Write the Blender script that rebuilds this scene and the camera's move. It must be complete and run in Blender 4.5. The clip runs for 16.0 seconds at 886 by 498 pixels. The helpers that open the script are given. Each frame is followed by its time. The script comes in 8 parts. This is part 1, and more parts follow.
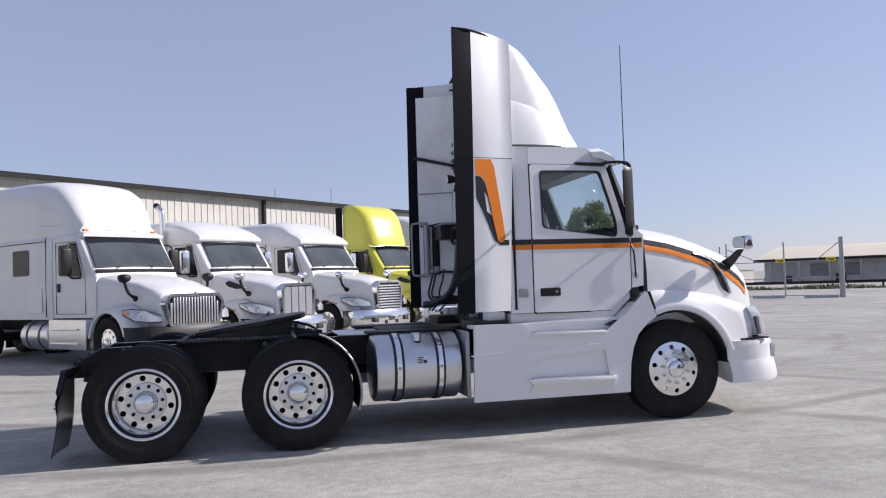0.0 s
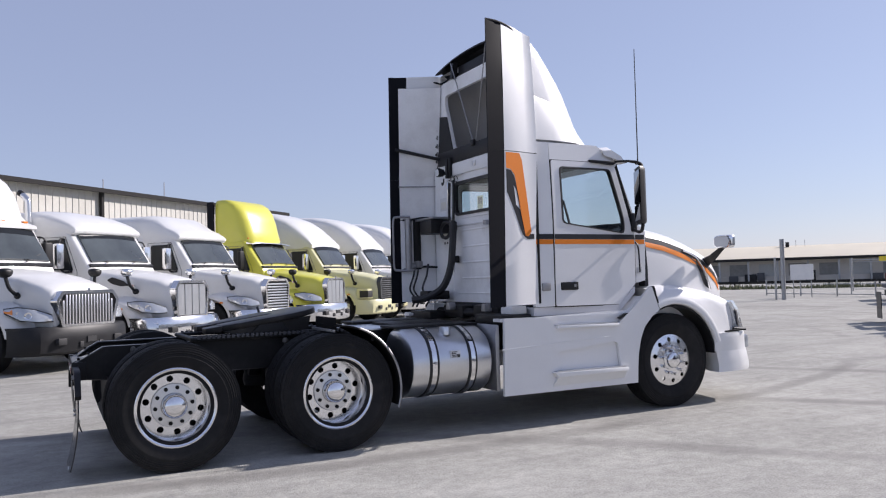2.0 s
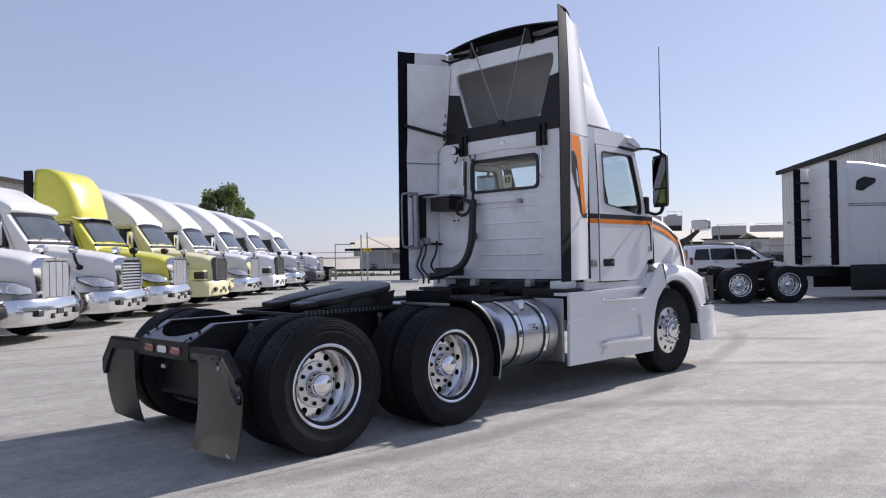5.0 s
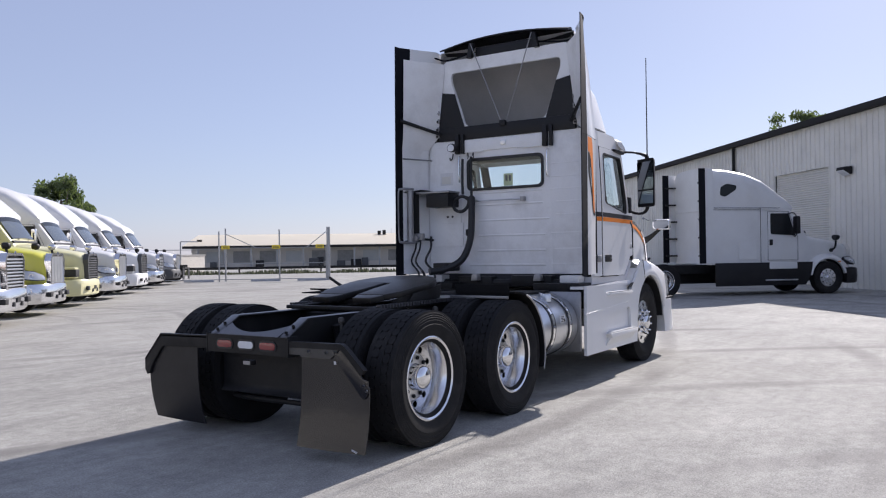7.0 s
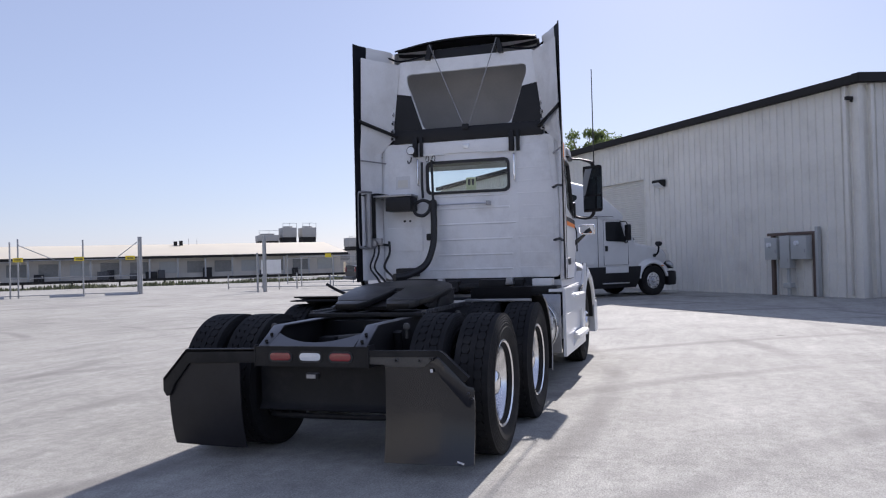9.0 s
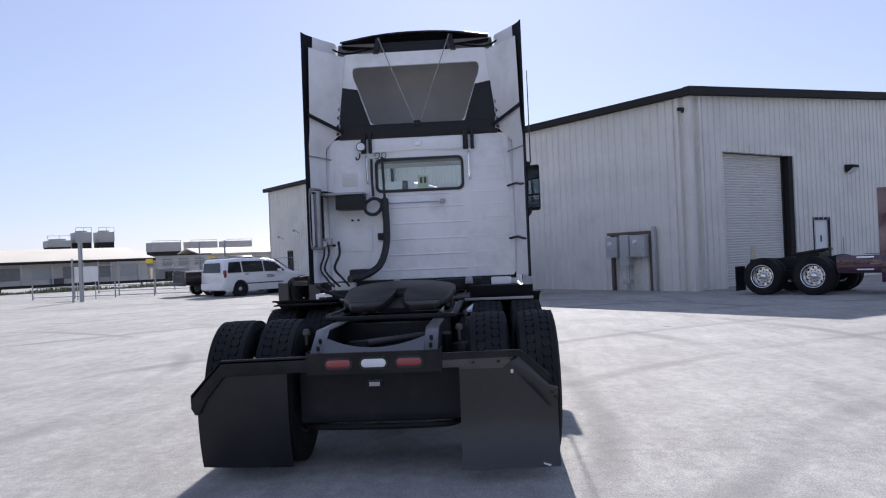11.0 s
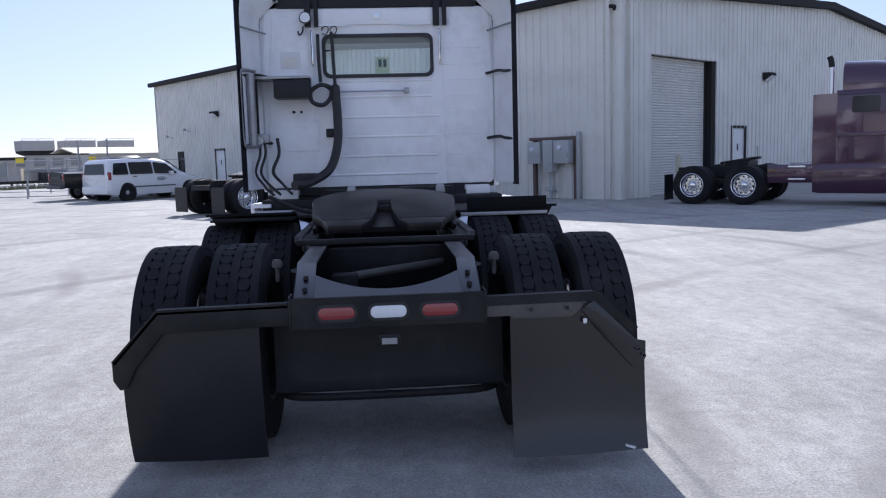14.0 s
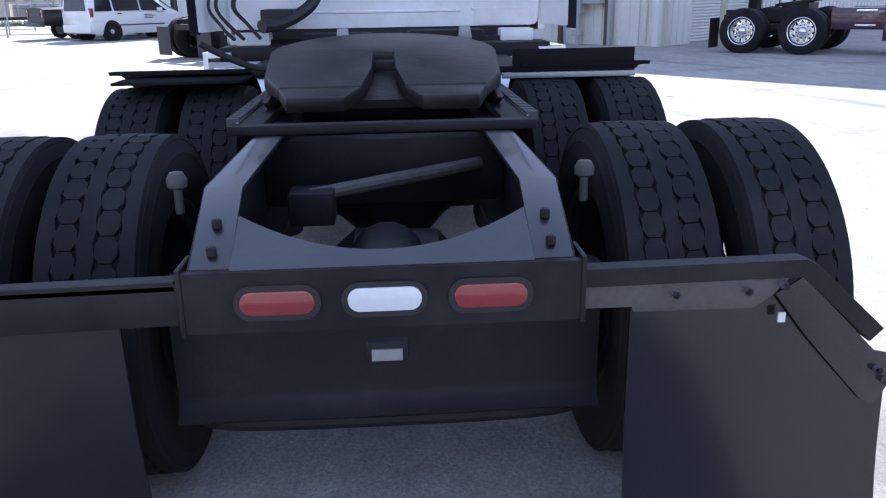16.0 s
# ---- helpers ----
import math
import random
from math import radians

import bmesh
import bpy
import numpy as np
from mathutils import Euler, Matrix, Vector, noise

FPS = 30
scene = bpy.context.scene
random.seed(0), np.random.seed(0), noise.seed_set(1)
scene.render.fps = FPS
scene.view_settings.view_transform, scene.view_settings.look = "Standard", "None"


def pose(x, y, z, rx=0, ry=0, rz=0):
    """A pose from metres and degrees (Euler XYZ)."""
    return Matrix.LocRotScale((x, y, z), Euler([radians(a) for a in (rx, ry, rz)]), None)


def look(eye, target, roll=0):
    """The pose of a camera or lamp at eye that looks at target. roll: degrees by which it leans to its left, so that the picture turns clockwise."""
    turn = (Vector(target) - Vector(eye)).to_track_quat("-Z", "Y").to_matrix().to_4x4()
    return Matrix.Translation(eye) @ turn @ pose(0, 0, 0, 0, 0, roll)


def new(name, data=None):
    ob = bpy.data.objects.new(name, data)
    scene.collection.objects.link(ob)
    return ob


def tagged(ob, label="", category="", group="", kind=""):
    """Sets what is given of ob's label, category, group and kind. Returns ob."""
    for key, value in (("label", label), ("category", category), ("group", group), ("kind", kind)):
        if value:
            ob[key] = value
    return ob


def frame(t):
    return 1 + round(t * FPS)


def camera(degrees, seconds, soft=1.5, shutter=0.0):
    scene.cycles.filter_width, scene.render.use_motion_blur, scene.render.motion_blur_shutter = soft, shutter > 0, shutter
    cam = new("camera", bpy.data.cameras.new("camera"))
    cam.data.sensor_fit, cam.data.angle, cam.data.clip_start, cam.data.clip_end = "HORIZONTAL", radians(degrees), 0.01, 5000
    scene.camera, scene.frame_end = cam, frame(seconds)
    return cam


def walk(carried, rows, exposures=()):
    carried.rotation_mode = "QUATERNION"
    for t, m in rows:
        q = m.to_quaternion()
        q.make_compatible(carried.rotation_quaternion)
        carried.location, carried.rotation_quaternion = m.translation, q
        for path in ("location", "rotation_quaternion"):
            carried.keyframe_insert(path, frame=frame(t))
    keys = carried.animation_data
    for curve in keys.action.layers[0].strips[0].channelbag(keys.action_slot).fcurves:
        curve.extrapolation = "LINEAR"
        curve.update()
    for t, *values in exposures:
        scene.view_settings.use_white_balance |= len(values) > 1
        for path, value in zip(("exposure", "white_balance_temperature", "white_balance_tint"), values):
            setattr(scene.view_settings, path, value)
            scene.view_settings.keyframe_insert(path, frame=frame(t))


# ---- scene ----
cam = camera(58.8, 16.0, 1.15)
PATH = [
    (0, (0.346, -8.415, 1.473), (0.801, -6.469, 1.555), -2.0),
    (0.5, (-0.13, -8.253, 1.474), (0.436, -6.337, 1.559), -1.9),
    (1, (-0.594, -8.008, 1.484), (0.083, -6.128, 1.565), -1.8),
    (1.5, (-1.103, -7.866, 1.467), (-0.316, -6.029, 1.543), -1.6),
    (2, (-1.535, -7.592, 1.445), (-0.639, -5.806, 1.519), -1.6),
    (2.5, (-2.011, -7.391, 1.436), (-1.018, -5.656, 1.504), -1.8),
    (3, (-2.436, -7.139, 1.448), (-1.351, -5.46, 1.505), -2.1),
    (3.5, (-2.832, -6.797, 1.452), (-1.659, -5.177, 1.498), -2.1),
    (4, (-3.237, -6.46, 1.449), (-1.976, -4.908, 1.482), -1.8),
    (6.5, (-5.235, -4.809, 1.401), (-3.621, -3.627, 1.416), -0.7),
    (7, (-5.476, -4.37, 1.414), (-3.792, -3.291, 1.425), -0.8),
    (7.5, (-5.731, -3.924, 1.419), (-3.982, -2.955, 1.428), -0.8),
    (8, (-5.884, -3.442, 1.415), (-4.079, -2.581, 1.425), -0.9),
    (8.5, (-6.09, -2.968, 1.396), (-4.229, -2.235, 1.414), -1.1),
    (9, (-6.161, -2.457, 1.389), (-4.253, -1.859, 1.416), -1.5),
    (11.5, (-6.266, -0.467, 1.408), (-4.266, -0.441, 1.416), -2.5),
    (12, (-6.16, -0.25, 1.407), (-4.161, -0.29, 1.402), -2.6),
    (12.5, (-5.944, -0.087, 1.401), (-3.946, -0.172, 1.373), -2.6),
    (13, (-5.564, -0.087, 1.435), (-3.569, -0.203, 1.361), -2.2),
    (13.5, (-5.157, 0.001, 1.401), (-3.166, -0.138, 1.263), -2.1),
    (14, (-4.719, 0.009, 1.411), (-2.738, -0.14, 1.179), -1.6),
    (14.5, (-4.241, -0.037, 1.416), (-2.276, -0.185, 1.077), -1.5),
    (15, (-3.821, 0.008, 1.416), (-1.878, -0.132, 0.961), -1.2),
    (15.5, (-3.348, -0.036, 1.381), (-1.43, -0.16, 0.83), -1.3),
    (16, (-2.915, -0.032, 1.356), (-1.014, -0.145, 0.746), -1.0),
]
walk(cam, [(t, look(eye, target, roll)) for t, eye, target, roll in PATH],
     [(0.0, 0.66, 6250, 18), (4.0, 0.70, 6250, 18), (9.0, 0.75, 6150, 18), (11.5, 0.82, 5950, 18), (13.5, 0.86, 5750, 17), (14.5, 1.08, 5700, 17), (15.0, 1.30, 5700, 17), (16.0, 1.80, 5700, 17)])
# ---- world, sun, exposure ----
SUN_AZ, SUN_EL = -0.4, 32.0
world = bpy.data.worlds.new("sky")
scene.world = world
world.use_nodes = True
wn = world.node_tree.nodes
sky = wn.new("ShaderNodeTexSky")
sky.sky_type = "NISHITA"
sky.sun_disc = False
sky.sun_elevation = radians(SUN_EL)
sky.sun_rotation = radians(90 - SUN_AZ)
sky.air_density, sky.dust_density, sky.ozone_density = 1.0, 0.35, 2.5
wn["Background"].inputs["Strength"].default_value = 0.086
hue = wn.new("ShaderNodeHueSaturation")
hue.inputs["Saturation"].default_value = 0.8
world.node_tree.links.new(sky.outputs[0], hue.inputs["Color"])
haze = wn.new("ShaderNodeMix")  # thin bright haze evens the sky out
haze.data_type = "RGBA"
haze.inputs[0].default_value = 0.60
haze.inputs[7].default_value = (2.65, 3.05, 4.3, 1)
world.node_tree.links.new(hue.outputs[0], haze.inputs[6])
world.node_tree.links.new(haze.outputs[2], wn["Background"].inputs["Color"])

sun_data = bpy.data.lights.new("sun", "SUN")
sun_data.energy, sun_data.angle, sun_data.color = 3.8, radians(0.53), (1.0, 0.945, 0.85)
sun = new("sun", sun_data)
sd = Vector((math.cos(radians(SUN_EL)) * math.cos(radians(SUN_AZ)), math.cos(radians(SUN_EL)) * math.sin(radians(SUN_AZ)), math.sin(radians(SUN_EL))))
sun.matrix_world = look(sd * 60, (0, 0, 0))
# ---- materials ----
def mat(name, color, rough=0.5, metal=0.0, vary=0.08, scale=3.0, fine=60.0, bump=0.0, bump_scale=80.0, coat=0.0, spec=0.5, dirt=None, dirt_amount=0.0, dirt_scale=1.2, rand=0.0):
    """A procedural surface: base colour with broad and fine variation, worn roughness and relief."""
    m = bpy.data.materials.new(name)
    m.use_nodes = True
    nt = m.node_tree
    n, l = nt.nodes, nt.links
    b = n["Principled BSDF"]
    tc = n.new("ShaderNodeTexCoord")
    big = n.new("ShaderNodeTexNoise")
    big.inputs["Scale"].default_value, big.inputs["Detail"].default_value = scale, 6
    small = n.new("ShaderNodeTexNoise")
    small.inputs["Scale"].default_value, small.inputs["Detail"].default_value = fine, 4
    for t in (big, small):
        l.new(tc.outputs["Object"], t.inputs["Vector"])
    mixn = n.new("ShaderNodeMath")
    mixn.operation = "MULTIPLY_ADD"
    l.new(big.outputs["Fac"], mixn.inputs[0])
    mixn.inputs[1].default_value = 0.65
    sm = n.new("ShaderNodeMath")
    sm.operation = "MULTIPLY"
    sm.inputs[1].default_value = 0.35
    l.new(small.outputs["Fac"], sm.inputs[0])
    l.new(sm.outputs[0], mixn.inputs[2])
    ramp = n.new("ShaderNodeMapRange")
    ramp.inputs["From Min"].default_value, ramp.inputs["From Max"].default_value = 0.3, 0.7
    ramp.inputs["To Min"].default_value, ramp.inputs["To Max"].default_value = 1 - vary, 1 + vary
    l.new(mixn.outputs[0], ramp.inputs["Value"])
    mul = n.new("ShaderNodeMix")
    mul.data_type, mul.blend_type = "RGBA", "MULTIPLY"
    mul.inputs[0].default_value = 1.0
    mul.inputs[6].default_value = (*color, 1)
    l.new(ramp.outputs[0], mul.inputs[7])
    out = mul.outputs[2]
    if rand:
        oi = n.new("ShaderNodeObjectInfo")
        rr = n.new("ShaderNodeMapRange")
        rr.inputs["To Min"].default_value, rr.inputs["To Max"].default_value = 1 - rand, 1 + rand
        l.new(oi.outputs["Random"], rr.inputs["Value"])
        m2 = n.new("ShaderNodeMix")
        m2.data_type, m2.blend_type = "RGBA", "MULTIPLY"
        m2.inputs[0].default_value = 1.0
        l.new(out, m2.inputs[6])
        l.new(rr.outputs[0], m2.inputs[7])
        out = m2.outputs[2]
    if dirt:
        dn = n.new("ShaderNodeTexNoise")
        dn.inputs["Scale"].default_value, dn.inputs["Detail"].default_value, dn.inputs["Roughness"].default_value = dirt_scale, 8, 0.65
        l.new(tc.outputs["Object"], dn.inputs["Vector"])
        dr = n.new("ShaderNodeMapRange")
        dr.inputs["From Min"].default_value, dr.inputs["From Max"].default_value = 0.48, 0.72
        dr.inputs["To Max"].default_value = dirt_amount
        l.new(dn.outputs["Fac"], dr.inputs["Value"])
        dm = n.new("ShaderNodeMix")
        dm.data_type = "RGBA"
        l.new(dr.outputs[0], dm.inputs[0])
        l.new(out, dm.inputs[6])
        dm.inputs[7].default_value = (*dirt, 1)
        out = dm.outputs[2]
    l.new(out, b.inputs["Base Color"])
    rmap = n.new("ShaderNodeMapRange")
    rmap.inputs["To Min"].default_value, rmap.inputs["To Max"].default_value = max(0.02, rough * 0.8), min(1, rough * 1.25)
    l.new(mixn.outputs[0], rmap.inputs["Value"])
    l.new(rmap.outputs[0], b.inputs["Roughness"])
    b.inputs["Metallic"].default_value = metal
    b.inputs["Coat Weight"].default_value = coat
    b.inputs["Coat Roughness"].default_value = 0.06
    b.inputs["Specular IOR Level"].default_value = spec
    if bump:
        bn = n.new("ShaderNodeTexNoise")
        bn.inputs["Scale"].default_value, bn.inputs["Detail"].default_value = bump_scale, 5
        l.new(tc.outputs["Object"], bn.inputs["Vector"])
        bp = n.new("ShaderNodeBump")
        bp.inputs["Strength"].default_value, bp.inputs["Distance"].default_value = bump, 0.01
        l.new(bn.outputs["Fac"], bp.inputs["Height"])
        l.new(bp.outputs["Normal"], b.inputs["Normal"])
    return m


def glass_mat(name, tint, rough=0.02):
    """Thin clear glass: it lets light straight through and mirrors more towards grazing angles."""
    m = bpy.data.materials.new(name)
    m.use_nodes = True
    n, l = m.node_tree.nodes, m.node_tree.links
    n.remove(n["Principled BSDF"])
    clear, gloss, mix, edge_on, power, share = n.new("ShaderNodeBsdfTransparent"), n.new("ShaderNodeBsdfGlossy"), n.new("ShaderNodeMixShader"), n.new("ShaderNodeLayerWeight"), n.new("ShaderNodeMath"), n.new("ShaderNodeMath")
    clear.inputs["Color"].default_value = (*tint, 1)
    gloss.inputs["Roughness"].default_value = rough
    power.operation, share.operation = "POWER", "MULTIPLY_ADD"
    power.inputs[1].default_value = 3.0
    share.inputs[1].default_value, share.inputs[2].default_value = 0.5, 0.035
    l.new(edge_on.outputs["Facing"], power.inputs[0])
    l.new(power.outputs[0], share.inputs[0])
    l.new(share.outputs[0], mix.inputs[0])
    l.new(clear.outputs[0], mix.inputs[1])
    l.new(gloss.outputs[0], mix.inputs[2])
    l.new(mix.outputs[0], n["Material Output"].inputs[0])
    return m


WHITE = mat("white_truck_paint", (0.76, 0.76, 0.76), 0.34, coat=0.3, vary=0.03, scale=2, dirt=(0.55, 0.53, 0.50), dirt_amount=0.12)
WHITE_IN = mat("white_matt_fibreglass", (0.85, 0.85, 0.85), 0.55, vary=0.05, scale=4, dirt=(0.45, 0.43, 0.4), dirt_amount=0.35, dirt_scale=2.5)
WHITE_OLD = mat("weathered_white_paint", (0.68, 0.68, 0.67), 0.35, coat=0.3, vary=0.05, scale=2, dirt=(0.5, 0.48, 0.44), dirt_amount=0.25)
YELLOW = mat("lime_yellow_paint", (0.63, 0.60, 0.07), 0.3, coat=0.4, vary=0.04, scale=2)
KHAKI = mat("pale_khaki_paint", (0.66, 0.63, 0.37), 0.35, coat=0.3, vary=0.05, scale=2)
MAROON = mat("maroon_metallic_paint", (0.045, 0.007, 0.032), 0.2, metal=0.2, coat=1.0, vary=0.08, scale=2)
ORANGE = mat("orange_stripe_vinyl", (0.76, 0.21, 0.015), 0.5, spec=0.3, vary=0.05)
CHARCOAL = mat("charcoal_stripe_vinyl", (0.035, 0.037, 0.042), 0.55, vary=0.08, spec=0.12)
GREYPAINT = mat("light_grey_panel", (0.58, 0.58, 0.60), 0.4, vary=0.05)
BLACKPL = mat("black_plastic", (0.012, 0.012, 0.014), 0.45, vary=0.15, scale=5, bump=0.05, dirt=(0.05, 0.048, 0.046), dirt_amount=0.2, spec=0.3)
FRAMEBLK = mat("dusty_black_frame_paint", (0.011, 0.011, 0.012), 0.5, vary=0.2, scale=6, bump=0.1, dirt=(0.06, 0.055, 0.05), dirt_amount=0.3, dirt_scale=3, spec=0.25)
FRAMEGLOSS = mat("glossy_black_frame_paint", (0.016, 0.016, 0.019), 0.36, vary=0.25, scale=5, bump=0.05, spec=0.8, coat=0.5, dirt=(0.06, 0.058, 0.055), dirt_amount=0.25, dirt_scale=3)
FINBLK = mat("black_rubber_edge", (0.006, 0.0065, 0.010), 0.65, vary=0.12, scale=3, dirt=(0.02, 0.02, 0.026), dirt_amount=0.2, spec=0.15)
TYRE = mat("tyre_rubber", (0.014, 0.014, 0.015), 0.75, vary=0.2, scale=8, bump=0.15, bump_scale=120, dirt=(0.06, 0.056, 0.052), dirt_amount=0.35, dirt_scale=3, spec=0.2)
CHROME = mat("polished_aluminium", (0.82, 0.82, 0.83), 0.10, metal=1.0, vary=0.05, scale=10)
BRUSHED = mat("brushed_aluminium", (0.66, 0.67, 0.69), 0.30, metal=1.0, vary=0.06, scale=6, bump=0.02, bump_scale=200)
WHEELALU = mat("polished_wheel_aluminium", (0.84, 0.84, 0.85), 0.21, metal=1.0, vary=0.04, scale=8)
STEEL = mat("dull_steel", (0.35, 0.35, 0.36), 0.45, metal=0.8, vary=0.15, scale=10, dirt=(0.12, 0.10, 0.08), dirt_amount=0.3)
HOLE = mat("dark_recess", (0.008, 0.008, 0.008), 0.8, vary=0.1)
GREASE = mat("greased_steel_plate", (0.018, 0.017, 0.017), 0.38, metal=0.3, vary=0.3, scale=5, bump=0.15, bump_scale=30, dirt=(0.09, 0.08, 0.07), dirt_amount=0.4, dirt_scale=4, spec=0.35)
CABGLASS = glass_mat("cab_glass", (0.88, 0.92, 0.92))
INTERIOR = mat("dark_grey_cab_interior", (0.05, 0.05, 0.055), 0.7, vary=0.15, spec=0.2)
STICKER = mat("pale_yellow_green_sticker", (0.60, 0.63, 0.38), 0.5, vary=0.05)
CREAMIN = mat("tan_cab_lining", (0.25, 0.23, 0.20), 0.8, vary=0.1)
REDLENS = mat("red_lamp_lens", (0.24, 0.03, 0.032), 0.15, vary=0.1, coat=0.6)
CLEARLENS = mat("clear_lamp_lens", (0.72, 0.74, 0.76), 0.12, vary=0.1, coat=0.8)
AMBER = mat("amber_lamp_lens", (0.75, 0.22, 0.02), 0.15, vary=0.1, coat=0.6)
HEADLAMP = mat("headlamp_lens", (0.50, 0.52, 0.54), 0.08, metal=0.4, vary=0.15, scale=7, coat=0.8)
LABEL = mat("white_label", (0.7, 0.7, 0.7), 0.5)
INK = mat("dark_print", (0.05, 0.05, 0.05), 0.6)
MIRROR = mat("mirror_glass", (0.22, 0.24, 0.27), 0.02, metal=1.0, vary=0.01)
HOSE = mat("black_rubber_hose", (0.016, 0.016, 0.018), 0.5, vary=0.1)


# ---- mesh tools ----
def finish(bm, smooth=None):
    bmesh.ops.recalc_face_normals(bm, faces=bm.faces)
    if smooth is not None:
        lim = radians(smooth)
        for f in bm.faces:
            f.smooth = True
        for e in bm.edges:
            e.smooth = len(e.link_faces) == 2 and e.calc_face_angle(0) < lim
    return bm


def part(name, bm, material, parent=None, label="", smooth=35):
    me = bpy.data.meshes.new(name)
    finish(bm, smooth)
    bm.to_mesh(me)
    bm.free()
    if isinstance(material, (list, tuple)):
        for m in material:
            me.materials.append(m)
    else:
        me.materials.append(material)
    ob = new(name, me)
    ob.parent = parent
    if label:
        ob["label"] = label
    return ob


def thing(name, label, category, m=None, group="", kind=""):
    e = new(name)
    e.empty_display_size = 0.2
    if m is not None:
        e.matrix_basis = m
    return tagged(e, label, category, group, kind)


def bevel_all(bm, w, seg=2, angle=40):
    ed = [e for e in bm.edges if len(e.link_faces) == 2 and e.calc_face_angle(0) > radians(angle)]
    if w > 0 and ed:
        bmesh.ops.bevel(bm, geom=ed, offset=w, segments=seg, profile=0.6, affect="EDGES", clamp_overlap=True)


def box(x0, x1, y0, y1, z0, z1, bev=0.0, seg=2, bm=None):
    b = bmesh.new()
    vs = [b.verts.new((x, y, z)) for x in (x0, x1) for y in (y0, y1) for z in (z0, z1)]
    for f in ((0, 1, 3, 2), (4, 6, 7, 5), (0, 4, 5, 1), (2, 3, 7, 6), (0, 2, 6, 4), (1, 5, 7, 3)):
        b.faces.new([vs[i] for i in f])
    bmesh.ops.recalc_face_normals(b, faces=b.faces)
    bevel_all(b, bev, seg)
    return join(bm, b)


def join(bm, b):
    if bm is None:
        return b
    me = bpy.data.meshes.new("tmp")
    b.to_mesh(me)
    bm.from_mesh(me)
    bpy.data.meshes.remove(me)
    b.free()
    return bm


def prism(pts, a0, a1, axis="y", bev=0.0, seg=2, bm=None, a1pts=None):
    """A closed outline pushed along an axis. axis y: points are (x, z); x: (y, z); z: (x, y)."""
    def put(p, a):
        return {"y": (p[0], a, p[1]), "x": (a, p[0], p[1]), "z": (p[0], p[1], a)}[axis]
    b = bmesh.new()
    lo = [b.verts.new(put(p, a0)) for p in pts]
    hi = [b.verts.new(put(p, a1)) for p in (a1pts or pts)]
    n = len(pts)
    b.faces.new(lo)
    b.faces.new(hi[::-1])
    for i in range(n):
        b.faces.new((lo[i], hi[i], hi[(i + 1) % n], lo[(i + 1) % n]))
    bmesh.ops.recalc_face_normals(b, faces=b.faces)
    bevel_all(b, bev, seg)
    return join(bm, b)


def loft(rings, closed=True, caps=True, bm=None):
    """Skins a row of rings that have the same number of points."""
    b = bmesh.new()
    vs = [[b.verts.new(p) for p in r] for r in rings]
    n = len(rings[0])
    for r0, r1 in zip(vs, vs[1:]):
        for i in range(n if closed else n - 1):
            j = (i + 1) % n
            q = (r0[i], r0[j], r1[j], r1[i])
            if len({v.co.to_tuple(5) for v in q}) >= 3:
                b.faces.new(q)
    if closed and caps:
        b.faces.new(vs[0][::-1])
        b.faces.new(vs[-1])
    bmesh.ops.remove_doubles(b, verts=b.verts, dist=1e-5)
    bmesh.ops.recalc_face_normals(b, faces=b.faces)
    return join(bm, b)


def lathe(profile, seg=32, axis="y", bm=None, centre=(0, 0, 0)):
    """Turns an open profile of (radius, along) about an axis."""
    rings = []
    for r, a in profile:
        ring = []
        for i in range(seg):
            t = 2 * math.pi * i / seg
            c, s = r * math.cos(t), r * math.sin(t)
            p = {"y": (c, a, s), "x": (a, c, s), "z": (c, s, a)}[axis]
            ring.append((p[0] + centre[0], p[1] + centre[1], p[2] + centre[2]))
        rings.append(ring)
    b = bmesh.new()
    vs = [[b.verts.new(p) for p in r] for r in rings]
    for r0, r1 in zip(vs, vs[1:]):
        for i in range(seg):
            j = (i + 1) % seg
            b.faces.new((r0[i], r0[j], r1[j], r1[i]))
    bmesh.ops.remove_doubles(b, verts=b.verts, dist=1e-5)
    bmesh.ops.recalc_face_normals(b, faces=b.faces)
    return join(bm, b)


def rod(p0, p1, r, seg=10, r1=None, bm=None):
    p0, p1 = Vector(p0), Vector(p1)
    q = (p1 - p0).to_track_quat("Z", "Y")
    rings = []
    for p, rr in ((p0, r), (p1, r if r1 is None else r1)):
        rings.append([tuple(p + q @ Vector((rr * math.cos(2 * math.pi * i / seg), rr * math.sin(2 * math.pi * i / seg), 0))) for i in range(seg)])
    return loft(rings, bm=bm)


def smooth_path(pts, n=6):
    """Catmull-Rom points through pts."""
    p = [Vector(q) for q in pts]
    p = [2 * p[0] - p[1]] + p + [2 * p[-1] - p[-2]]
    out = []
    for i in range(1, len(p) - 2):
        for k in range(n):
            t = k / n
            out.append(0.5 * (2 * p[i] + (p[i + 1] - p[i - 1]) * t + (2 * p[i - 1] - 5 * p[i] + 4 * p[i + 1] - p[i + 2]) * t * t + (3 * p[i] - p[i - 1] - 3 * p[i + 1] + p[i + 2]) * t ** 3))
    out.append(p[-2])
    return out


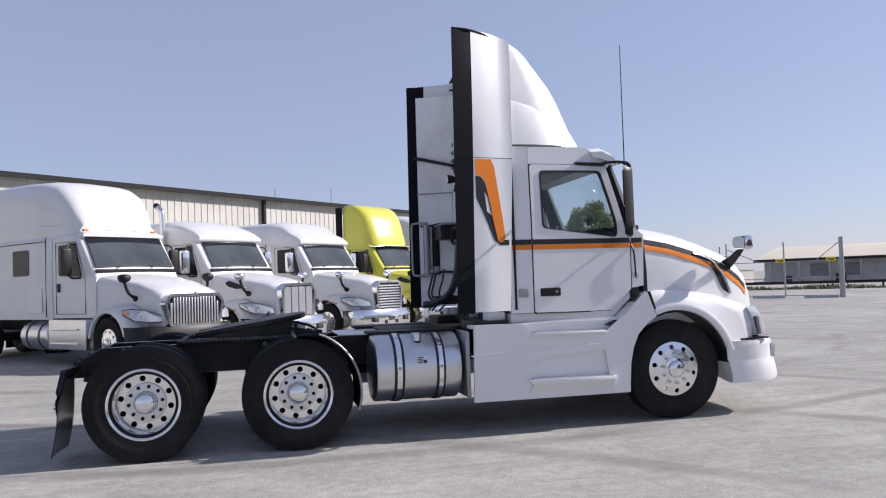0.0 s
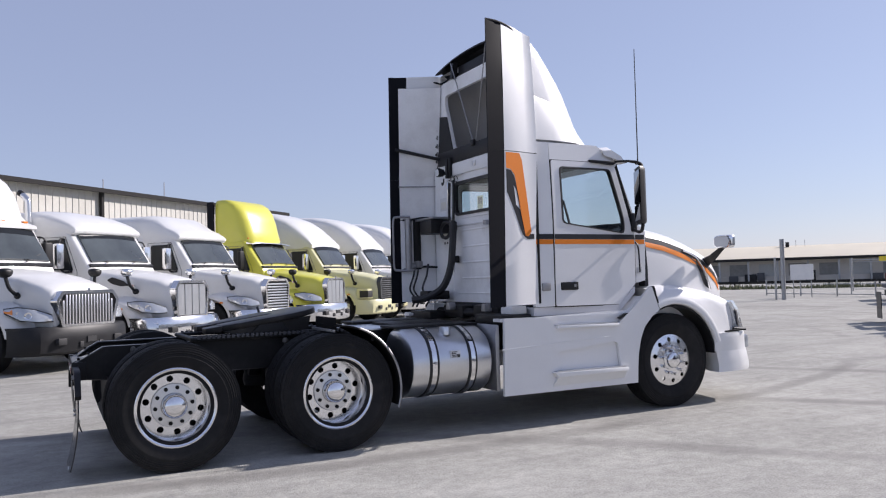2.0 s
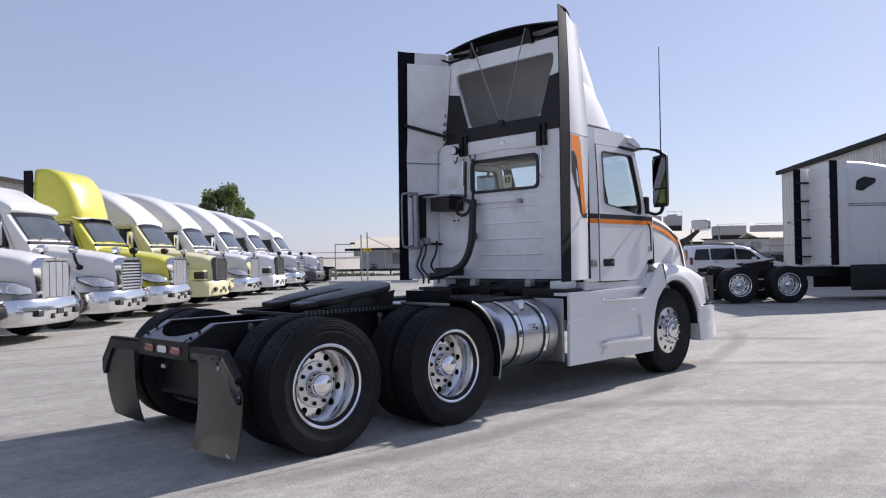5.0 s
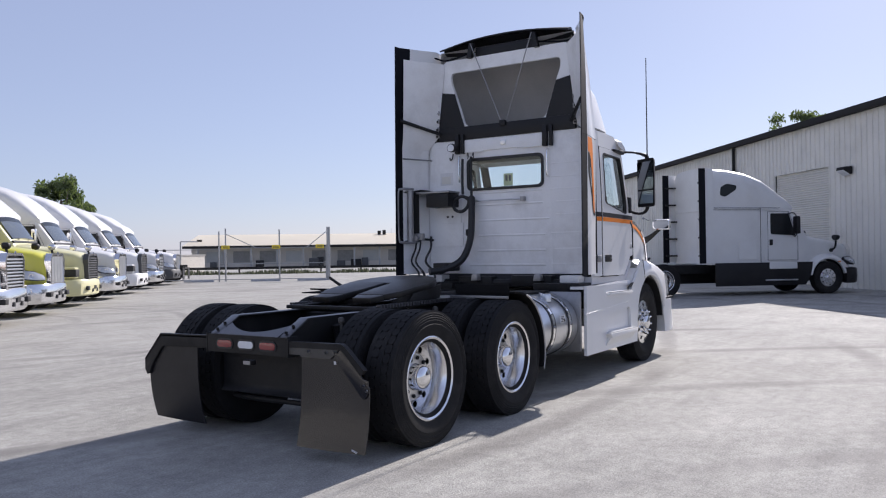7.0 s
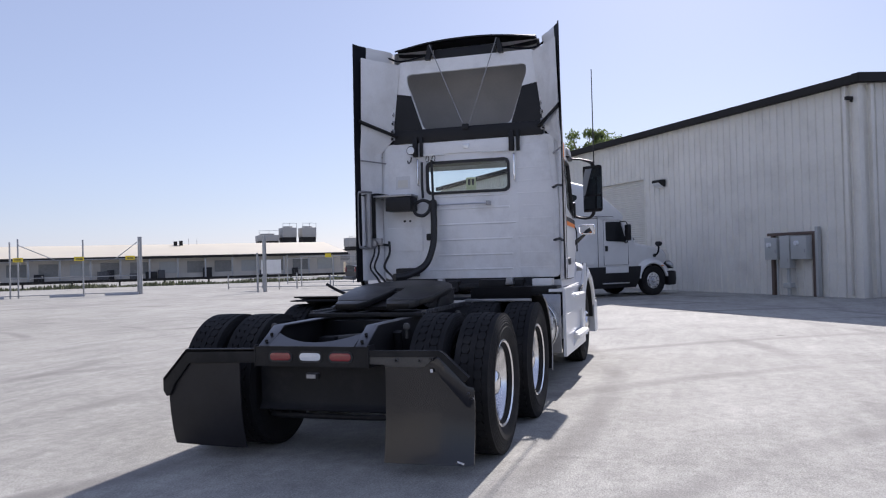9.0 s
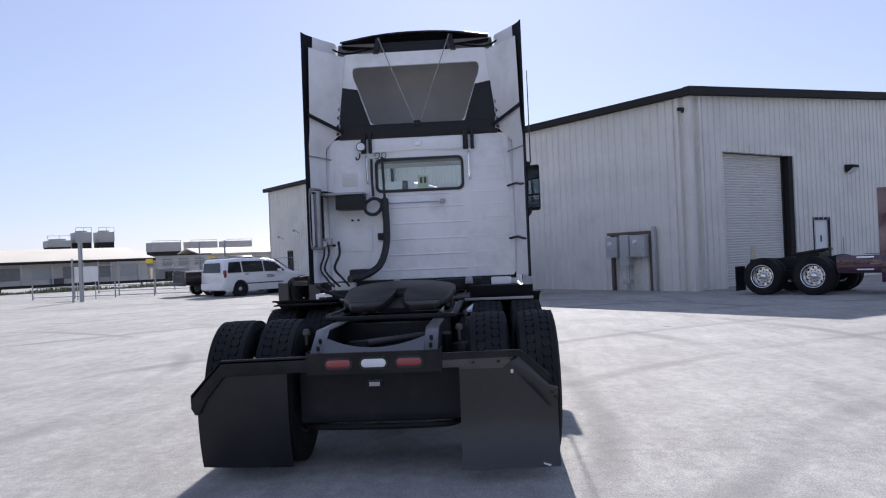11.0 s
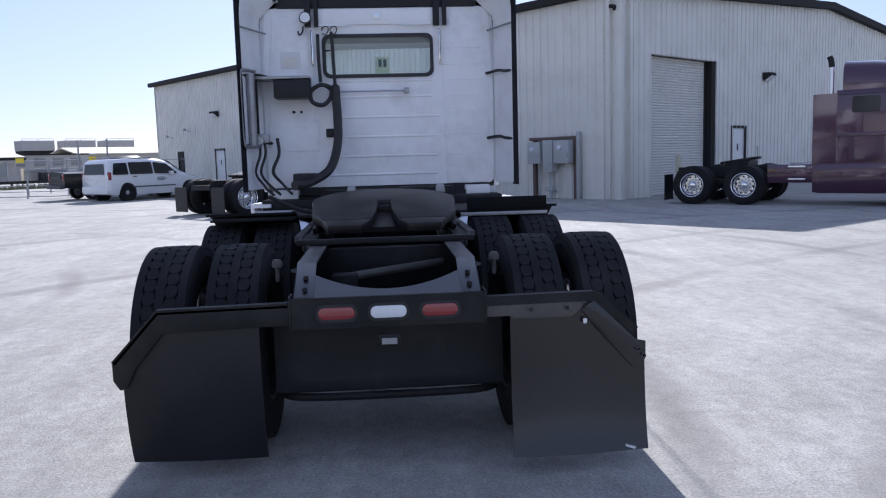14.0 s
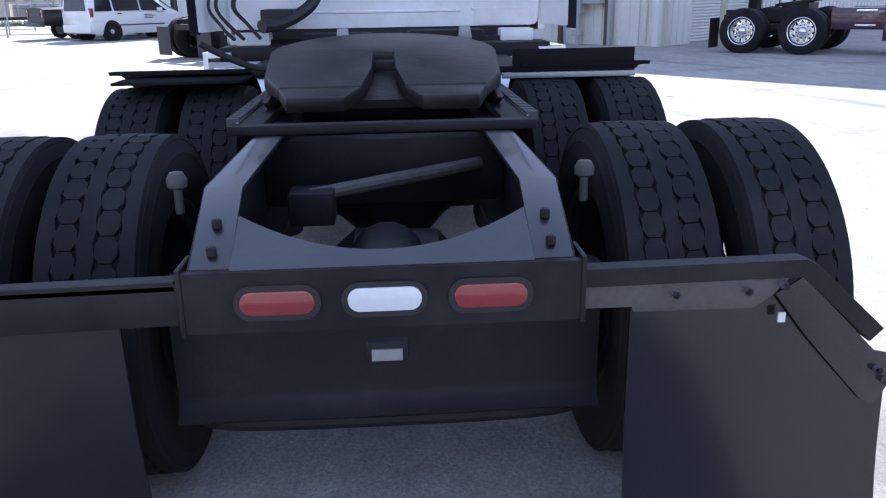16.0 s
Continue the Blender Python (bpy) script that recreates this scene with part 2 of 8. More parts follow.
def pipe(pts, r, seg=8, bm=None, n=6, smooth=True):
    path = smooth_path(pts, n) if smooth else [Vector(q) for q in pts]
    rings = []
    prev = None
    for i, p in enumerate(path):
        d = (path[min(i + 1, len(path) - 1)] - path[max(i - 1, 0)]).normalized()
        if prev is None:
            up = Vector((0, 0, 1)) if abs(d.z) < 0.9 else Vector((1, 0, 0))
            a = d.cross(up).normalized()
        else:
            a = (prev - d * prev.dot(d)).normalized()
        prev = a
        c = d.cross(a)
        rings.append([tuple(p + r * (a * math.cos(2 * math.pi * k / seg) + c * math.sin(2 * math.pi * k / seg))) for k in range(seg)])
    return loft(rings, bm=bm)


def rrect(w, h, r, n=4):
    """Outline of a rounded rectangle centred at the origin."""
    out = []
    for cx, cy, a0 in ((w / 2 - r, h / 2 - r, 0), (-w / 2 + r, h / 2 - r, 90), (-w / 2 + r, -h / 2 + r, 180), (w / 2 - r, -h / 2 + r, 270)):
        for i in range(n + 1):
            a = radians(a0 + 90 * i / n)
            out.append((cx + r * math.cos(a), cy + r * math.sin(a)))
    return out


def mirror_y(bm):
    for v in bm.verts:
        v.co.y = -v.co.y
    bmesh.ops.reverse_faces(bm, faces=bm.faces)
    return bm
# ---- ground and buildings ----
SIDE, CX, CY = 38.35, 18.27, -7.07  # the yard's buildings stand at this angle; the workshop's near corner


def concrete():
    m = bpy.data.materials.new("worn_concrete_yard")
    m.use_nodes = True
    nt = m.node_tree
    n, l = nt.nodes, nt.links
    b = n["Principled BSDF"]
    tc = n.new("ShaderNodeTexCoord")

    def noise_tex(scale, detail=6, rough=0.6, stretch=None):
        t = n.new("ShaderNodeTexNoise")
        t.inputs["Scale"].default_value, t.inputs["Detail"].default_value, t.inputs["Roughness"].default_value = scale, detail, rough
        if stretch:
            mp = n.new("ShaderNodeMapping")
            mp.inputs["Scale"].default_value = stretch[:3]
            mp.inputs["Rotation"].default_value = (0, 0, radians(stretch[3]))
            l.new(tc.outputs["Object"], mp.inputs["Vector"])
            l.new(mp.outputs[0], t.inputs["Vector"])
        else:
            l.new(tc.outputs["Object"], t.inputs["Vector"])
        return t.outputs["Fac"]

    def rng(v, a, c, lo, hi):
        r = n.new("ShaderNodeMapRange")
        for k, x in zip(("From Min", "From Max", "To Min", "To Max"), (a, c, lo, hi)):
            r.inputs[k].default_value = x
        l.new(v, r.inputs["Value"])
        return r.outputs[0]

    def mulc(col, fac):
        x = n.new("ShaderNodeMix")
        x.data_type, x.blend_type = "RGBA", "MULTIPLY"
        x.inputs[0].default_value = 1
        l.new(col, x.inputs[6])
        l.new(fac, x.inputs[7])
        return x.outputs[2]

    def over(col, fac, tint):
        x = n.new("ShaderNodeMix")
        x.data_type = "RGBA"
        l.new(fac, x.inputs[0])
        l.new(col, x.inputs[6])
        x.inputs[7].default_value = (*tint, 1)
        return x.outputs[2]

    base = n.new("ShaderNodeRGB")
    base.outputs[0].default_value = (0.345, 0.338, 0.309, 1)
    c = mulc(base.outputs[0], rng(noise_tex(0.12, 5), 0.3, 0.7, 0.86, 1.12))
    c = mulc(c, rng(noise_tex(0.9, 9, 0.72), 0.3, 0.7, 0.80, 1.16))
    c = mulc(c, rng(noise_tex(70, 3, 0.75), 0.28, 0.72, 0.62, 1.36))
    c = over(c, rng(noise_tex(0.35, 7, 0.6, (0.35, 1.6, 1, 12)), 0.54, 0.76, 0, 0.42), (0.43, 0.425, 0.39))
    c = over(c, rng(noise_tex(0.5, 7, 0.65, (0.25, 2.2, 1, -35)), 0.56, 0.76, 0, 0.45), (0.175, 0.172, 0.168))
    c = mulc(c, rng(noise_tex(9, 7, 0.7), 0.3, 0.7, 0.82, 1.18))
    c = mulc(c, rng(noise_tex(1.6, 8, 0.7, (0.3, 2.5, 1, 50)), 0.3, 0.7, 0.88, 1.12))
    vor = n.new("ShaderNodeTexVoronoi")
    vor.inputs["Scale"].default_value = 75
    l.new(tc.outputs["Object"], vor.inputs["Vector"])
    c = over(c, rng(vor.outputs["Distance"], 0.0, 0.2, 0.55, 0), (0.53, 0.52, 0.50))
    # oil drips
    vd = n.new("ShaderNodeTexVoronoi")
    vd.inputs["Scale"].default_value = 0.55
    l.new(tc.outputs["Object"], vd.inputs["Vector"])
    c = over(c, rng(vd.outputs["Distance"], 0.02, 0.05, 0.75, 0), (0.07, 0.065, 0.06))
    # swept tyre arcs
    for cx, cy, sc in ((2.0, 14.0, 1.1), (-9.0, -13.0, 0.9)):
        mp = n.new("ShaderNodeMapping")
        mp.inputs["Location"].default_value = (-cx, -cy, 0)
        l.new(tc.outputs["Object"], mp.inputs["Vector"])
        w = n.new("ShaderNodeTexWave")
        w.wave_type, w.rings_direction = "RINGS", "Z"
        w.inputs["Scale"].default_value, w.inputs["Distortion"].default_value, w.inputs["Detail"].default_value, w.inputs["Detail Scale"].default_value = sc * 0.12, 2.5, 4, 0.6
        l.new(mp.outputs[0], w.inputs["Vector"])
        mm = n.new("ShaderNodeMath")
        mm.operation = "MULTIPLY"
        l.new(rng(w.outputs["Fac"], 0.95, 1.0, 0, 0.55), mm.inputs[0])
        l.new(rng(noise_tex(0.2, 3), 0.45, 0.6, 0, 1), mm.inputs[1])
        c = over(c, mm.outputs[0], (0.16, 0.152, 0.144))
    l.new(c, b.inputs["Base Color"])
    b.inputs["Roughness"].default_value = 0.85
    b.inputs["Specular IOR Level"].default_value = 0.2
    h = n.new("ShaderNodeMath")
    h.operation = "ADD"
    l.new(noise_tex(60, 4, 0.7), h.inputs[0])
    l.new(rng(noise_tex(5, 4, 0.6), 0, 1, 0, 1.5), h.inputs[1])
    bp = n.new("ShaderNodeBump")
    bp.inputs["Strength"].default_value, bp.inputs["Distance"].default_value = 0.5, 0.012
    l.new(h.outputs[0], bp.inputs["Height"])
    l.new(bp.outputs["Normal"], b.inputs["Normal"])
    return m


CONCRETE = concrete()
gb = bmesh.new()
ringsz = [0, 12, 30, 80, 250, 900, 2500]
gv = [[gb.verts.new((r * math.cos(2 * math.pi * i / 32), r * math.sin(2 * math.pi * i / 32), 0)) for i in range(32)] for r in ringsz[1:]]
g0 = gb.verts.new((0, 0, 0))
for i in range(32):
    gb.faces.new((g0, gv[0][i], gv[0][(i + 1) % 32]))
    for a, c in zip(gv, gv[1:]):
        gb.faces.new((a[i], c[i], c[(i + 1) % 32], a[(i + 1) % 32]))
tagged(part("ground", gb, CONCRETE, smooth=None), "pale worn concrete yard with tyre marks and stains", "ground", kind="structure")

CLADDING = mat("beige_ribbed_metal_cladding", (0.70, 0.68, 0.62), 0.42, metal=0.0, vary=0.06, scale=0.6, fine=12, spec=0.5, dirt=(0.36, 0.34, 0.29), dirt_amount=0.3, dirt_scale=0.7)
TRIM = mat("dark_bronze_trim", (0.032, 0.031, 0.031), 0.7, vary=0.1, spec=0.1)
ROOFM = mat("pale_metal_roof", (0.55, 0.54, 0.50), 0.4, vary=0.06)
SHUTTER = mat("cream_shutter_slats", (0.62, 0.60, 0.55), 0.45, vary=0.05, scale=2)
DOORWHITE = mat("white_steel_door", (0.72, 0.72, 0.70), 0.45, vary=0.05)
ELEC = mat("grey_painted_steel_box", (0.40, 0.41, 0.40), 0.45, vary=0.06)
CABLEW = mat("warm_timber_backing", (0.12, 0.085, 0.07), 0.8, vary=0.15)
DARKIN = mat("dark_doorway", (0.03, 0.03, 0.03), 0.8)


def ribbed_wall(length, top, openings=(), pitch=0.305, depth=0.035, thick=0.18):
    """A clad wall along x that faces +y. top: height at x. openings: (x0, x1, z1) from the floor."""
    xs = []
    x = 0.0
    while x < length - 0.01:
        xs += [(x, 0), (x + pitch * 0.80, 0), (x + pitch * 0.86, depth), (x + pitch * 0.94, depth)]
        x += pitch
    xs = [p for p in xs if p[0] < length] + [(length, 0)]

    def depth_at(v):
        for (a, ya), (c, yc) in zip(xs, xs[1:]):
            if a <= v <= c:
                return ya + (yc - ya) * (v - a) / max(1e-6, c - a)
        return 0
    cuts = sorted({round(v, 4) for o in openings for v in o[:2]})
    pts = sorted({(round(a, 4), y) for a, y in xs} | {(v, depth_at(v)) for v in cuts})
    b = bmesh.new()
    for (a, ya), (c, yc) in zip(pts, pts[1:]):
        if c - a < 1e-4:
            continue
        m = (a + c) / 2
        z0 = 0.0
        for o in openings:
            if o[0] < m < o[1]:
                z0 = o[2]
        b.faces.new([b.verts.new(p) for p in ((a, ya, z0), (c, yc, z0), (c, yc, top(c)), (a, ya, top(a)))])
        b.faces.new([b.verts.new(p) for p in ((a, -thick, z0), (a, -thick, top(a)), (c, -thick, top(c)), (c, -thick, z0))])
    for x0, x1, z1 in openings:
        for q in (((x0, 0, 0), (x0, -thick, 0), (x0, -thick, z1), (x0, 0, z1)), ((x1, 0, 0), (x1, 0, z1), (x1, -thick, z1), (x1, -thick, 0)), ((x0, 0, z1), (x0, -thick, z1), (x1, -thick, z1), (x1, 0, z1))):
            b.faces.new([b.verts.new(p) for p in q])
    bmesh.ops.remove_doubles(b, verts=b.verts, dist=1e-4)
    return b


def place(x, y, ang, s=0.0, out=0.0, z=0.0):
    a = radians(ang)
    return pose(x + s * math.cos(a) - out * math.sin(a), y + s * math.sin(a) + out * math.cos(a), z, 0, 0, ang)


def shutter_door(m, w, h, label):
    d = thing("roller_door", label, "roller door", m, group="roller doors")
    n = int(h / 0.085)
    for i in range(n):
        z = i * h / n
        part("slat", prism([(0.0, z), (0.022, z + 0.02), (0.026, z + h / n * 0.5), (0.022, z + h / n - 0.012), (0.0, z + h / n)], 0, w, "x"), SHUTTER, d, smooth=60)
    for x in (-0.06, w):
        part("guide_rail", box(x, x + 0.06, -0.02, 0.05, 0, h), TRIM, d)
    return d


def plain_door(m, w, h, material, label):
    d = thing("service_door", label, "door", m)
    part("leaf", box(0, w, -0.04, 0.0, 0.01, h, 0.004), material, d)
    part("frame", prism([(-0.09, 0), (0, 0), (0, h), (w, h), (w, 0), (w + 0.09, 0), (w + 0.09, h + 0.09), (-0.09, h + 0.09)], -0.05, 0.06, "y"), TRIM, d, "dark bronze frame")
    part("knob", rod((w - 0.09, 0.0, 1.0), (w - 0.09, 0.05, 1.0), 0.025), STEEL, d)
    part("pane", box(w * 0.5 - 0.05, w * 0.5 + 0.05, -0.001, 0.006, 1.35, 1.6), INK, d, "small dark glass pane")
    return d


def wall_light(m):
    d = thing("wall_pack_light", "dark bronze wall light on the metal cladding", "wall light", m, group="workshop wall lights")
    part("housing", prism([(0, -0.12), (0.06, -0.14), (0.32, 0.02), (0.30, 0.12), (0, 0.14)], -0.22, 0.22, "x", 0.01), TRIM, d)
    part("lens", prism([(0.07, -0.15), (0.31, 0.01), (0.29, -0.03), (0.08, -0.17)], -0.19, 0.19, "x"), CLEARLENS, d)
    return d


# workshop: side wall runs from the near corner, gable wall to the other side
SLEN, GWID, EAVE, RIDGE = 32.85, 29.6, 6.10, 7.10
side_m = place(CX, CY, SIDE)
gable_m = place(CX + GWID * math.cos(radians(SIDE - 90)), CY + GWID * math.sin(radians(SIDE - 90)), SIDE + 90)
w1 = tagged(part("wall_north", ribbed_wall(SLEN, lambda x: EAVE, ((10.13, 13.93, 4.38), (24.5, 25.5, 2.1), (29.43, 30.03, 2.05))), CLADDING, smooth=None), "beige ribbed metal side wall of the workshop", "wall", kind="structure")
w1.matrix_basis = side_m
w2 = tagged(part("wall_west", ribbed_wall(GWID, lambda x: EAVE + (RIDGE - EAVE) * (1 - abs(x - GWID / 2) / (GWID / 2)), ((GWID - 5.67, GWID - 1.61, 4.38), (GWID - 7.73, GWID - 6.8, 2.15))), CLADDING, smooth=None), "beige ribbed metal gable wall of the workshop", "wall", kind="structure")
w2.matrix_basis = gable_m
bk = tagged(part("wall_back", box(0, SLEN, -GWID, -GWID + 0.2, 0, EAVE), CLADDING), "plain beige metal back wall", "wall", kind="structure")
bk.matrix_basis = side_m
bk = tagged(part("wall_end", prism([(0, 0), (-GWID, 0), (-GWID, EAVE), (-GWID / 2, RIDGE), (0, EAVE)], SLEN - 0.2, SLEN, "x"), CLADDING), "plain beige metal end gable", "wall", kind="structure")
bk.matrix_basis = side_m
rf = tagged(part("roof", prism([(0.25, EAVE + 0.02), (-GWID / 2, RIDGE + 0.05), (-GWID - 0.25, EAVE + 0.02), (-GWID - 0.25, EAVE + 0.12), (-GWID / 2, RIDGE + 0.16), (0.25, EAVE + 0.12)], -0.25, SLEN + 0.2, "x"), ROOFM), "low pitched pale metal roof", "roof", kind="structure")
rf.matrix_basis = side_m
for nm, b in (("gutter", box(-0.28, SLEN + 0.2, 0.06, 0.30, EAVE - 0.10, EAVE + 0.13, 0.02)), ("rake_trim", prism([(0.28, EAVE - 0.1), (-GWID / 2, RIDGE - 0.07), (-GWID - 0.28, EAVE - 0.1), (-GWID - 0.28, EAVE + 0.15), (-GWID / 2, RIDGE + 0.2), (0.28, EAVE + 0.15)], -0.30, -0.05, "x")), ("corner_trim", box(-0.05, 0.12, -0.12, 0.05, 0, EAVE - 0.1))):
    o = tagged(part(nm, b, CLADDING if nm == "corner_trim" else TRIM), "dark bronze roof edge trim" if nm != "corner_trim" else "beige folded corner flashing", "trim", kind="structure")
    o.matrix_basis = side_m
o = part("downspout", box(0.28, 0.38, 0.05, 0.15, 0.1, EAVE - 0.1, 0.01), CLADDING)
tagged(o, "beige square downspout by the workshop corner", "downspout", kind="structure").matrix_basis = side_m
o = part("downspout", box(17.25, 17.35, 0.05, 0.15, 0.1, EAVE - 0.1, 0.01), TRIM)
tagged(o, "dark square downspout on the workshop side wall", "downspout", kind="structure").matrix_basis = side_m
o = part("downspout", box(GWID - 0.42, GWID - 0.32, 0.05, 0.15, 0.1, EAVE - 0.1, 0.01), CLADDING)
tagged(o, "beige square downspout at the gable corner", "downspout", kind="structure").matrix_basis = gable_m

shutter_door(side_m @ pose(10.13, -0.12, 0), 3.8, 4.38, "closed cream roller shutter door in the workshop side wall")
shutter_door(gable_m @ pose(GWID - 5.3, -0.30, 0), 3.69, 4.38, "closed cream roller shutter door in the workshop gable")
o = part("jamb", box(GWID - 5.67, GWID - 5.42, -0.45, -0.05, 0, 4.38), TRIM)
tagged(o, "dark deep jamb beside the roller door", "jamb", kind="structure").matrix_basis = gable_m
plain_door(side_m @ pose(24.5, -0.03, 0), 1.0, 2.1, DOORWHITE, "closed white steel door in the workshop side wall")
plain_door(side_m @ pose(29.43, -0.03, 0), 0.6, 2.05, DARKIN, "narrow dark door in the workshop side wall")
plain_door(gable_m @ pose(GWID - 7.73, -0.03, 0), 0.93, 2.15, DOORWHITE, "closed white steel door in the workshop gable")
wall_light(side_m @ pose(8.9, 0.03, 4.1))
wall_light(side_m @ pose(25.1, 0.03, 4.0))
for s_along, z in ((28.3, 3.3), (30.6, 3.0)):
    d = thing("wall_bracket", "small grey conduit lamp on the workshop side wall", "wall lamp", side_m @ pose(s_along, 0.04, z))
    part("arm", pipe([(0, 0.0, -0.12), (0, 0.10, -0.08), (0, 0.20, 0.0), (0.12, 0.26, 0.02)], 0.022), STEEL, d)
    part("lamp_head", lathe([(0, 0.10), (0.06, 0.08), (0.085, 0.0), (0.06, -0.04), (0, -0.05)], 14, "z", centre=(0.14, 0.27, 0.0)), STEEL, d)
wall_light(gable_m @ pose(GWID - 9.24, 0.03, 4.05))

# neighbouring shed behind the parked lorries
SHEDCLAD = mat("weathered_grey_beige_cladding", (0.56, 0.545, 0.50), 0.5, vary=0.08, scale=0.6, fine=12, spec=0.4, dirt=(0.33, 0.31, 0.27), dirt_amount=0.35, dirt_scale=0.7)
SHX, SHY, SHH = 0.3, 30.8, 5.76
shed_m = place(SHX, SHY, 44.0 + 180, s=-16.0)
o = tagged(part("wall_shed", ribbed_wall(52, lambda x: SHH, pitch=0.36, depth=0.024), SHEDCLAD, smooth=None), "beige ribbed metal wall of the neighbouring shed", "wall", kind="structure")
o.matrix_basis = shed_m
o = tagged(part("wall_shed_body", box(0, 52, -18, -0.2, 0, SHH - 0.05), SHEDCLAD), "plain beige metal shed", "wall", kind="structure")
o.matrix_basis = shed_m
o = tagged(part("roof_shed", prism([(0.3, SHH), (-9, SHH + 1.0), (-18.3, SHH), (-18.3, SHH + 0.12), (-9, SHH + 1.15), (0.3, SHH + 0.12)], -0.3, 52.3, "x"), ROOFM), "low pitched metal shed roof", "roof", kind="structure")
o.matrix_basis = shed_m
o = tagged(part("eave_trim", box(-0.3, 52.3, 0.3, 0.40, SHH - 0.05, SHH + 0.14), TRIM), "dark bronze eave trim of the shed", "trim", kind="structure")
o.matrix_basis = shed_m
o = tagged(part("downspout_shed", box(15.6, 15.75, 0.05, 0.2, 0, SHH), TRIM), "dark downspout on the shed wall", "downspout", kind="structure")
o.matrix_basis = shed_m

for x, h in ((5.7, 1.2), (0.1, 1.6)):
    d = thing("roof_mast", "thin steel mast on the shed roof", "mast", shed_m @ pose(x, -9, SHH + 1.1))
    part("pole", rod((0, 0, 0), (0, 0, h), 0.03, 8), STEEL, d)
    part("foot", box(-0.1, 0.1, -0.1, 0.1, 0, 0.06), STEEL, d)
# ---- holed plates and wheels ----
def holed(outer, holes, a0, a1, axis="y", bm=None):
    """A plate with openings: outlines in the plane, thickness from a0 to a1 along the axis."""
    def put(p, a):
        return {"y": (p[0], a, p[1]), "x": (a, p[0], p[1]), "z": (p[0], p[1], a)}[axis]
    b = bmesh.new()
    loops = []
    for pts in [outer] + list(holes):
        vs = [b.verts.new(put(p, a0)) for p in pts]
        for i in range(len(vs)):
            b.edges.new((vs[i], vs[(i + 1) % len(vs)]))
        loops.append(vs)
    bmesh.ops.triangle_fill(b, use_beauty=True, use_dissolve=False, edges=b.edges[:])
    faces = b.faces[:]
    back = {v: b.verts.new(put({"y": (v.co.x, v.co.z), "x": (v.co.y, v.co.z), "z": (v.co.x, v.co.y)}[axis], a1)) for v in b.verts[:]}
    for f in faces:
        b.faces.new([back[v] for v in reversed(f.verts)])
    for vs in loops:
        n = len(vs)
        for i in range(n):
            j = (i + 1) % n
            b.faces.new((vs[i], vs[j], back[vs[j]], back[vs[i]]))
    bmesh.ops.recalc_face_normals(b, faces=b.faces)
    return join(bm, b)


def circle(cx, cz, r, n=16):
    return [(cx + r * math.cos(2 * math.pi * i / n), cz + r * math.sin(2 * math.pi * i / n)) for i in range(n)]


def mesh_of(name, bm, material, smooth=35):
    me = bpy.data.meshes.new(name)
    finish(bm, smooth)
    bm.to_mesh(me)
    bm.free()
    me.materials.append(material)
    return me


R0 = 0.502


def tyre_mesh(width, r=R0, rim=0.292):
    w = width / 2
    prof = [(rim - 0.03, -w * 0.62), (rim, -w * 0.78), (rim + 0.02, -w * 0.84), (rim + 0.055, -w * 0.97), (rim + 0.09, -w), (rim + 0.12, -w * 0.99), (r - 0.062, -w * 0.955), (r - 0.058, -w * 0.965), (r - 0.048, -w * 0.93), (r - 0.022, -w * 0.90), (r - 0.014, -w * 0.80), (r - 0.012, 0), (r - 0.014, w * 0.80), (r - 0.020, w * 0.885), (r - 0.026, w * 0.918), (r - 0.031, w * 0.920), (r - 0.033, w * 0.905), (r - 0.037, w * 0.915), (r - 0.042, w * 0.948), (r - 0.047, w * 0.950), (r - 0.049, w * 0.935), (r - 0.053, w * 0.945), (r - 0.058, w * 0.972), (r - 0.063, w * 0.972), (r - 0.066, w * 0.950), (r - 0.072, w * 0.958), (r - 0.075, w * 0.985), (r - 0.080, w * 0.985), (r - 0.083, w * 0.965), (rim + 0.108, w * 0.985), (rim + 0.105, w * 1.012), (rim + 0.099, w * 1.012), (rim + 0.09, w), (rim + 0.055, w * 0.97), (rim + 0.02, w * 0.84), (rim, w * 0.78), (rim - 0.03, w * 0.62)]
    return lathe(prof, 56, "y")


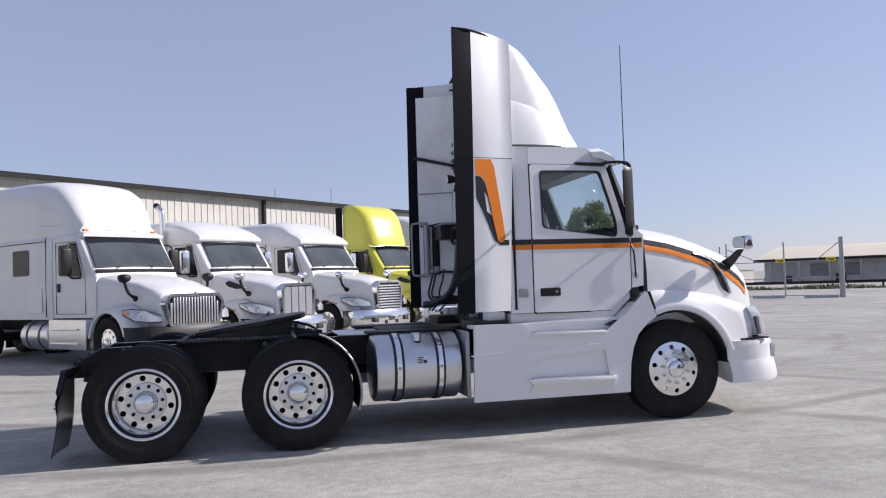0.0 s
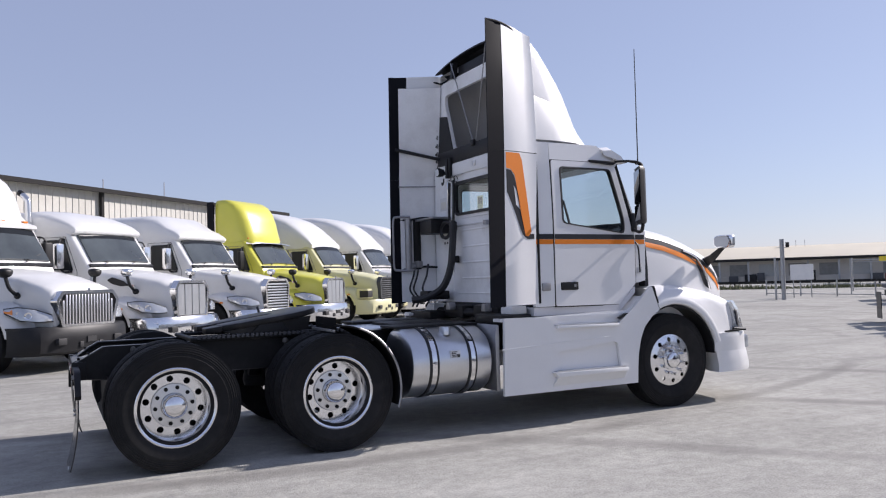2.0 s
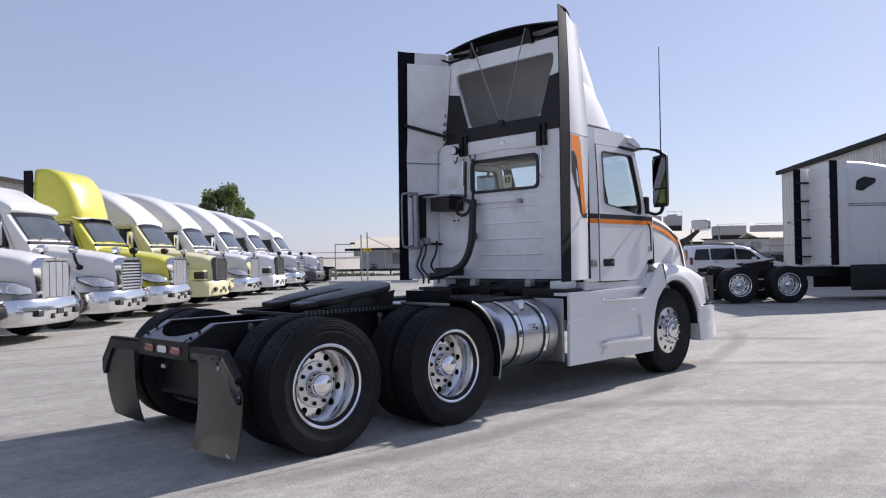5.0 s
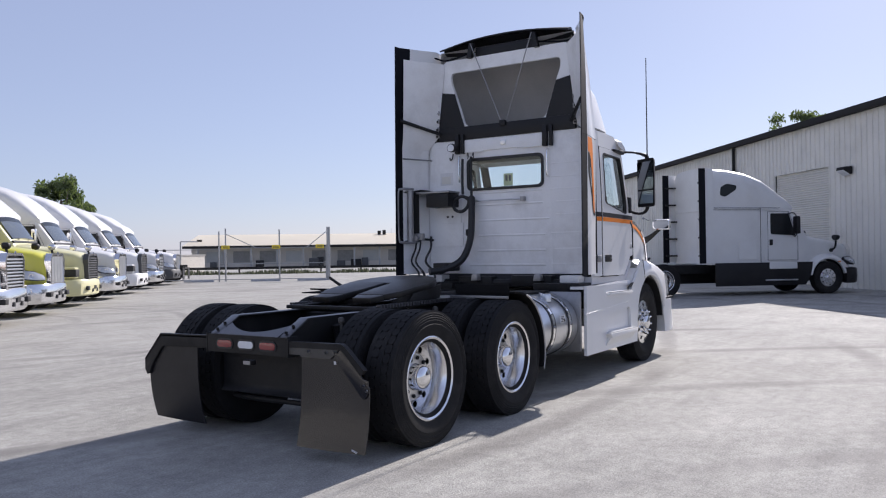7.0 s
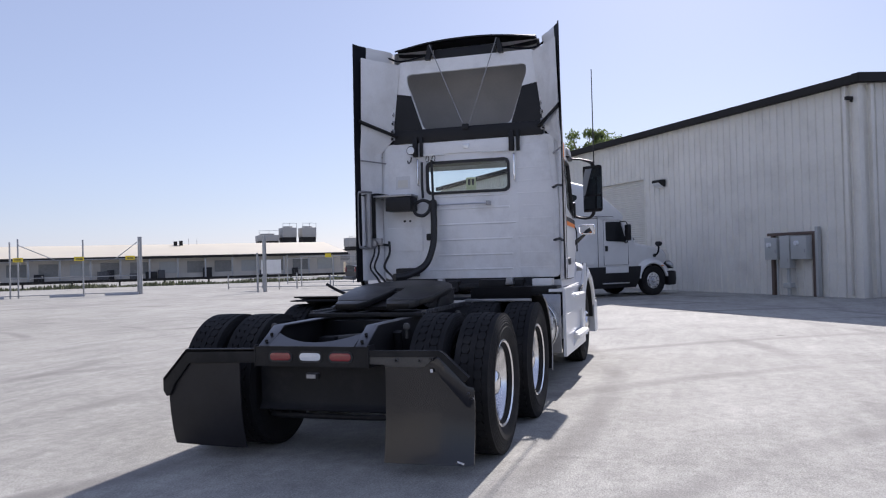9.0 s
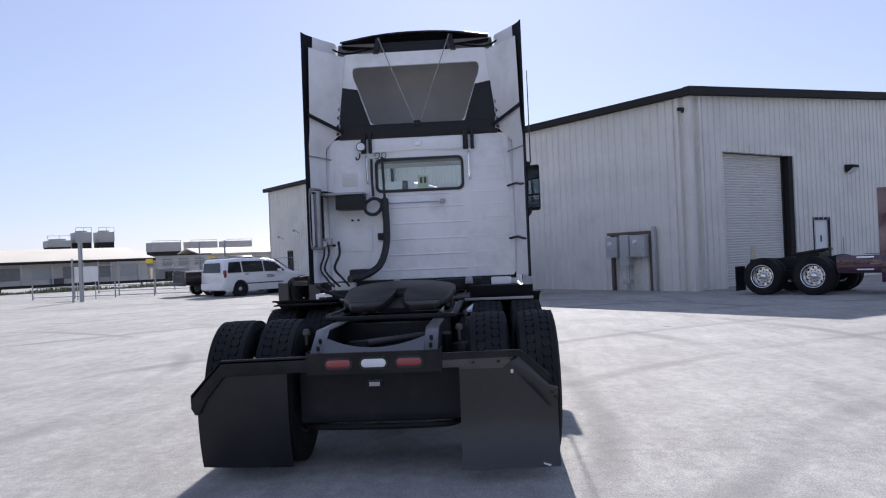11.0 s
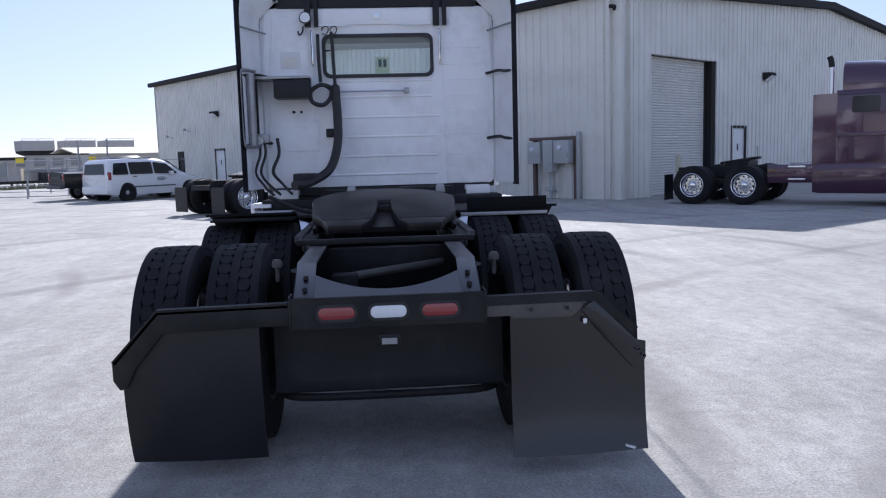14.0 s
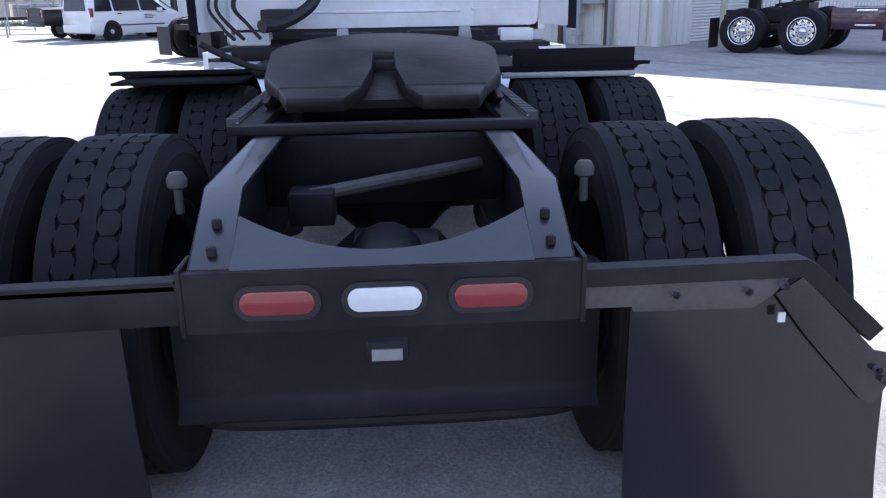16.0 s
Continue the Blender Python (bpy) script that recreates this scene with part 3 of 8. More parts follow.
def tread_mesh(width, r=R0, lugs=44):
    """Ribs and rounded lugs with zigzag grooves between them."""
    b = bmesh.new()
    w = width / 2
    seg = lugs * 2

    def strip(y0, y1, wob0, wob1, r0):
        vs = []
        for i in range(seg):
            a = 2 * math.pi * i / seg
            z = 1 if i % 2 else -1
            row = []
            for y, wb, rr in ((y0 + z * wob0 - 0.004, 0, r0 - 0.014), (y0 + z * wob0, 0, r0), (y1 + z * wob1, 0, r0), (y1 + z * wob1 + 0.004, 0, r0 - 0.014)):
                row.append(b.verts.new((rr * math.cos(a), y, rr * math.sin(a))))
            vs.append(row)
        for i in range(seg):
            for k in range(3):
                b.faces.new((vs[i][k], vs[(i + 1) % seg][k], vs[(i + 1) % seg][k + 1], vs[i][k + 1]))

    def lug(yc, hw, a0, a1, r0):
        outl = []
        for du, dv in ((-0.55, -1), (0.55, -1), (1, -0.45), (1, 0.45), (0.55, 1), (-0.55, 1), (-1, 0.45), (-1, -0.45)):
            outl.append((yc + hw * du, (a0 + a1) / 2 + (a1 - a0) / 2 * dv))
        top = [b.verts.new((r0 * math.cos(a), y, r0 * math.sin(a))) for y, a in outl]
        bot = [b.verts.new(((r0 - 0.014) * math.cos(a), yc + (y - yc) * 1.06, (r0 - 0.014) * math.sin(a))) for y, a in outl]
        b.faces.new(top)
        for i in range(8):
            b.faces.new((top[i], bot[i], bot[(i + 1) % 8], top[(i + 1) % 8]))
    strip(-w * 0.145, w * 0.145, 0.003, 0.003, r)
    strip(-w * 0.86, -w * 0.578, 0.0, 0.004, r - 0.004)
    strip(w * 0.578, w * 0.86, 0.004, 0.0, r - 0.004)
    st = 2 * math.pi / lugs
    for i in range(lugs):
        for s in (-1, 1):
            a = (i + (0.25 if s > 0 else 0.75)) * st
            lug(s * w * 0.36, w * 0.198, a - st * 0.475, a + st * 0.475, r - 0.001)
    return b


TY_W, TY_N = 0.275, 0.28
MESH = {}
MESH["tyre"] = mesh_of("tyre", tyre_mesh(TY_W), TYRE, 30)
MESH["tread"] = mesh_of("tread", tread_mesh(TY_W), TYRE, 25)


def rim_meshes():
    w = TY_W / 2
    # outer dual and drive wheels: deep dish, disc far inside. +y is the outer side
    flange = [(0.288, w * 0.80), (0.302, w * 0.86), (0.312, w * 0.83), (0.300, w * 0.76), (0.286, w * 0.66), (0.276, w * 0.40), (0.266, w * 0.30), (0.262, -0.050), (0.255, -0.067), (0.255, -w * 0.7), (0.292, -w * 0.8)]
    MESH["rim_deep"] = mesh_of("rim", lathe(flange, 48, "y"), WHEELALU, 40)
    holes = [circle(0.212 * math.cos(2 * math.pi * (i + 0.5) / 10), 0.212 * math.sin(2 * math.pi * (i + 0.5) / 10), 0.026, 12) for i in range(10)]
    MESH["disc_deep"] = mesh_of("wheel_disc", holed(circle(0, 0, 0.264, 48), holes + [circle(0, 0, 0.10, 24)], -0.070, -0.050), WHEELALU, 30)
    MESH["hubring_deep"] = mesh_of("bolt_flange", lathe([(0.175, -0.049), (0.170, -0.031), (0.10, -0.027), (0.098, -0.049)], 40, "y"), BRUSHED, 30)
    MESH["hub_deep"] = mesh_of("hub_cap", lathe([(0.098, -0.07), (0.096, 0.035), (0.091, 0.052), (0.074, 0.070), (0.045, 0.081), (0.0, 0.085)], 32, "y"), CHROME, 50)
    # steer wheels: disc bulges outwards
    MESH["rim_steer"] = mesh_of("rim", lathe([(0.285, w * 0.72), (0.302, w * 0.80), (0.309, w * 0.76), (0.298, w * 0.68), (0.288, w * 0.60), (0.284, -w * 0.5), (0.30, -w * 0.8)], 48, "y"), WHEELALU, 40)
    holes = [circle(0.222 * math.cos(2 * math.pi * i / 10), 0.222 * math.sin(2 * math.pi * i / 10), 0.024, 12) for i in range(10)]
    b = holed(circle(0, 0, 0.288, 48), holes + [circle(0, 0, 0.09, 24)], 0.0, 0.018)
    for v in b.verts:
        rr = math.hypot(v.co.x, v.co.z)
        v.co.y += w * 0.52 + 0.030 * max(0, min(1, (0.29 - rr) / 0.12))
    MESH["disc_steer"] = mesh_of("wheel_disc", b, WHEELALU, 30)
    y = w * 0.52 + 0.046
    MESH["hub_steer"] = mesh_of("hub_cap", lathe([(0.115, y), (0.112, y + 0.012), (0.088, y + 0.016), (0.084, y + 0.035), (0.078, y + 0.045), (0.055, y + 0.053), (0.0, y + 0.057)], 32, "y"), CHROME, 45)
    MESH["nut_deep"] = mesh_of("wheel_nut", lathe([(0.016, -0.031), (0.016, -0.011), (0.010, -0.007), (0.0, -0.007)], 8, "y"), HOLE, 30)
    MESH["nut_steer"] = mesh_of("wheel_nut", lathe([(0.017, 0), (0.016, 0.03), (0.010, 0.042), (0.0, 0.044)], 8, "y"), CHROME, 30)
    MESH["drum"] = mesh_of("brake_drum", lathe([(0.0, -0.10), (0.20, -0.10), (0.21, -0.24), (0.0, -0.24)], 24, "y"), FRAMEBLK, 30)
    mk = bmesh.new()
    for i in range(14):  # raised sidewall marks
        a = 2 * math.pi * i / 14 + 0.1 * (i % 3)
        for k in range(3):
            aa = a + k * 0.07
            r0, r1 = 0.395, 0.412
            q = [(r0, aa), (r1, aa), (r1, aa + 0.035), (r0, aa + 0.035)]
            mk.faces.new([mk.verts.new((rr * math.cos(t), w * 0.995 + 0.001, rr * math.sin(t))) for rr, t in q])
    MESH["mark"] = mesh_of("sidewall_lettering", mk, TYRE, None)


rim_meshes()
MESH["rim_inner"] = MESH["rim_deep"].copy()
MESH["rim_inner"].materials[0] = FRAMEBLK


def child(name, key, parent, m=None, label=""):
    o = new(name, MESH[key])
    o.parent = parent
    if m is not None:
        o.matrix_basis = m
    if label:
        o["label"] = label
    return o


def wheel(parent, x, y, z, side, steer=False, inner=False, full=True, name="wheel"):
    """side: +1 when the outer face looks to +y."""
    e = new(name)
    e.empty_display_size = 0.1
    e.parent = parent
    e.matrix_basis = pose(x, y, z, 0, 17 * (x + y), 0 if side > 0 else 180)
    e["label"] = "steer wheel with polished aluminium rim" if steer else "drive wheel with polished dished aluminium rim"
    child("tyre", "tyre", e, label="worn black rubber tyre")
    if full:
        child("tread", "tread", e)
        child("sidewall_lettering", "mark", e)["kind"] = "stuff"
    if inner:
        child("rim", "rim_inner", e, pose(0, 0, 0, 0, 0, 180), "dull dark steel rim")
        return e
    k = "steer" if steer else "deep"
    child("rim", "rim_" + k, e)
    child("wheel_disc", "disc_" + k, e)
    child("hub_cap", "hub_" + k, e, label="chrome hub cap")
    if not steer:
        child("bolt_flange", "hubring_deep", e)
    child("brake_drum", "drum", e)
    if full:
        rr, yy = (0.142, -0.006) if not steer else (0.145, TY_W / 2 * 0.52 + 0.048)
        for i in range(10):
            a = 2 * math.pi * i / 10
            child("wheel_nut", "nut_" + k, e, pose(rr * math.cos(a), yy, rr * math.sin(a)))
    return e
# ---- the white day cab tractor in the middle of the yard ----
hero = thing("semi_truck", "white day cab tractor unit with orange and charcoal stripes", "semi truck")


def both(name, make, material, label="", smooth=35, parent=None):
    """A part on the right-hand side and its mirror image on the left."""
    b = make()
    b2 = b.copy()
    mirror_y(b2)
    return part(name, b, material, parent or hero, label, smooth), part(name, b2, material, parent or hero, label, smooth)


for s in (-1, 1):
    for x in (-0.66, 0.66):
        wheel(hero, x, s * 1.05, R0 - 0.004, s)
        wheel(hero, x, s * 0.72, R0 - 0.004, s, inner=True)
    wheel(hero, 4.446, s * 0.965, R0 - 0.004, s, steer=True)

FLATRUB = mat("dull_rubber_sheet", (0.016, 0.016, 0.017), 1.0, vary=0.15, spec=0.02)
CLAMP = mat("dusty_dull_steel", (0.085, 0.08, 0.072), 0.5, vary=0.3, scale=6, spec=0.3)
# chassis
RAIL = [(-1.435, 0.695), (-1.20, 0.68), (4.9, 0.68), (4.9, 0.95), (-1.20, 0.95), (-1.435, 0.825)]
both("frame_rail", lambda: prism(RAIL, -0.43, -0.42), FRAMEBLK, "black steel frame rail")
for z0 in (0, 1):
    both("rail_flange", lambda: prism([(-1.435, 0.815), (-1.215, 0.94), (4.9, 0.94), (4.9, 0.952), (-1.22, 0.952), (-1.437, 0.828)] if z0 else [(-1.435, 0.69), (-1.2, 0.67), (4.9, 0.67), (4.9, 0.682), (-1.2, 0.682), (-1.437, 0.702)], -0.425, -0.335, bev=0.003), FRAMEGLOSS)
for x in (-0.30, 0.9, 2.0, 3.2):
    part("crossmember", box(x - 0.05, x + 0.05, -0.418, 0.418, 0.70, 0.92, 0.01), FRAMEBLK, hero)
# tail end
# guessed sheet, added to give the darkness under the tail
part("mud_sheet", loft([[(-1.19, y, 0.70), (-1.18, y, 0.70), (-1.17, y, 0.40), (-1.19, y, 0.36), (-1.215, y, 0.345), (-1.225, y, 0.355), (-1.20, y, 0.375), (-1.185, y, 0.41)] for y in (-0.56, -0.2, 0.2, 0.56)]), FRAMEBLK, hero, "black backing sheet added to darken the gap between the rear wheels", 40)
part("tail_plate", holed([(-0.445, 0.692), (0.445, 0.692), (0.445, 0.826), (-0.445, 0.826)], [[(p[0] + c, p[1] + 0.758) for p in rrect(0.185, 0.072, 0.034)] for c in (-0.235, 0.0, 0.235)], -1.458, -1.438, "x"), FRAMEBLK, hero, "black rear crossmember with three lamp openings")
both("tail_gusset", lambda: box(-1.462, -1.35, -0.450, -0.438, 0.685, 0.835, 0.004), FRAMEBLK)
tp = bmesh.new()
lo, hi = [], []
for i in range(17):
    y = -0.335 + 0.67 * i / 16
    dep = 0.105 - 0.075 * (1 - (y / 0.335) ** 2)
    lo.append(tp.verts.new((-1.450, y, 0.828)))
    hi.append(tp.verts.new((-1.450 + dep * 1.5, y, 0.828 + dep * 0.72)))
for i in range(16):
    tp.faces.new((lo[i], lo[i + 1], hi[i + 1], hi[i]))
r = bmesh.ops.extrude_face_region(tp, geom=tp.faces[:])
for v in [g for g in r["geom"] if isinstance(g, bmesh.types.BMVert)]:
    v.co.z -= 0.012
part("tail_cover", tp, FRAMEGLOSS, hero, "black folded plate with a concave edge")
for s in (-1, 1):
    for dx in (0.03, 0.105):
        z = 0.828 + (dx + 0.01) * 0.53 + 0.012
        part("bolt", lathe([(0.012, z - 0.012), (0.012, z + 0.004), (0.008, z + 0.007), (0, z + 0.007)], 8, "z", centre=(-1.437 + dx, s * 0.378, 0)), FRAMEBLK, hero)
for c, mt, lb in ((-0.235, REDLENS, "red tail lamp"), (0.0, CLEARLENS, "clear reversing lamp"), (0.235, REDLENS, "red tail lamp")):
    lamp = part("tail_lamp", prism([(p[0] + c, p[1] + 0.758) for p in rrect(0.165, 0.054, 0.0265, 6)], -1.468, -1.436, "x", 0.006), mt, hero, lb)
    part("grommet", holed([(p[0] + c, p[1] + 0.758) for p in rrect(0.190, 0.078, 0.038, 6)], [[(p[0] + c, p[1] + 0.758) for p in rrect(0.164, 0.053, 0.026, 6)]], -1.464, -1.440, "x"), HOSE, lamp)
pl = part("plate_lamp", box(-1.45, -1.40, -0.05, 0.05, 0.605, 0.645, 0.01), FRAMEBLK, hero, "small licence plate lamp")
part("lens", box(-1.455, -1.449, -0.035, 0.035, 0.612, 0.638), STEEL, pl)
# axles and suspension
for x in (-0.66, 0.66):
    ax = part("axle", lathe([(0.0, -0.62), (0.065, -0.62), (0.07, -0.3), (0.10, -0.26), (0.20, -0.16), (0.21, 0.1), (0.10, 0.24), (0.07, 0.3), (0.065, 0.62), (0, 0.62)], 20, "y", centre=(x, 0, 0.49)), FRAMEBLK, hero, "drive axle housing")
    part("diff_cover", lathe([(0.0, -0.20), (0.12, -0.19), (0.19, -0.10), (0.20, 0)], 20, "x", centre=(x, 0.0, 0.49)), FRAMEBLK, ax)
    for s in (-1, 1):
        part("air_spring", lathe([(0.0, 0.42), (0.11, 0.42), (0.125, 0.48), (0.11, 0.55), (0.125, 0.61), (0.10, 0.68), (0, 0.68)], 18, "z", centre=(x - 0.33, s * 0.50, 0)), HOSE, hero)
        part("shock_absorber", rod((x - 0.1, s * 0.46, 0.42), (x - 0.22, s * 0.46, 0.88), 0.035), FRAMEBLK, hero)
        ch = part("brake_chamber", lathe([(0.0, 0.0), (0.07, 0.0), (0.085, 0.03), (0.085, 0.09), (0.07, 0.12), (0, 0.13)], 18, "x", centre=(x - 0.42, s * 0.40, 0.60)), FRAMEBLK, hero)
        part("vent_cap", lathe([(0.012, 0.88), (0.012, 0.945), (0.026, 0.95), (0.028, 0.97), (0.018, 0.988), (0.0, 0.992)], 14, "z", centre=(x - 0.28, s * 0.555, -0.045)), CLAMP, hero)
part("torque_rod", rod((-0.62, 0.24, 0.80), (-0.35, -0.33, 0.83), 0.022), CLAMP, hero)
part("torque_rod_bracket", box(-0.68, -0.56, 0.16, 0.30, 0.72, 0.82, 0.01), FRAMEBLK, hero)
part("sway_bar", pipe([(-1.05, -0.55, 0.32), (-1.12, -0.45, 0.30), (-1.13, 0, 0.295), (-1.12, 0.45, 0.30), (-1.05, 0.55, 0.32)], 0.02), FRAMEBLK, hero)
part("prop_shaft", rod((0.8, 0, 0.55), (4.0, 0, 0.75), 0.06, 16), FRAMEBLK, hero)
part("air_tank", lathe([(0, -1.16), (0.09, -1.14), (0.12, -1.08), (0.12, -0.72), (0.09, -0.66), (0, -0.64)], 18, "x", centre=(0.0, 0, 0.62)), FRAMEBLK, hero)


# quarter fenders ahead of the drive wheels
def quarter():
    rings = []
    for i in range(15):
        a = radians(92 - 108 * i / 14)
        ri, ro = 0.555, 0.570
        c, s_ = math.cos(a), math.sin(a)
        rings.append([(0.66 + ri * c, -1.21, 0.50 + ri * s_), (0.66 + ro * c, -1.225, 0.50 + ro * s_), (0.66 + ro * c, -0.64, 0.50 + ro * s_), (0.66 + ri * c, -0.64, 0.50 + ri * s_)])
    return loft(rings)


both("quarter_fender", quarter, FLATRUB, "black plastic quarter fender")
both("fender_edge", lambda: pipe([(0.66 + 0.567 * math.cos(radians(a)), -1.228, 0.5 + 0.567 * math.sin(radians(a))) for a in range(70, -20, -8)], 0.010), STEEL)
part("fender_flap", box(0.655, 0.668, -1.10, -0.60, 1.015, 1.13, 0.004), FLATRUB, hero, "upright black rubber flap")
part("fender_flap", box(0.44, 0.70, 0.62, 1.10, 1.03, 1.042, 0.004), FLATRUB, hero, "flat black rubber flap")
part("fender_bracket", box(0.630, 0.655, -1.10, -0.55, 1.005, 1.030, 0.004), STEEL, hero)
both("fender_arm", lambda: rod((1.0, -0.44, 0.85), (1.0, -1.1, 0.93), 0.018), FRAMEBLK)

# fuel tanks
TZ, TYc, TR = 0.655, 0.765, 0.325


def tank(s):
    t = part("fuel_tank", lathe([(0, 1.36), (0.20, 1.363), (0.29, 1.373), (TR - 0.006, 1.39), (TR, 1.405), (TR, 2.235), (TR - 0.006, 2.25), (0.29, 2.262), (0.2, 2.27), (0, 2.275)], 48, "x", centre=(0, s * TYc, TZ)), BRUSHED, hero, "brushed aluminium cylindrical fuel tank", 25)
    for x in (1.60, 2.02):
        part("strap", lathe([(TR + 0.004, x - 0.026), (TR + 0.011, x - 0.024), (TR + 0.011, x + 0.024), (TR + 0.004, x + 0.026)], 48, "x", centre=(0, s * TYc, TZ)), CHROME, t, "chrome tank strap")
        part("strap_liner", lathe([(TR + 0.0005, x - 0.050), (TR + 0.007, x - 0.047), (TR + 0.007, x + 0.047), (TR + 0.0005, x + 0.050)], 48, "x", centre=(0, s * TYc, TZ)), HOSE, t)
        part("strap_bolt", rod((x, s * (TYc + TR + 0.005), TZ + 0.02), (x, s * (TYc + TR + 0.03), TZ + 0.02), 0.014), STEEL, t)
    part("filler_cap", lathe([(0.0, 0.05), (0.045, 0.048), (0.05, 0.03), (0.05, -0.03)], 20, "z", centre=(1.80, s * (TYc + 0.17), TZ + 0.285)), BRUSHED, t)
    lb = part("label_plate", box(1.765, 1.865, s * (TYc + 0.318) - 0.012, s * (TYc + 0.318) + 0.012, TZ + 0.05, TZ + 0.12), LABEL, t, "printed white label")
    for k in range(4):
        part("print_line", box(1.772, 1.82 + 0.01 * (k % 2), s * (TYc + 0.331) - 0.0015, s * (TYc + 0.331) + 0.0015, TZ + 0.058 + k * 0.015, TZ + 0.066 + k * 0.015), INK, lb)
    part("print_block", box(1.83, 1.86, s * (TYc + 0.331) - 0.0015, s * (TYc + 0.331) + 0.0015, TZ + 0.055, TZ + 0.085), INK, lb)
    return t


tank(-1)
tank(1)
both("step_end_panel", lambda: prism([(2.30, 0.36), (2.345, 0.36), (2.345, 0.98), (2.32, 0.99), (2.295, 0.90)], -1.10, -0.5, bev=0.01), STEEL, "dull steel panel behind the fuel tank")
both("tank_top_step", lambda: box(1.36, 2.30, -0.80, -0.42, 0.975, 1.0, 0.006), FRAMEBLK, "dark step plate")


# ---- cab shell ----
def sidey(x, z):
    """Half width of the cab side; it narrows towards the nose and the roof."""
    return 1.075 - 0.055 * max(0.0, x - 3.0) - 0.07 * max(0.0, z - 1.9) ** 1.3 * 0.6


def bend_side(b):
    for v in b.verts:
        inset = v.co.y + 1.0
        v.co.y = -(sidey(v.co.x, v.co.z)) + inset
    return b


DOOR = [(3.015, 1.135), (3.84, 1.125), (4.06, 1.335), (4.065, 1.80), (4.02, 1.95), (3.845, 2.60), (3.80, 2.635), (3.035, 2.635), (3.02, 2.62)]
WIN = [(3.13, 1.955), (3.15, 1.935), (3.90, 1.885), (3.925, 1.90), (3.925, 2.02), (3.775, 2.535), (3.745, 2.565), (3.15, 2.565), (3.12, 2.54)]


def shrink(pts, d):
    cx = sum(p[0] for p in pts) / len(pts)
    cz = sum(p[1] for p in pts) / len(pts)
    return [(p[0] + (cx - p[0]) * d, p[1] + (cz - p[1]) * d) for p in pts]


def dense(pts, step=0.08):
    out = []
    for p, q in zip(pts, pts[1:] + pts[:1]):
        n = max(1, int(math.hypot(q[0] - p[0], q[1] - p[1]) / step))
        out += [(p[0] + (q[0] - p[0]) * i / n, p[1] + (q[1] - p[1]) * i / n) for i in range(n)]
    return out


def rounded(pts, r, n=4):
    """Rounds the corners of an outline."""
    out = []
    m = len(pts)
    for i in range(m):
        p0, p1, p2 = Vector(pts[i - 1]), Vector(pts[i]), Vector(pts[(i + 1) % m])
        d0, d1 = (p0 - p1), (p2 - p1)
        k = min(r, d0.length * 0.45, d1.length * 0.45)
        a, c = p1 + d0.normalized() * k, p1 + d1.normalized() * k
        for j in range(n + 1):
            t = j / n
            q = a * (1 - t) ** 2 + p1 * 2 * t * (1 - t) + c * t * t
            out.append((q.x, q.y))
    return out


WIN = rounded([(3.125, 1.965), (3.92, 1.862), (3.925, 2.0), (3.77, 2.565), (3.12, 2.565)], 0.05)
door_r, door_l = both("door", lambda: bend_side(holed(dense(rounded(DOOR, 0.02, 2)), [dense(WIN)], -1.010, -0.965)), WHITE, "white cab door with a striped belt line", 20)
both("door_glass", lambda: bend_side(prism(dense(shrink(WIN, 0.01), 0.15), -0.992, -0.988)), CABGLASS, "clear side window glass")
both("window_seal", lambda: bend_side(holed(dense(shrink(WIN, -0.012)), [dense(shrink(WIN, 0.03))], -1.016, -0.975)), HOSE, "black rubber window seal")
both("window_bar", lambda: bend_side(prism([(3.15, 2.20), (3.165, 2.20), (3.235, 1.95), (3.215, 1.95)], -1.0, -0.985)), HOSE)
# fixed side panels
both("cab_side", lambda: bend_side(prism(dense([(2.775, 1.135), (3.005, 1.135), (3.008, 2.835), (2.785, 2.835)], 0.2), -1.000, -0.96)), WHITE)
both("cowl_side", lambda: bend_side(prism(dense([(4.075, 1.34), (4.185, 1.36), (4.20, 1.88), (4.12, 1.95), (4.04, 1.945), (4.078, 1.80)], 0.2), -1.000, -0.90)), WHITE)
both("roof_rail", lambda: bend_side(prism(dense([(3.012, 2.645), (3.80, 2.645), (3.86, 2.60), (3.90, 2.66), (3.62, 2.835), (3.012, 2.835)], 0.2), -1.000, -0.93)), WHITE)
both("a_pillar", lambda: loft([[(4.125, -0.985, 1.90), (4.20, -0.93, 1.93), (4.155, -0.90, 1.93), (4.06, -0.955, 1.91)], [(3.90, -0.985, 2.64), (3.96, -0.93, 2.66), (3.92, -0.90, 2.66), (3.84, -0.955, 2.64)]]), BLACKPL)
both("door_seam", lambda: bend_side(holed(dense(rounded(shrink(DOOR, -0.013), 0.02, 2)), [dense(rounded(shrink(DOOR, 0.004), 0.02, 2))], -1.0035, -0.97)), HOLE, "dark rubber joint round the door")
both("door_gap", lambda: bend_side(prism([(3.005, 1.14), (3.016, 1.14), (3.022, 2.64), (3.006, 2.64)], -0.99, -0.96)), HOLE)
both("sill", lambda: prism([(2.775, 1.045), (3.82, 1.045), (4.03, 1.24), (4.03, 1.30), (3.82, 1.12), (2.775, 1.13)], -1.045, -0.90), GREYPAINT)
part("cab_floor", box(2.78, 4.15, -0.98, 0.98, 1.10, 1.16), INTERIOR, hero)
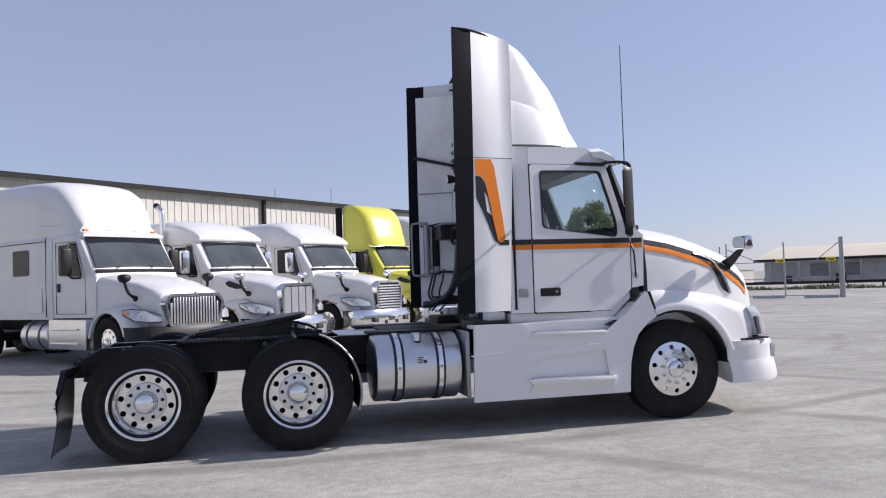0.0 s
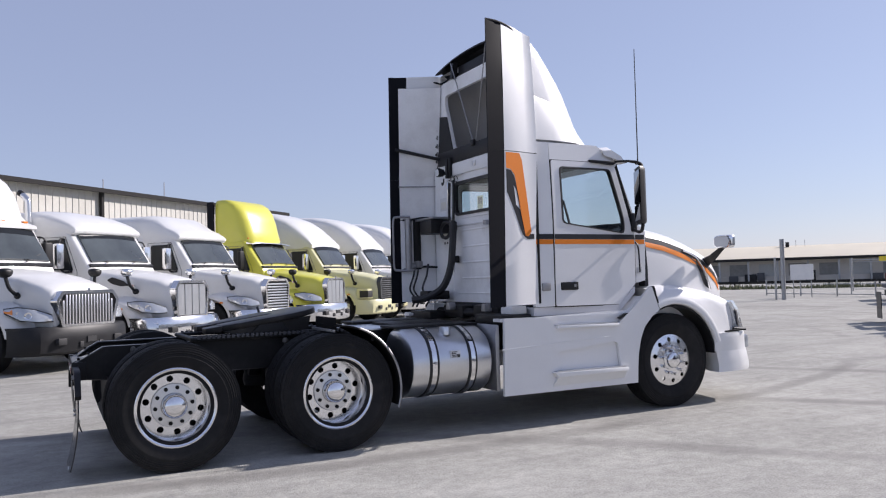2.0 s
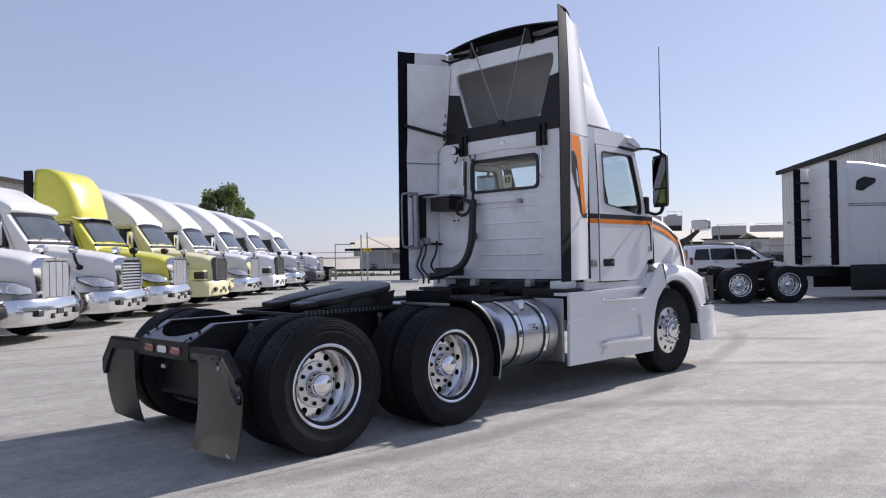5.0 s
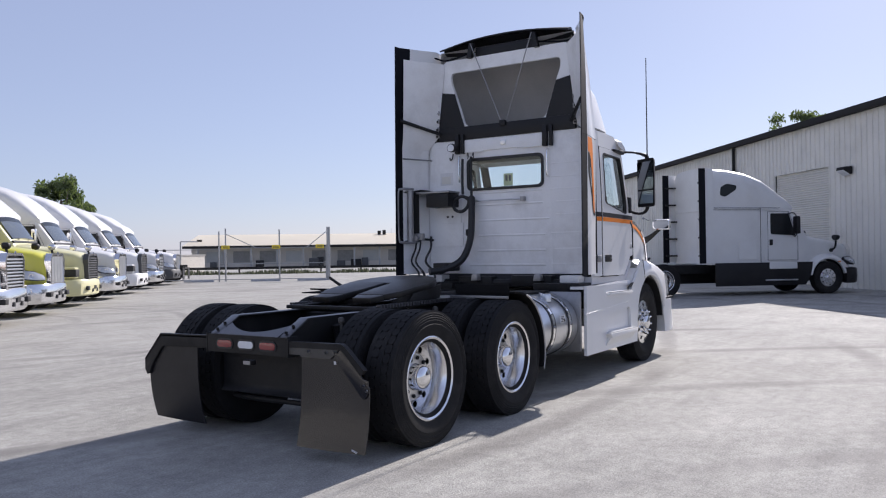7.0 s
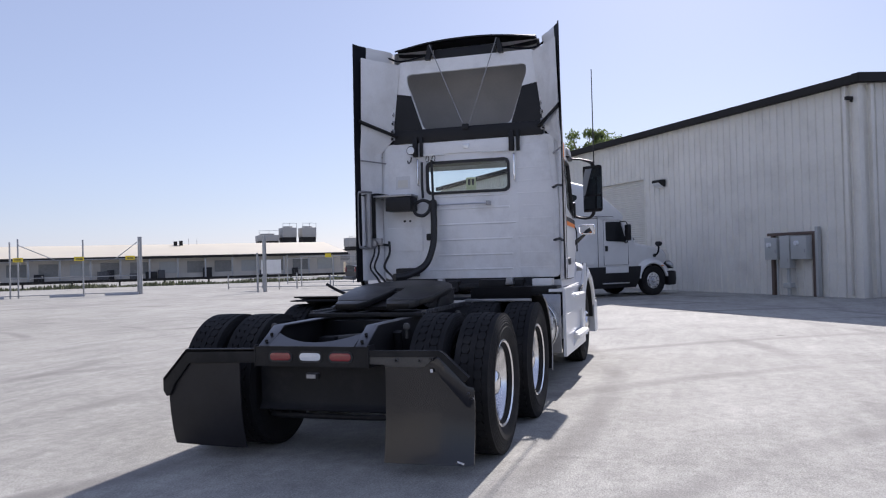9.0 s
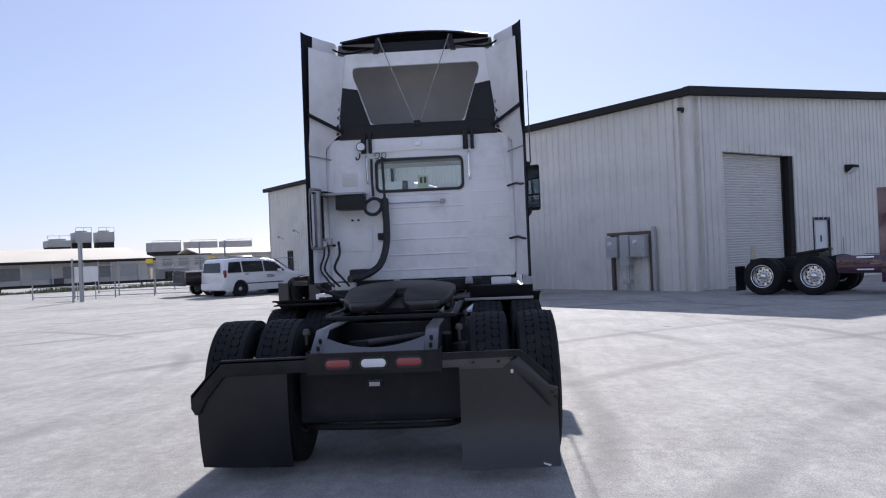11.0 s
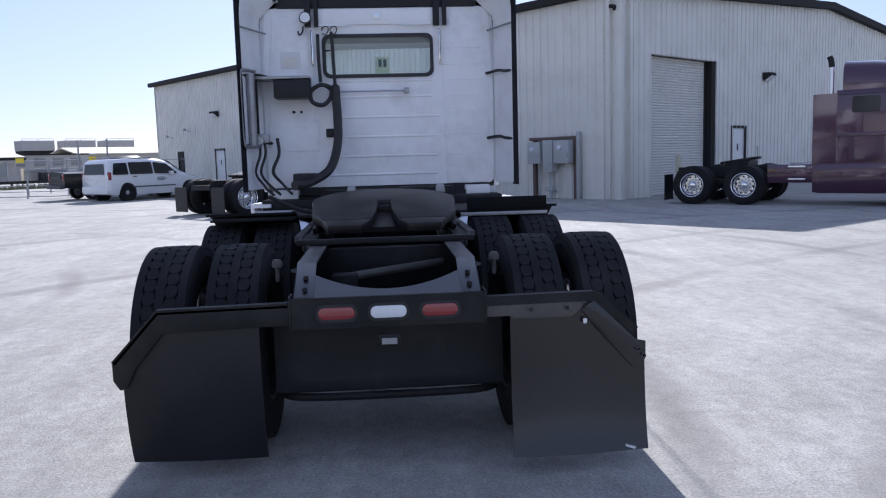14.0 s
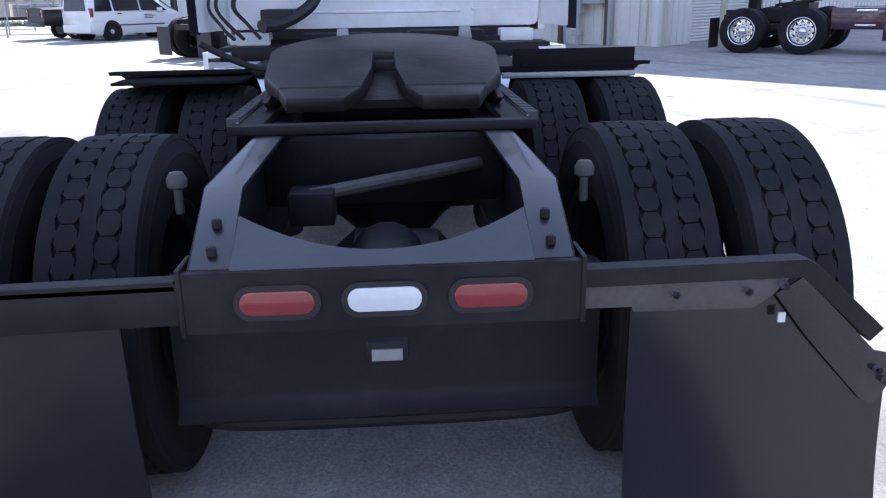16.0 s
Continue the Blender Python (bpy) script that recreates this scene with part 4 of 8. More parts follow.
# roof with a soft edge
rings = []
for x, zc in ((2.78, 2.88), (3.2, 2.885), (3.55, 2.86), (3.78, 2.78), (3.90, 2.68)):
    ring = []
    hw = sidey(x, 2.8) - 0.005
    for i in range(15):
        f = -1 + 2 * i / 14
        ring.append((x, hw * f, min(zc, 2.835 if abs(f) == 1 else 9) - 0.045 * abs(f) ** 6 if abs(f) < 1 else zc - 0.05))
    rings.append(ring + [(x, hw * 0.97, zc - 0.075), (x, -hw * 0.97, zc - 0.075)])
part("roof", loft(rings), WHITE, hero, smooth=50)
part("headliner", box(2.80, 3.80, -0.95, 0.95, 2.66, 2.70), CREAMIN, hero)
# back wall with its window and pressed ribs
WX = 2.765
RW = rrect(1.04, 0.385, 0.06)
RWIN = [(p[0], p[1] + 2.372) for p in RW]
BACK = rounded([(-1.03, 1.165), (1.03, 1.165), (1.04, 2.0), (1.0, 2.84), (-1.0, 2.84), (-1.04, 2.0)], 0.05)
part("back_wall", holed(BACK, [RWIN], WX, WX + 0.05, "x"), WHITE_IN, hero, "white pressed metal cab back wall")
part("rear_glass", prism(RWIN, WX + 0.012, WX + 0.018, "x"), CABGLASS, hero, "clear rear window glass")
part("rear_window_seal", holed([(p[0], p[1] + 2.372) for p in rrect(1.074, 0.425, 0.07)], [[(p[0], p[1] + 2.372) for p in rrect(1.01, 0.355, 0.055)]], WX - 0.016, WX + 0.02, "x"), HOSE, hero, "black rubber window seal")
for z, y0, y1 in ((2.13, -0.98, -0.62), (2.13, -0.52, 0.40), (1.985, -0.98, -0.68), (1.985, -0.52, 0.40), (1.84, -0.98, -0.68), (1.80, -0.60, 0.38), (1.63, -0.98, -0.62), (1.62, -0.55, 0.38), (1.45, -0.98, -0.66), (1.44, -0.55, 0.40), (1.28, -0.98, -0.62), (1.27, -0.55, 0.52), (2.72, -0.5, 0.5), (2.28, -0.98, -0.62), (2.44, -0.96, -0.64)):
    part("pressed_rib", box(WX - 0.008, WX + 0.01, y0, y1, z - 0.012, z + 0.010, 0.006, 1), WHITE_IN, hero)
both("back_corner_panel", lambda: prism([(-0.99, 1.17), (-0.64, 1.17), (-0.62, 2.72), (-0.95, 2.78), (-0.995, 2.0)], WX - 0.006, WX + 0.01, "x", 0.004), WHITE_IN)
part("header_panel", box(WX - 0.02, WX + 0.02, -0.56, 0.60, 2.685, 2.83, 0.01), WHITE_IN, hero)
part("header_badge", prism([(-0.045, 2.795), (0.045, 2.795), (0.03, 2.74), (-0.03, 2.74)], WX - 0.032, WX - 0.018, "x", 0.004), BRUSHED, hero)
for y0, y1 in ((0.28, 0.56), (-0.52, -0.20)):
    part("drip_trim", box(WX - 0.034, WX - 0.018, y0, y1, 2.672, 2.684), BRUSHED, hero)
for y in (0.63, -0.60):
    part("grab_rail", pipe([(WX, y, 2.62), (WX - 0.04, y, 2.60), (WX - 0.045, y, 2.45), (WX - 0.04, y, 2.30), (WX, y, 2.28)], 0.011), CHROME, hero, "chrome vertical grab rail")
for y in (0.66, -0.57):
    part("wing_bracket", box(WX - 0.05, WX, y - 0.03, y + 0.03, 2.66, 2.92, 0.006), BLACKPL, hero)
    part("wing_bracket", box(WX - 0.05, WX - 0.01, y - 0.10, y - 0.06, 2.66, 2.92, 0.006), BLACKPL, hero)
part("hose_rail", pipe([(WX - 0.03, 0.50, 2.035), (WX - 0.05, 0.3, 2.035), (WX - 0.05, -0.25, 2.035)], 0.010), BRUSHED, hero)
part("hose_rail_foot", box(WX - 0.06, WX, -0.29, -0.24, 2.01, 2.06, 0.005), STEEL, hero)
part("notice_plate", box(WX - 0.010, WX, 0.745, 0.905, 2.255, 2.42, 0.002), LABEL, hero, "pale printed notice")
part("notice_picture", box(WX - 0.012, WX - 0.009, 0.775, 0.885, 2.275, 2.37), CLADDING, hero)
wl = part("work_light", lathe([(0.0, 2.60), (0.055, 2.605), (0.058, 2.63), (0.045, 2.68), (0.02, 2.70), (0, 2.70)], 20, "x", centre=(0, 0.672, 2.735)), BLACKPL, hero, "round work light")
part("lens", lathe([(0.0, 2.596), (0.046, 2.600), (0.048, 2.606)], 20, "x", centre=(0, 0.672, 2.735)), CLEARLENS, wl)
part("light_hook", pipe([(2.70, 0.70, 2.66), (2.70, 0.71, 2.60), (2.70, 0.74, 2.575), (2.70, 0.75, 2.61)], 0.008), HOSE, hero)
for y in (0.50, 0.42):
    part("line_hook", pipe([(2.72 + 0.04 * math.cos(a), y + 0.035 * math.cos(a), 2.62 + 0.04 * math.sin(a)) for a in [i * 0.7 for i in range(9)]], 0.005), HOSE, hero)
# air and electric lines
part("air_line", pipe([(2.70, 0.44, 2.60), (2.69, 0.43, 2.30), (2.67, 0.42, 2.02)], 0.016), HOSE, hero, "thin black air line")
part("air_line", pipe([(2.675, 0.42, 2.08), (2.67, 0.42, 2.0), (2.65, 0.41, 1.80), (2.62, 0.42, 1.55), (2.55, 0.50, 1.33), (2.42, 0.68, 1.22), (2.30, 0.80, 1.20)], 0.042), HOSE, hero, "black sheathed air line bundle")
part("line_collar", lathe([(0.018, 2.10), (0.036, 2.085), (0.046, 2.04), (0.044, 1.99)], 14, "z", centre=(2.672, 0.42, 0)), HOSE, hero)
part("air_line", pipe([(2.69, 0.44, 2.04), (2.66, 0.47, 2.07), (2.64, 0.56, 2.09), (2.63, 0.65, 2.03), (2.63, 0.64, 1.94), (2.64, 0.55, 1.91), (2.66, 0.48, 1.96), (2.67, 0.46, 2.04), (2.66, 0.50, 2.08)], 0.020), HOSE, hero, "coiled black air line")
part("air_line", pipe([(2.71, 0.57, 2.58), (2.70, 0.57, 2.35), (2.69, 0.56, 2.12)], 0.016), HOSE, hero)
for i, (y, x) in enumerate(((1.06, 2.50), (1.02, 2.53), (0.94, 2.60))):
    part("air_line", pipe([(x, y, 1.62), (x - 0.03, y - 0.01, 1.48), (x - 0.06, y + 0.03, 1.32), (x - 0.02, y - 0.03, 1.20), (x - 0.1, y - 0.1, 1.12)], 0.011), HOSE, hero)
part("gladhand_bracket", box(2.50, 2.56, 0.98, 1.10, 1.58, 1.66, 0.01), STEEL, hero)
part("gladhand", lathe([(0, 0), (0.035, 0), (0.04, 0.03), (0.02, 0.05), (0, 0.05)], 12, "x", centre=(2.46, 1.05, 1.60)), STEEL, hero)
part("battery_box", box(2.50, 2.74, 0.65, 0.94, 1.97, 2.13, 0.012), BLACKPL, hero, "black box on the cab back wall")
part("box_bracket", box(2.52, 2.76, 0.65, 1.08, 2.14, 2.165, 0.004), STEEL, hero)
for y, z in ((0.82, 1.86), (0.76, 1.86), (0.80, 1.75)):
    part("plug", lathe([(0.0, WX - 0.012), (0.014, WX - 0.010), (0.014, WX)], 10, "x", centre=(0, y, z)), HOSE, hero)
part("service_panel", box(WX - 0.016, WX, 0.60, 1.0, 1.50, 1.78, 0.006), WHITE_IN, hero)
part("side_tube", pipe([(2.45, 1.06, 2.20), (2.30, 1.13, 2.20), (2.25, 1.16, 2.16), (2.245, 1.165, 1.9), (2.25, 1.16, 1.60), (2.30, 1.13, 1.55), (2.50, 1.05, 1.55)], 0.016), STEEL, hero, "bent steel guard tube")
part("exhaust_pipe", lathe([(0.04, 1.55), (0.042, 2.18)], 20, "z", centre=(2.44, 1.10, 0)), STEEL, hero, "short dull steel stack pipe")
part("exhaust_guard", lathe([(0.045, 1.56), (0.045, 2.16)], 20, "z", centre=(2.55, 1.10, 0)), HOLE, hero)
part("air_valve", box(2.69, 2.75, 0.44, 0.53, 1.62, 1.70, 0.012), BLACKPL, hero, "small black air valve")
part("valve_box", box(2.42, 2.70, 0.62, 0.82, 1.20, 1.30, 0.015), BLACKPL, hero)
# dark machinery under the cab's rear edge
part("rear_cab_mount", box(2.60, 2.75, -0.70, -0.15, 1.02, 1.15, 0.03), FRAMEBLK, hero)
part("rear_cab_mount", box(2.60, 2.75, 0.10, 0.60, 1.0, 1.14, 0.03), FRAMEBLK, hero)
part("cab_crossbar", rod((2.66, -0.92, 1.06), (2.66, 0.92, 1.06), 0.045, 14), FRAMEBLK, hero)
for y in (-0.55, 0.3):
    part("tow_eye", prism([(y - 0.05, 1.09), (y + 0.05, 1.09), (y + 0.035, 1.17), (y - 0.035, 1.17)], 2.52, 2.60, "x", 0.008), STEEL, hero)
both("rear_step_box", lambda: box(2.42, 2.74, -1.05, -0.55, 0.98, 1.07, 0.01), FRAMEBLK)
both("rear_bracket_white", lambda: box(2.58, 2.74, -0.98, -0.80, 1.07, 1.15, 0.01), WHITE_IN)

# ---- side extenders and roof fairing ----
def exty(x, z):
    """Half width of the side extender: flared to the rear."""
    f = min(1.0, max(0.0, (x - 2.23) / 0.55))
    front = 1.085 if z < 2.72 else 1.085 - 0.13 * (z - 2.72) / 1.2
    return 1.235 + (front - 1.235) * f


def ext_panel(x0, x1, zlo, zhi, top=None, th=0.028, nx=6, nz=8, off=0.0):
    def make():
        grid_o, grid_i = [], []
        for i in range(nx + 1):
            x = x0(0) + (x1(0) - x0(0)) * i / nx
            zt = zhi if top is None else top(x)
            ro, ri = [], []
            for k in range(nz + 1):
                z = zlo + (zt - zlo) * k / nz
                xx = x0(z) + (x1(z) - x0(z)) * i / nx
                ro.append((xx, -(exty(xx, z) + off), z))
                ri.append((xx, -(exty(xx, z) + off - th), z))
            grid_o.append(ro)
            grid_i.append(ri)
        return loft([o + n[::-1] for o, n in zip(grid_o, grid_i)])
    return make


edge = lambda z: 2.205 + (z - 1.16) * 0.0125
strip = lambda z: 2.405 + (z - 1.16) * 0.02
seam = lambda z: 2.765 + (z - 1.16) * 0.047
top_of = lambda x: 3.968 - 1.2 * max(0, x - 2.54) ** 2
both("extender_edge", ext_panel(edge, strip, 1.155, 2.70, th=0.03, nx=2), FINBLK, "black rubber trailing edge of the side extender", 30)
both("extender_edge", ext_panel(edge, strip, 2.702, 3.96, top=top_of, th=0.03, nx=2), FINBLK, "black rubber trailing edge of the side extender", 30)
both("side_extender", ext_panel(strip, seam, 1.165, 2.70, th=0.035, off=0.003), WHITE, "white moulded side extender", 30)
both("side_extender", ext_panel(strip, seam, 2.71, 3.95, top=top_of, th=0.035, off=0.003), WHITE, "white moulded upper side extender", 30)
# inner skins, seen from behind
both("extender_inner", lambda: loft([[(2.24 + 0.52 * f, -(exty(2.24 + 0.52 * f, z) - 0.036 - 0.10 * f * (z > 2.75)), z) for z in (1.17, 1.6, 2.1, 2.6, 2.75, 2.9, 3.2, 3.5, 3.86 - 0.03 * f)] + [(2.24 + 0.52 * f, -(exty(2.24 + 0.52 * f, z) - 0.042 - 0.10 * f * (z > 2.75)), z) for z in (3.86 - 0.03 * f, 3.5, 3.2, 2.9, 2.75, 2.6, 2.1, 1.6, 1.17)] for f in (0.22, 0.5, 0.75, 1.0)]), WHITE_IN, "white inner skin of the side extender", 30)
for s in (-1, 1):
    part("hinge_strip", loft([[(2.36, s * 1.15, 3.10), (2.36, s * 1.14, 3.10), (2.36, s * 1.14, 3.05), (2.36, s * 1.15, 3.05)], [(2.78, s * 0.97, 2.97), (2.78, s * 0.96, 2.97), (2.78, s * 0.96, 2.92), (2.78, s * 0.97, 2.92)]]), BLACKPL, hero)
    part("extender_strut", rod((2.30, s * 1.15, 3.10), (2.74, s * 0.885, 2.95), 0.022), BLACKPL, hero, "black extender brace")
    part("extender_strut", rod((2.34, s * 1.16, 2.60), (2.76, s * 1.0, 2.60), 0.009), STEEL, hero)
    for z in (2.16, 1.56):
        part("extender_bracket", pipe([(2.36, s * 1.17, z), (2.5, s * 1.11, z + 0.01), (2.62, s * 1.06, z + 0.03), (2.76, s * 0.99, z + 0.02)], 0.014), BLACKPL, hero)
    for k in range(10):
        z = 2.90 + k * 0.098
        tb = part("hinge_tab", box(2.735, 2.75, s * 0.925 - 0.024, s * 0.925 + 0.024, z, z + 0.052, 0.003), STEEL, hero)
        part("screw", lathe([(0.0, 2.726), (0.013, 2.728), (0.013, 2.736)], 8, "x", centre=(0, s * 0.925, z + 0.022)), HOLE, tb)
# back frame of the roof fairing with its opening, dark corners and sill
FT = rounded([(-0.93, 2.86), (0.93, 2.86), (0.91, 3.55), (0.87, 3.86), (-0.87, 3.86), (-0.91, 3.55)], 0.08)
OP = rounded([(-0.56, 3.03), (0.56, 3.03), (0.70, 3.42), (0.765, 3.60), (0.765, 3.735), (-0.765, 3.735), (-0.765, 3.60), (-0.70, 3.42)], 0.06)
part("fairing_back_frame", holed(FT, [OP], 2.775, 2.815, "x"), WHITE_IN, hero, "white moulded frame of the roof fairing")
part("fairing_sill", box(2.745, 2.80, -0.92, 0.92, 2.845, 3.028, 0.012), BLACKPL, hero, "black sill under the roof fairing")
both("fairing_corner", lambda: prism([(-0.925, 2.95), (-0.56, 2.99), (-0.71, 3.43), (-0.90, 3.47)], 2.762, 2.774, "x"), BLACKPL, "black corner gusset")
part("fairing_bracket", box(2.72, 2.76, -0.04, 0.04, 2.98, 3.05, 0.006), BLACKPL, hero)


def fairing(inset):
    def x_nose(z):
        pts = [(2.80, 3.86), (2.95, 3.79), (3.10, 3.70), (3.30, 3.61), (3.50, 3.52), (3.70, 3.39), (3.84, 3.26), (3.91, 3.14), (3.96, 2.98)]
        for (z0, x0), (z1, x1) in zip(pts, pts[1:]):
            if z <= z1:
                return x0 + (x1 - x0) * max(0, z - z0) / (z1 - z0)
        return 2.84
    rows = []
    for z in (2.85, 2.98, 3.1, 3.25, 3.4, 3.55, 3.68, 3.78, 3.86, 3.91, 3.955):
        xn = x_nose(z) - inset
        hw = (1.0 - 0.09 * (z - 2.85)) - inset
        xb = 2.80
        ring = []
        n = 17
        for i in range(n):
            a = math.pi * i / (n - 1)
            c, s_ = math.cos(a), math.sin(a)
            px = xb + (xn - xb) * abs(s_) ** 0.62
            py = -hw * (1 if c > 0 else -1) * abs(c) ** 0.55
            ring.append((max(px, xb), py, z - (inset if z > 3.6 else 0)))
        rows.append(ring)
    return rows


fo = fairing(0.0)
b = loft(fo, closed=False)
cap = b.faces.new([v for v in sorted([v for v in b.verts if abs(v.co.z - 3.955) < 1e-4], key=lambda v: math.atan2(v.co.y, v.co.x - 2.7))])
part("roof_fairing", b, WHITE, hero, "white moulded aerodynamic roof fairing", 40)
FAIRIN = mat("grey_raw_fibreglass", (0.42, 0.41, 0.40), 0.7, vary=0.12, scale=3, bump=0.1, bump_scale=40)
part("fairing_lining", loft(fairing(0.03), closed=False), FAIRIN, hero, "raw grey inside of the roof fairing", 60)
# lower flank fold of the fairing
both("fairing_flank", lambda: loft([[(2.86, -1.005, 3.33), (2.86, -1.02, 3.28), (2.86, -1.045, 2.86), (2.86, -1.0, 2.85)], [(3.10, -0.985, 3.27), (3.10, -1.0, 3.22), (3.10, -1.035, 2.86), (3.10, -0.98, 2.85)], [(3.36, -0.93, 3.13), (3.36, -0.95, 3.09), (3.36, -1.01, 2.855), (3.36, -0.94, 2.84)], [(3.56, -0.86, 2.95), (3.57, -0.87, 2.93), (3.58, -0.93, 2.83), (3.58, -0.86, 2.82)], [(3.64, -0.82, 2.82), (3.64, -0.83, 2.82), (3.64, -0.84, 2.81), (3.64, -0.82, 2.81)]]), WHITE, "white lower flank of the roof fairing", 40)
both("fairing_joint", lambda: loft([[(2.815, -(exty(2.82, z) + 0.001), z), (2.835, -(exty(2.84, z) + 0.001), z), (2.835, -0.93, z), (2.815, -0.93, z)] for z in (1.17, 2.0, 2.7, 3.2, 3.6, 3.80)]), HOLE, "dark joint behind the cab")
# rear wing on top, with its two stays
rows = []
for i in range(15):
    f = -1 + 2 * i / 14
    y = 0.87 * f
    z = 4.055 - 0.085 * abs(f) ** 2.2
    ch = 0.30 - 0.12 * abs(f) ** 2
    rows.append([(2.72, y, z - 0.005), (2.72 + ch * 0.5, y, z + 0.03), (2.72 + ch, y, z - 0.04 - 0.05 * (1 - abs(f))), (2.72 + ch, y, z - 0.06 - 0.05 * (1 - abs(f))), (2.72 + ch * 0.5, y, z + 0.005), (2.72, y, z - 0.02)])
part("roof_wing", loft(rows), BLACKPL, hero, "curved black trailing wing over the cab", 40)
both("wing_support", lambda: prism([(-0.50, 3.85), (-0.44, 3.85), (-0.40, 3.99), (-0.46, 3.99)], 2.72, 2.78, "x"), BLACKPL)
part("wing_beam", box(2.78, 2.80, -0.4, 0.4, 3.85, 3.95, 0.008), BLACKPL, hero)
both("top_edge_trim", lambda: pipe([(2.25, -1.215, 3.962), (2.36, -1.17, 3.962), (2.50, -1.10, 3.960), (2.64, -1.02, 3.945), (2.76, -0.93, 3.90), (2.78, -0.80, 3.87), (2.78, -0.45, 3.91)], 0.009), FINBLK)
for s in (-1, 1):
    part("wing_stay", rod((2.70, s * 0.43, 3.99), (2.76, s * 0.03, 3.03), 0.006, 8), STEEL, hero, "thin steel wing stay")

# ---- skirts, hood, fenders, bumper ----
ARCH = [(3.945, 0.31), (3.952, 0.45), (3.965, 0.60), (4.0, 0.75), (4.06, 0.88), (4.15, 0.985), (4.245, 1.05)]
SK = [(2.365, 0.312)] + ARCH + [(4.215, 1.15), (4.17, 1.28), (4.14, 1.30), (3.93, 1.09), (3.80, 1.0), (3.72, 0.93), (2.958, 0.925), (2.86, 1.035), (2.385, 1.045)]
STEP2 = [(2.965, 0.45), (3.735, 0.45), (3.70, 0.73), (3.67, 0.75), (2.98, 0.69)]
both("side_skirt", lambda: holed(dense(SK, 0.2), [rounded(STEP2, 0.03, 3)], -1.150, -1.115), WHITE, "white moulded chassis side skirt", 20)
both("step_recess", lambda: prism(rounded(shrink(STEP2, -0.06), 0.03, 3), -1.110, -1.00), WHITE)
both("step_recess_back", lambda: prism([(2.90, 0.40), (3.82, 0.40), (3.76, 0.76), (2.94, 0.70)], -1.112, -1.098), WHITE)
both("lower_step", lambda: prism([(2.895, 0.498), (3.775, 0.492), (3.785, 0.452), (2.935, 0.446)], -1.262, -1.06, bev=0.006), WHITE, "white lower entry step")
both("step_tread", lambda: prism([(2.93, 0.499), (3.75, 0.493), (3.75, 0.503), (2.93, 0.509)], -1.255, -1.08), BRUSHED)
both("step_underside", lambda: loft([[(2.945, -1.245, 0.446), (3.77, -1.245, 0.450), (3.77, -1.14, 0.450), (2.945, -1.14, 0.446)], [(2.90, -1.152, 0.358), (3.765, -1.152, 0.374), (3.765, -1.14, 0.374), (2.90, -1.14, 0.358)]]), WHITE)
both("step_riser", lambda: prism([(2.84, 0.88), (3.86, 0.88), (3.90, 1.06), (2.84, 1.04)], -1.095, -1.07), WHITE)
both("upper_tread", lambda: prism([(2.97, 0.946), (3.69, 0.938), (3.69, 0.948), (2.97, 0.956)], -1.236, -1.09), BRUSHED)
both("upper_step", lambda: prism([(2.955, 0.918), (3.70, 0.912), (3.70, 0.938), (2.96, 0.946)], -1.242, -1.08, bev=0.005), WHITE, "white upper entry step")
both("skirt_crease", lambda: prism([(2.345, 0.742), (3.62, 0.80), (3.62, 0.812), (2.345, 0.755)], -1.156, -1.14, bev=0.004), WHITE)
both("step_shelf", lambda: prism([(2.36, 1.01), (3.85, 1.0), (4.05, 1.17), (4.05, 1.20), (3.84, 1.035), (2.36, 1.04)], -1.11, -0.98), WHITE)
both("skirt_slot", lambda: prism([(3.70, 0.985), (3.80, 1.03), (3.84, 1.03), (3.75, 0.975)], -1.156, -1.13), BLACKPL)


def wx(x):
    pts = [(4.15, 0.975), (4.45, 0.957), (4.75, 0.932), (5.05, 0.89), (5.30, 0.84), (5.45, 0.79), (5.58, 0.72), (5.64, 0.67), (5.68, 0.63)]
    for (a, va), (c, vc) in zip(pts, pts[1:]):
        if x <= c:
            return va + (vc - va) * max(0, x - a) / (c - a)
    return 0.63


def zx(x):
    pts = [(4.15, 1.945), (4.45, 1.91), (4.75, 1.853), (5.05, 1.76), (5.30, 1.662), (5.45, 1.59), (5.58, 1.48), (5.64, 1.33), (5.68, 1.10)]
    for (a, va), (c, vc) in zip(pts, pts[1:]):
        if x <= c:
            return va + (vc - va) * max(0, x - a) / (c - a)
    return 1.10


def hood_half(x):
    w, z = wx(x), zx(x)
    low = min(1.15, z - 0.2)
    return [(0, z + 0.085), (0.35 * w, z + 0.077), (0.65 * w, z + 0.05), (0.84 * w, z + 0.005), (0.945 * w, z - 0.05), (0.99 * w, z - 0.105), (1.01 * w, z - 0.19), (1.02 * w, z - 0.30 if z - 0.30 > low else (z + low) / 2), (1.025 * w, low), (1.0 * w, 0.95)]


def hood_y(x, z):
    pts = hood_half(x)
    for (y0, z0), (y1, z1) in zip(pts[3:], pts[4:]):
        if z1 <= z <= z0:
            return y0 + (y1 - y0) * (z0 - z) / max(1e-6, z0 - z1)
    return pts[-1][0]


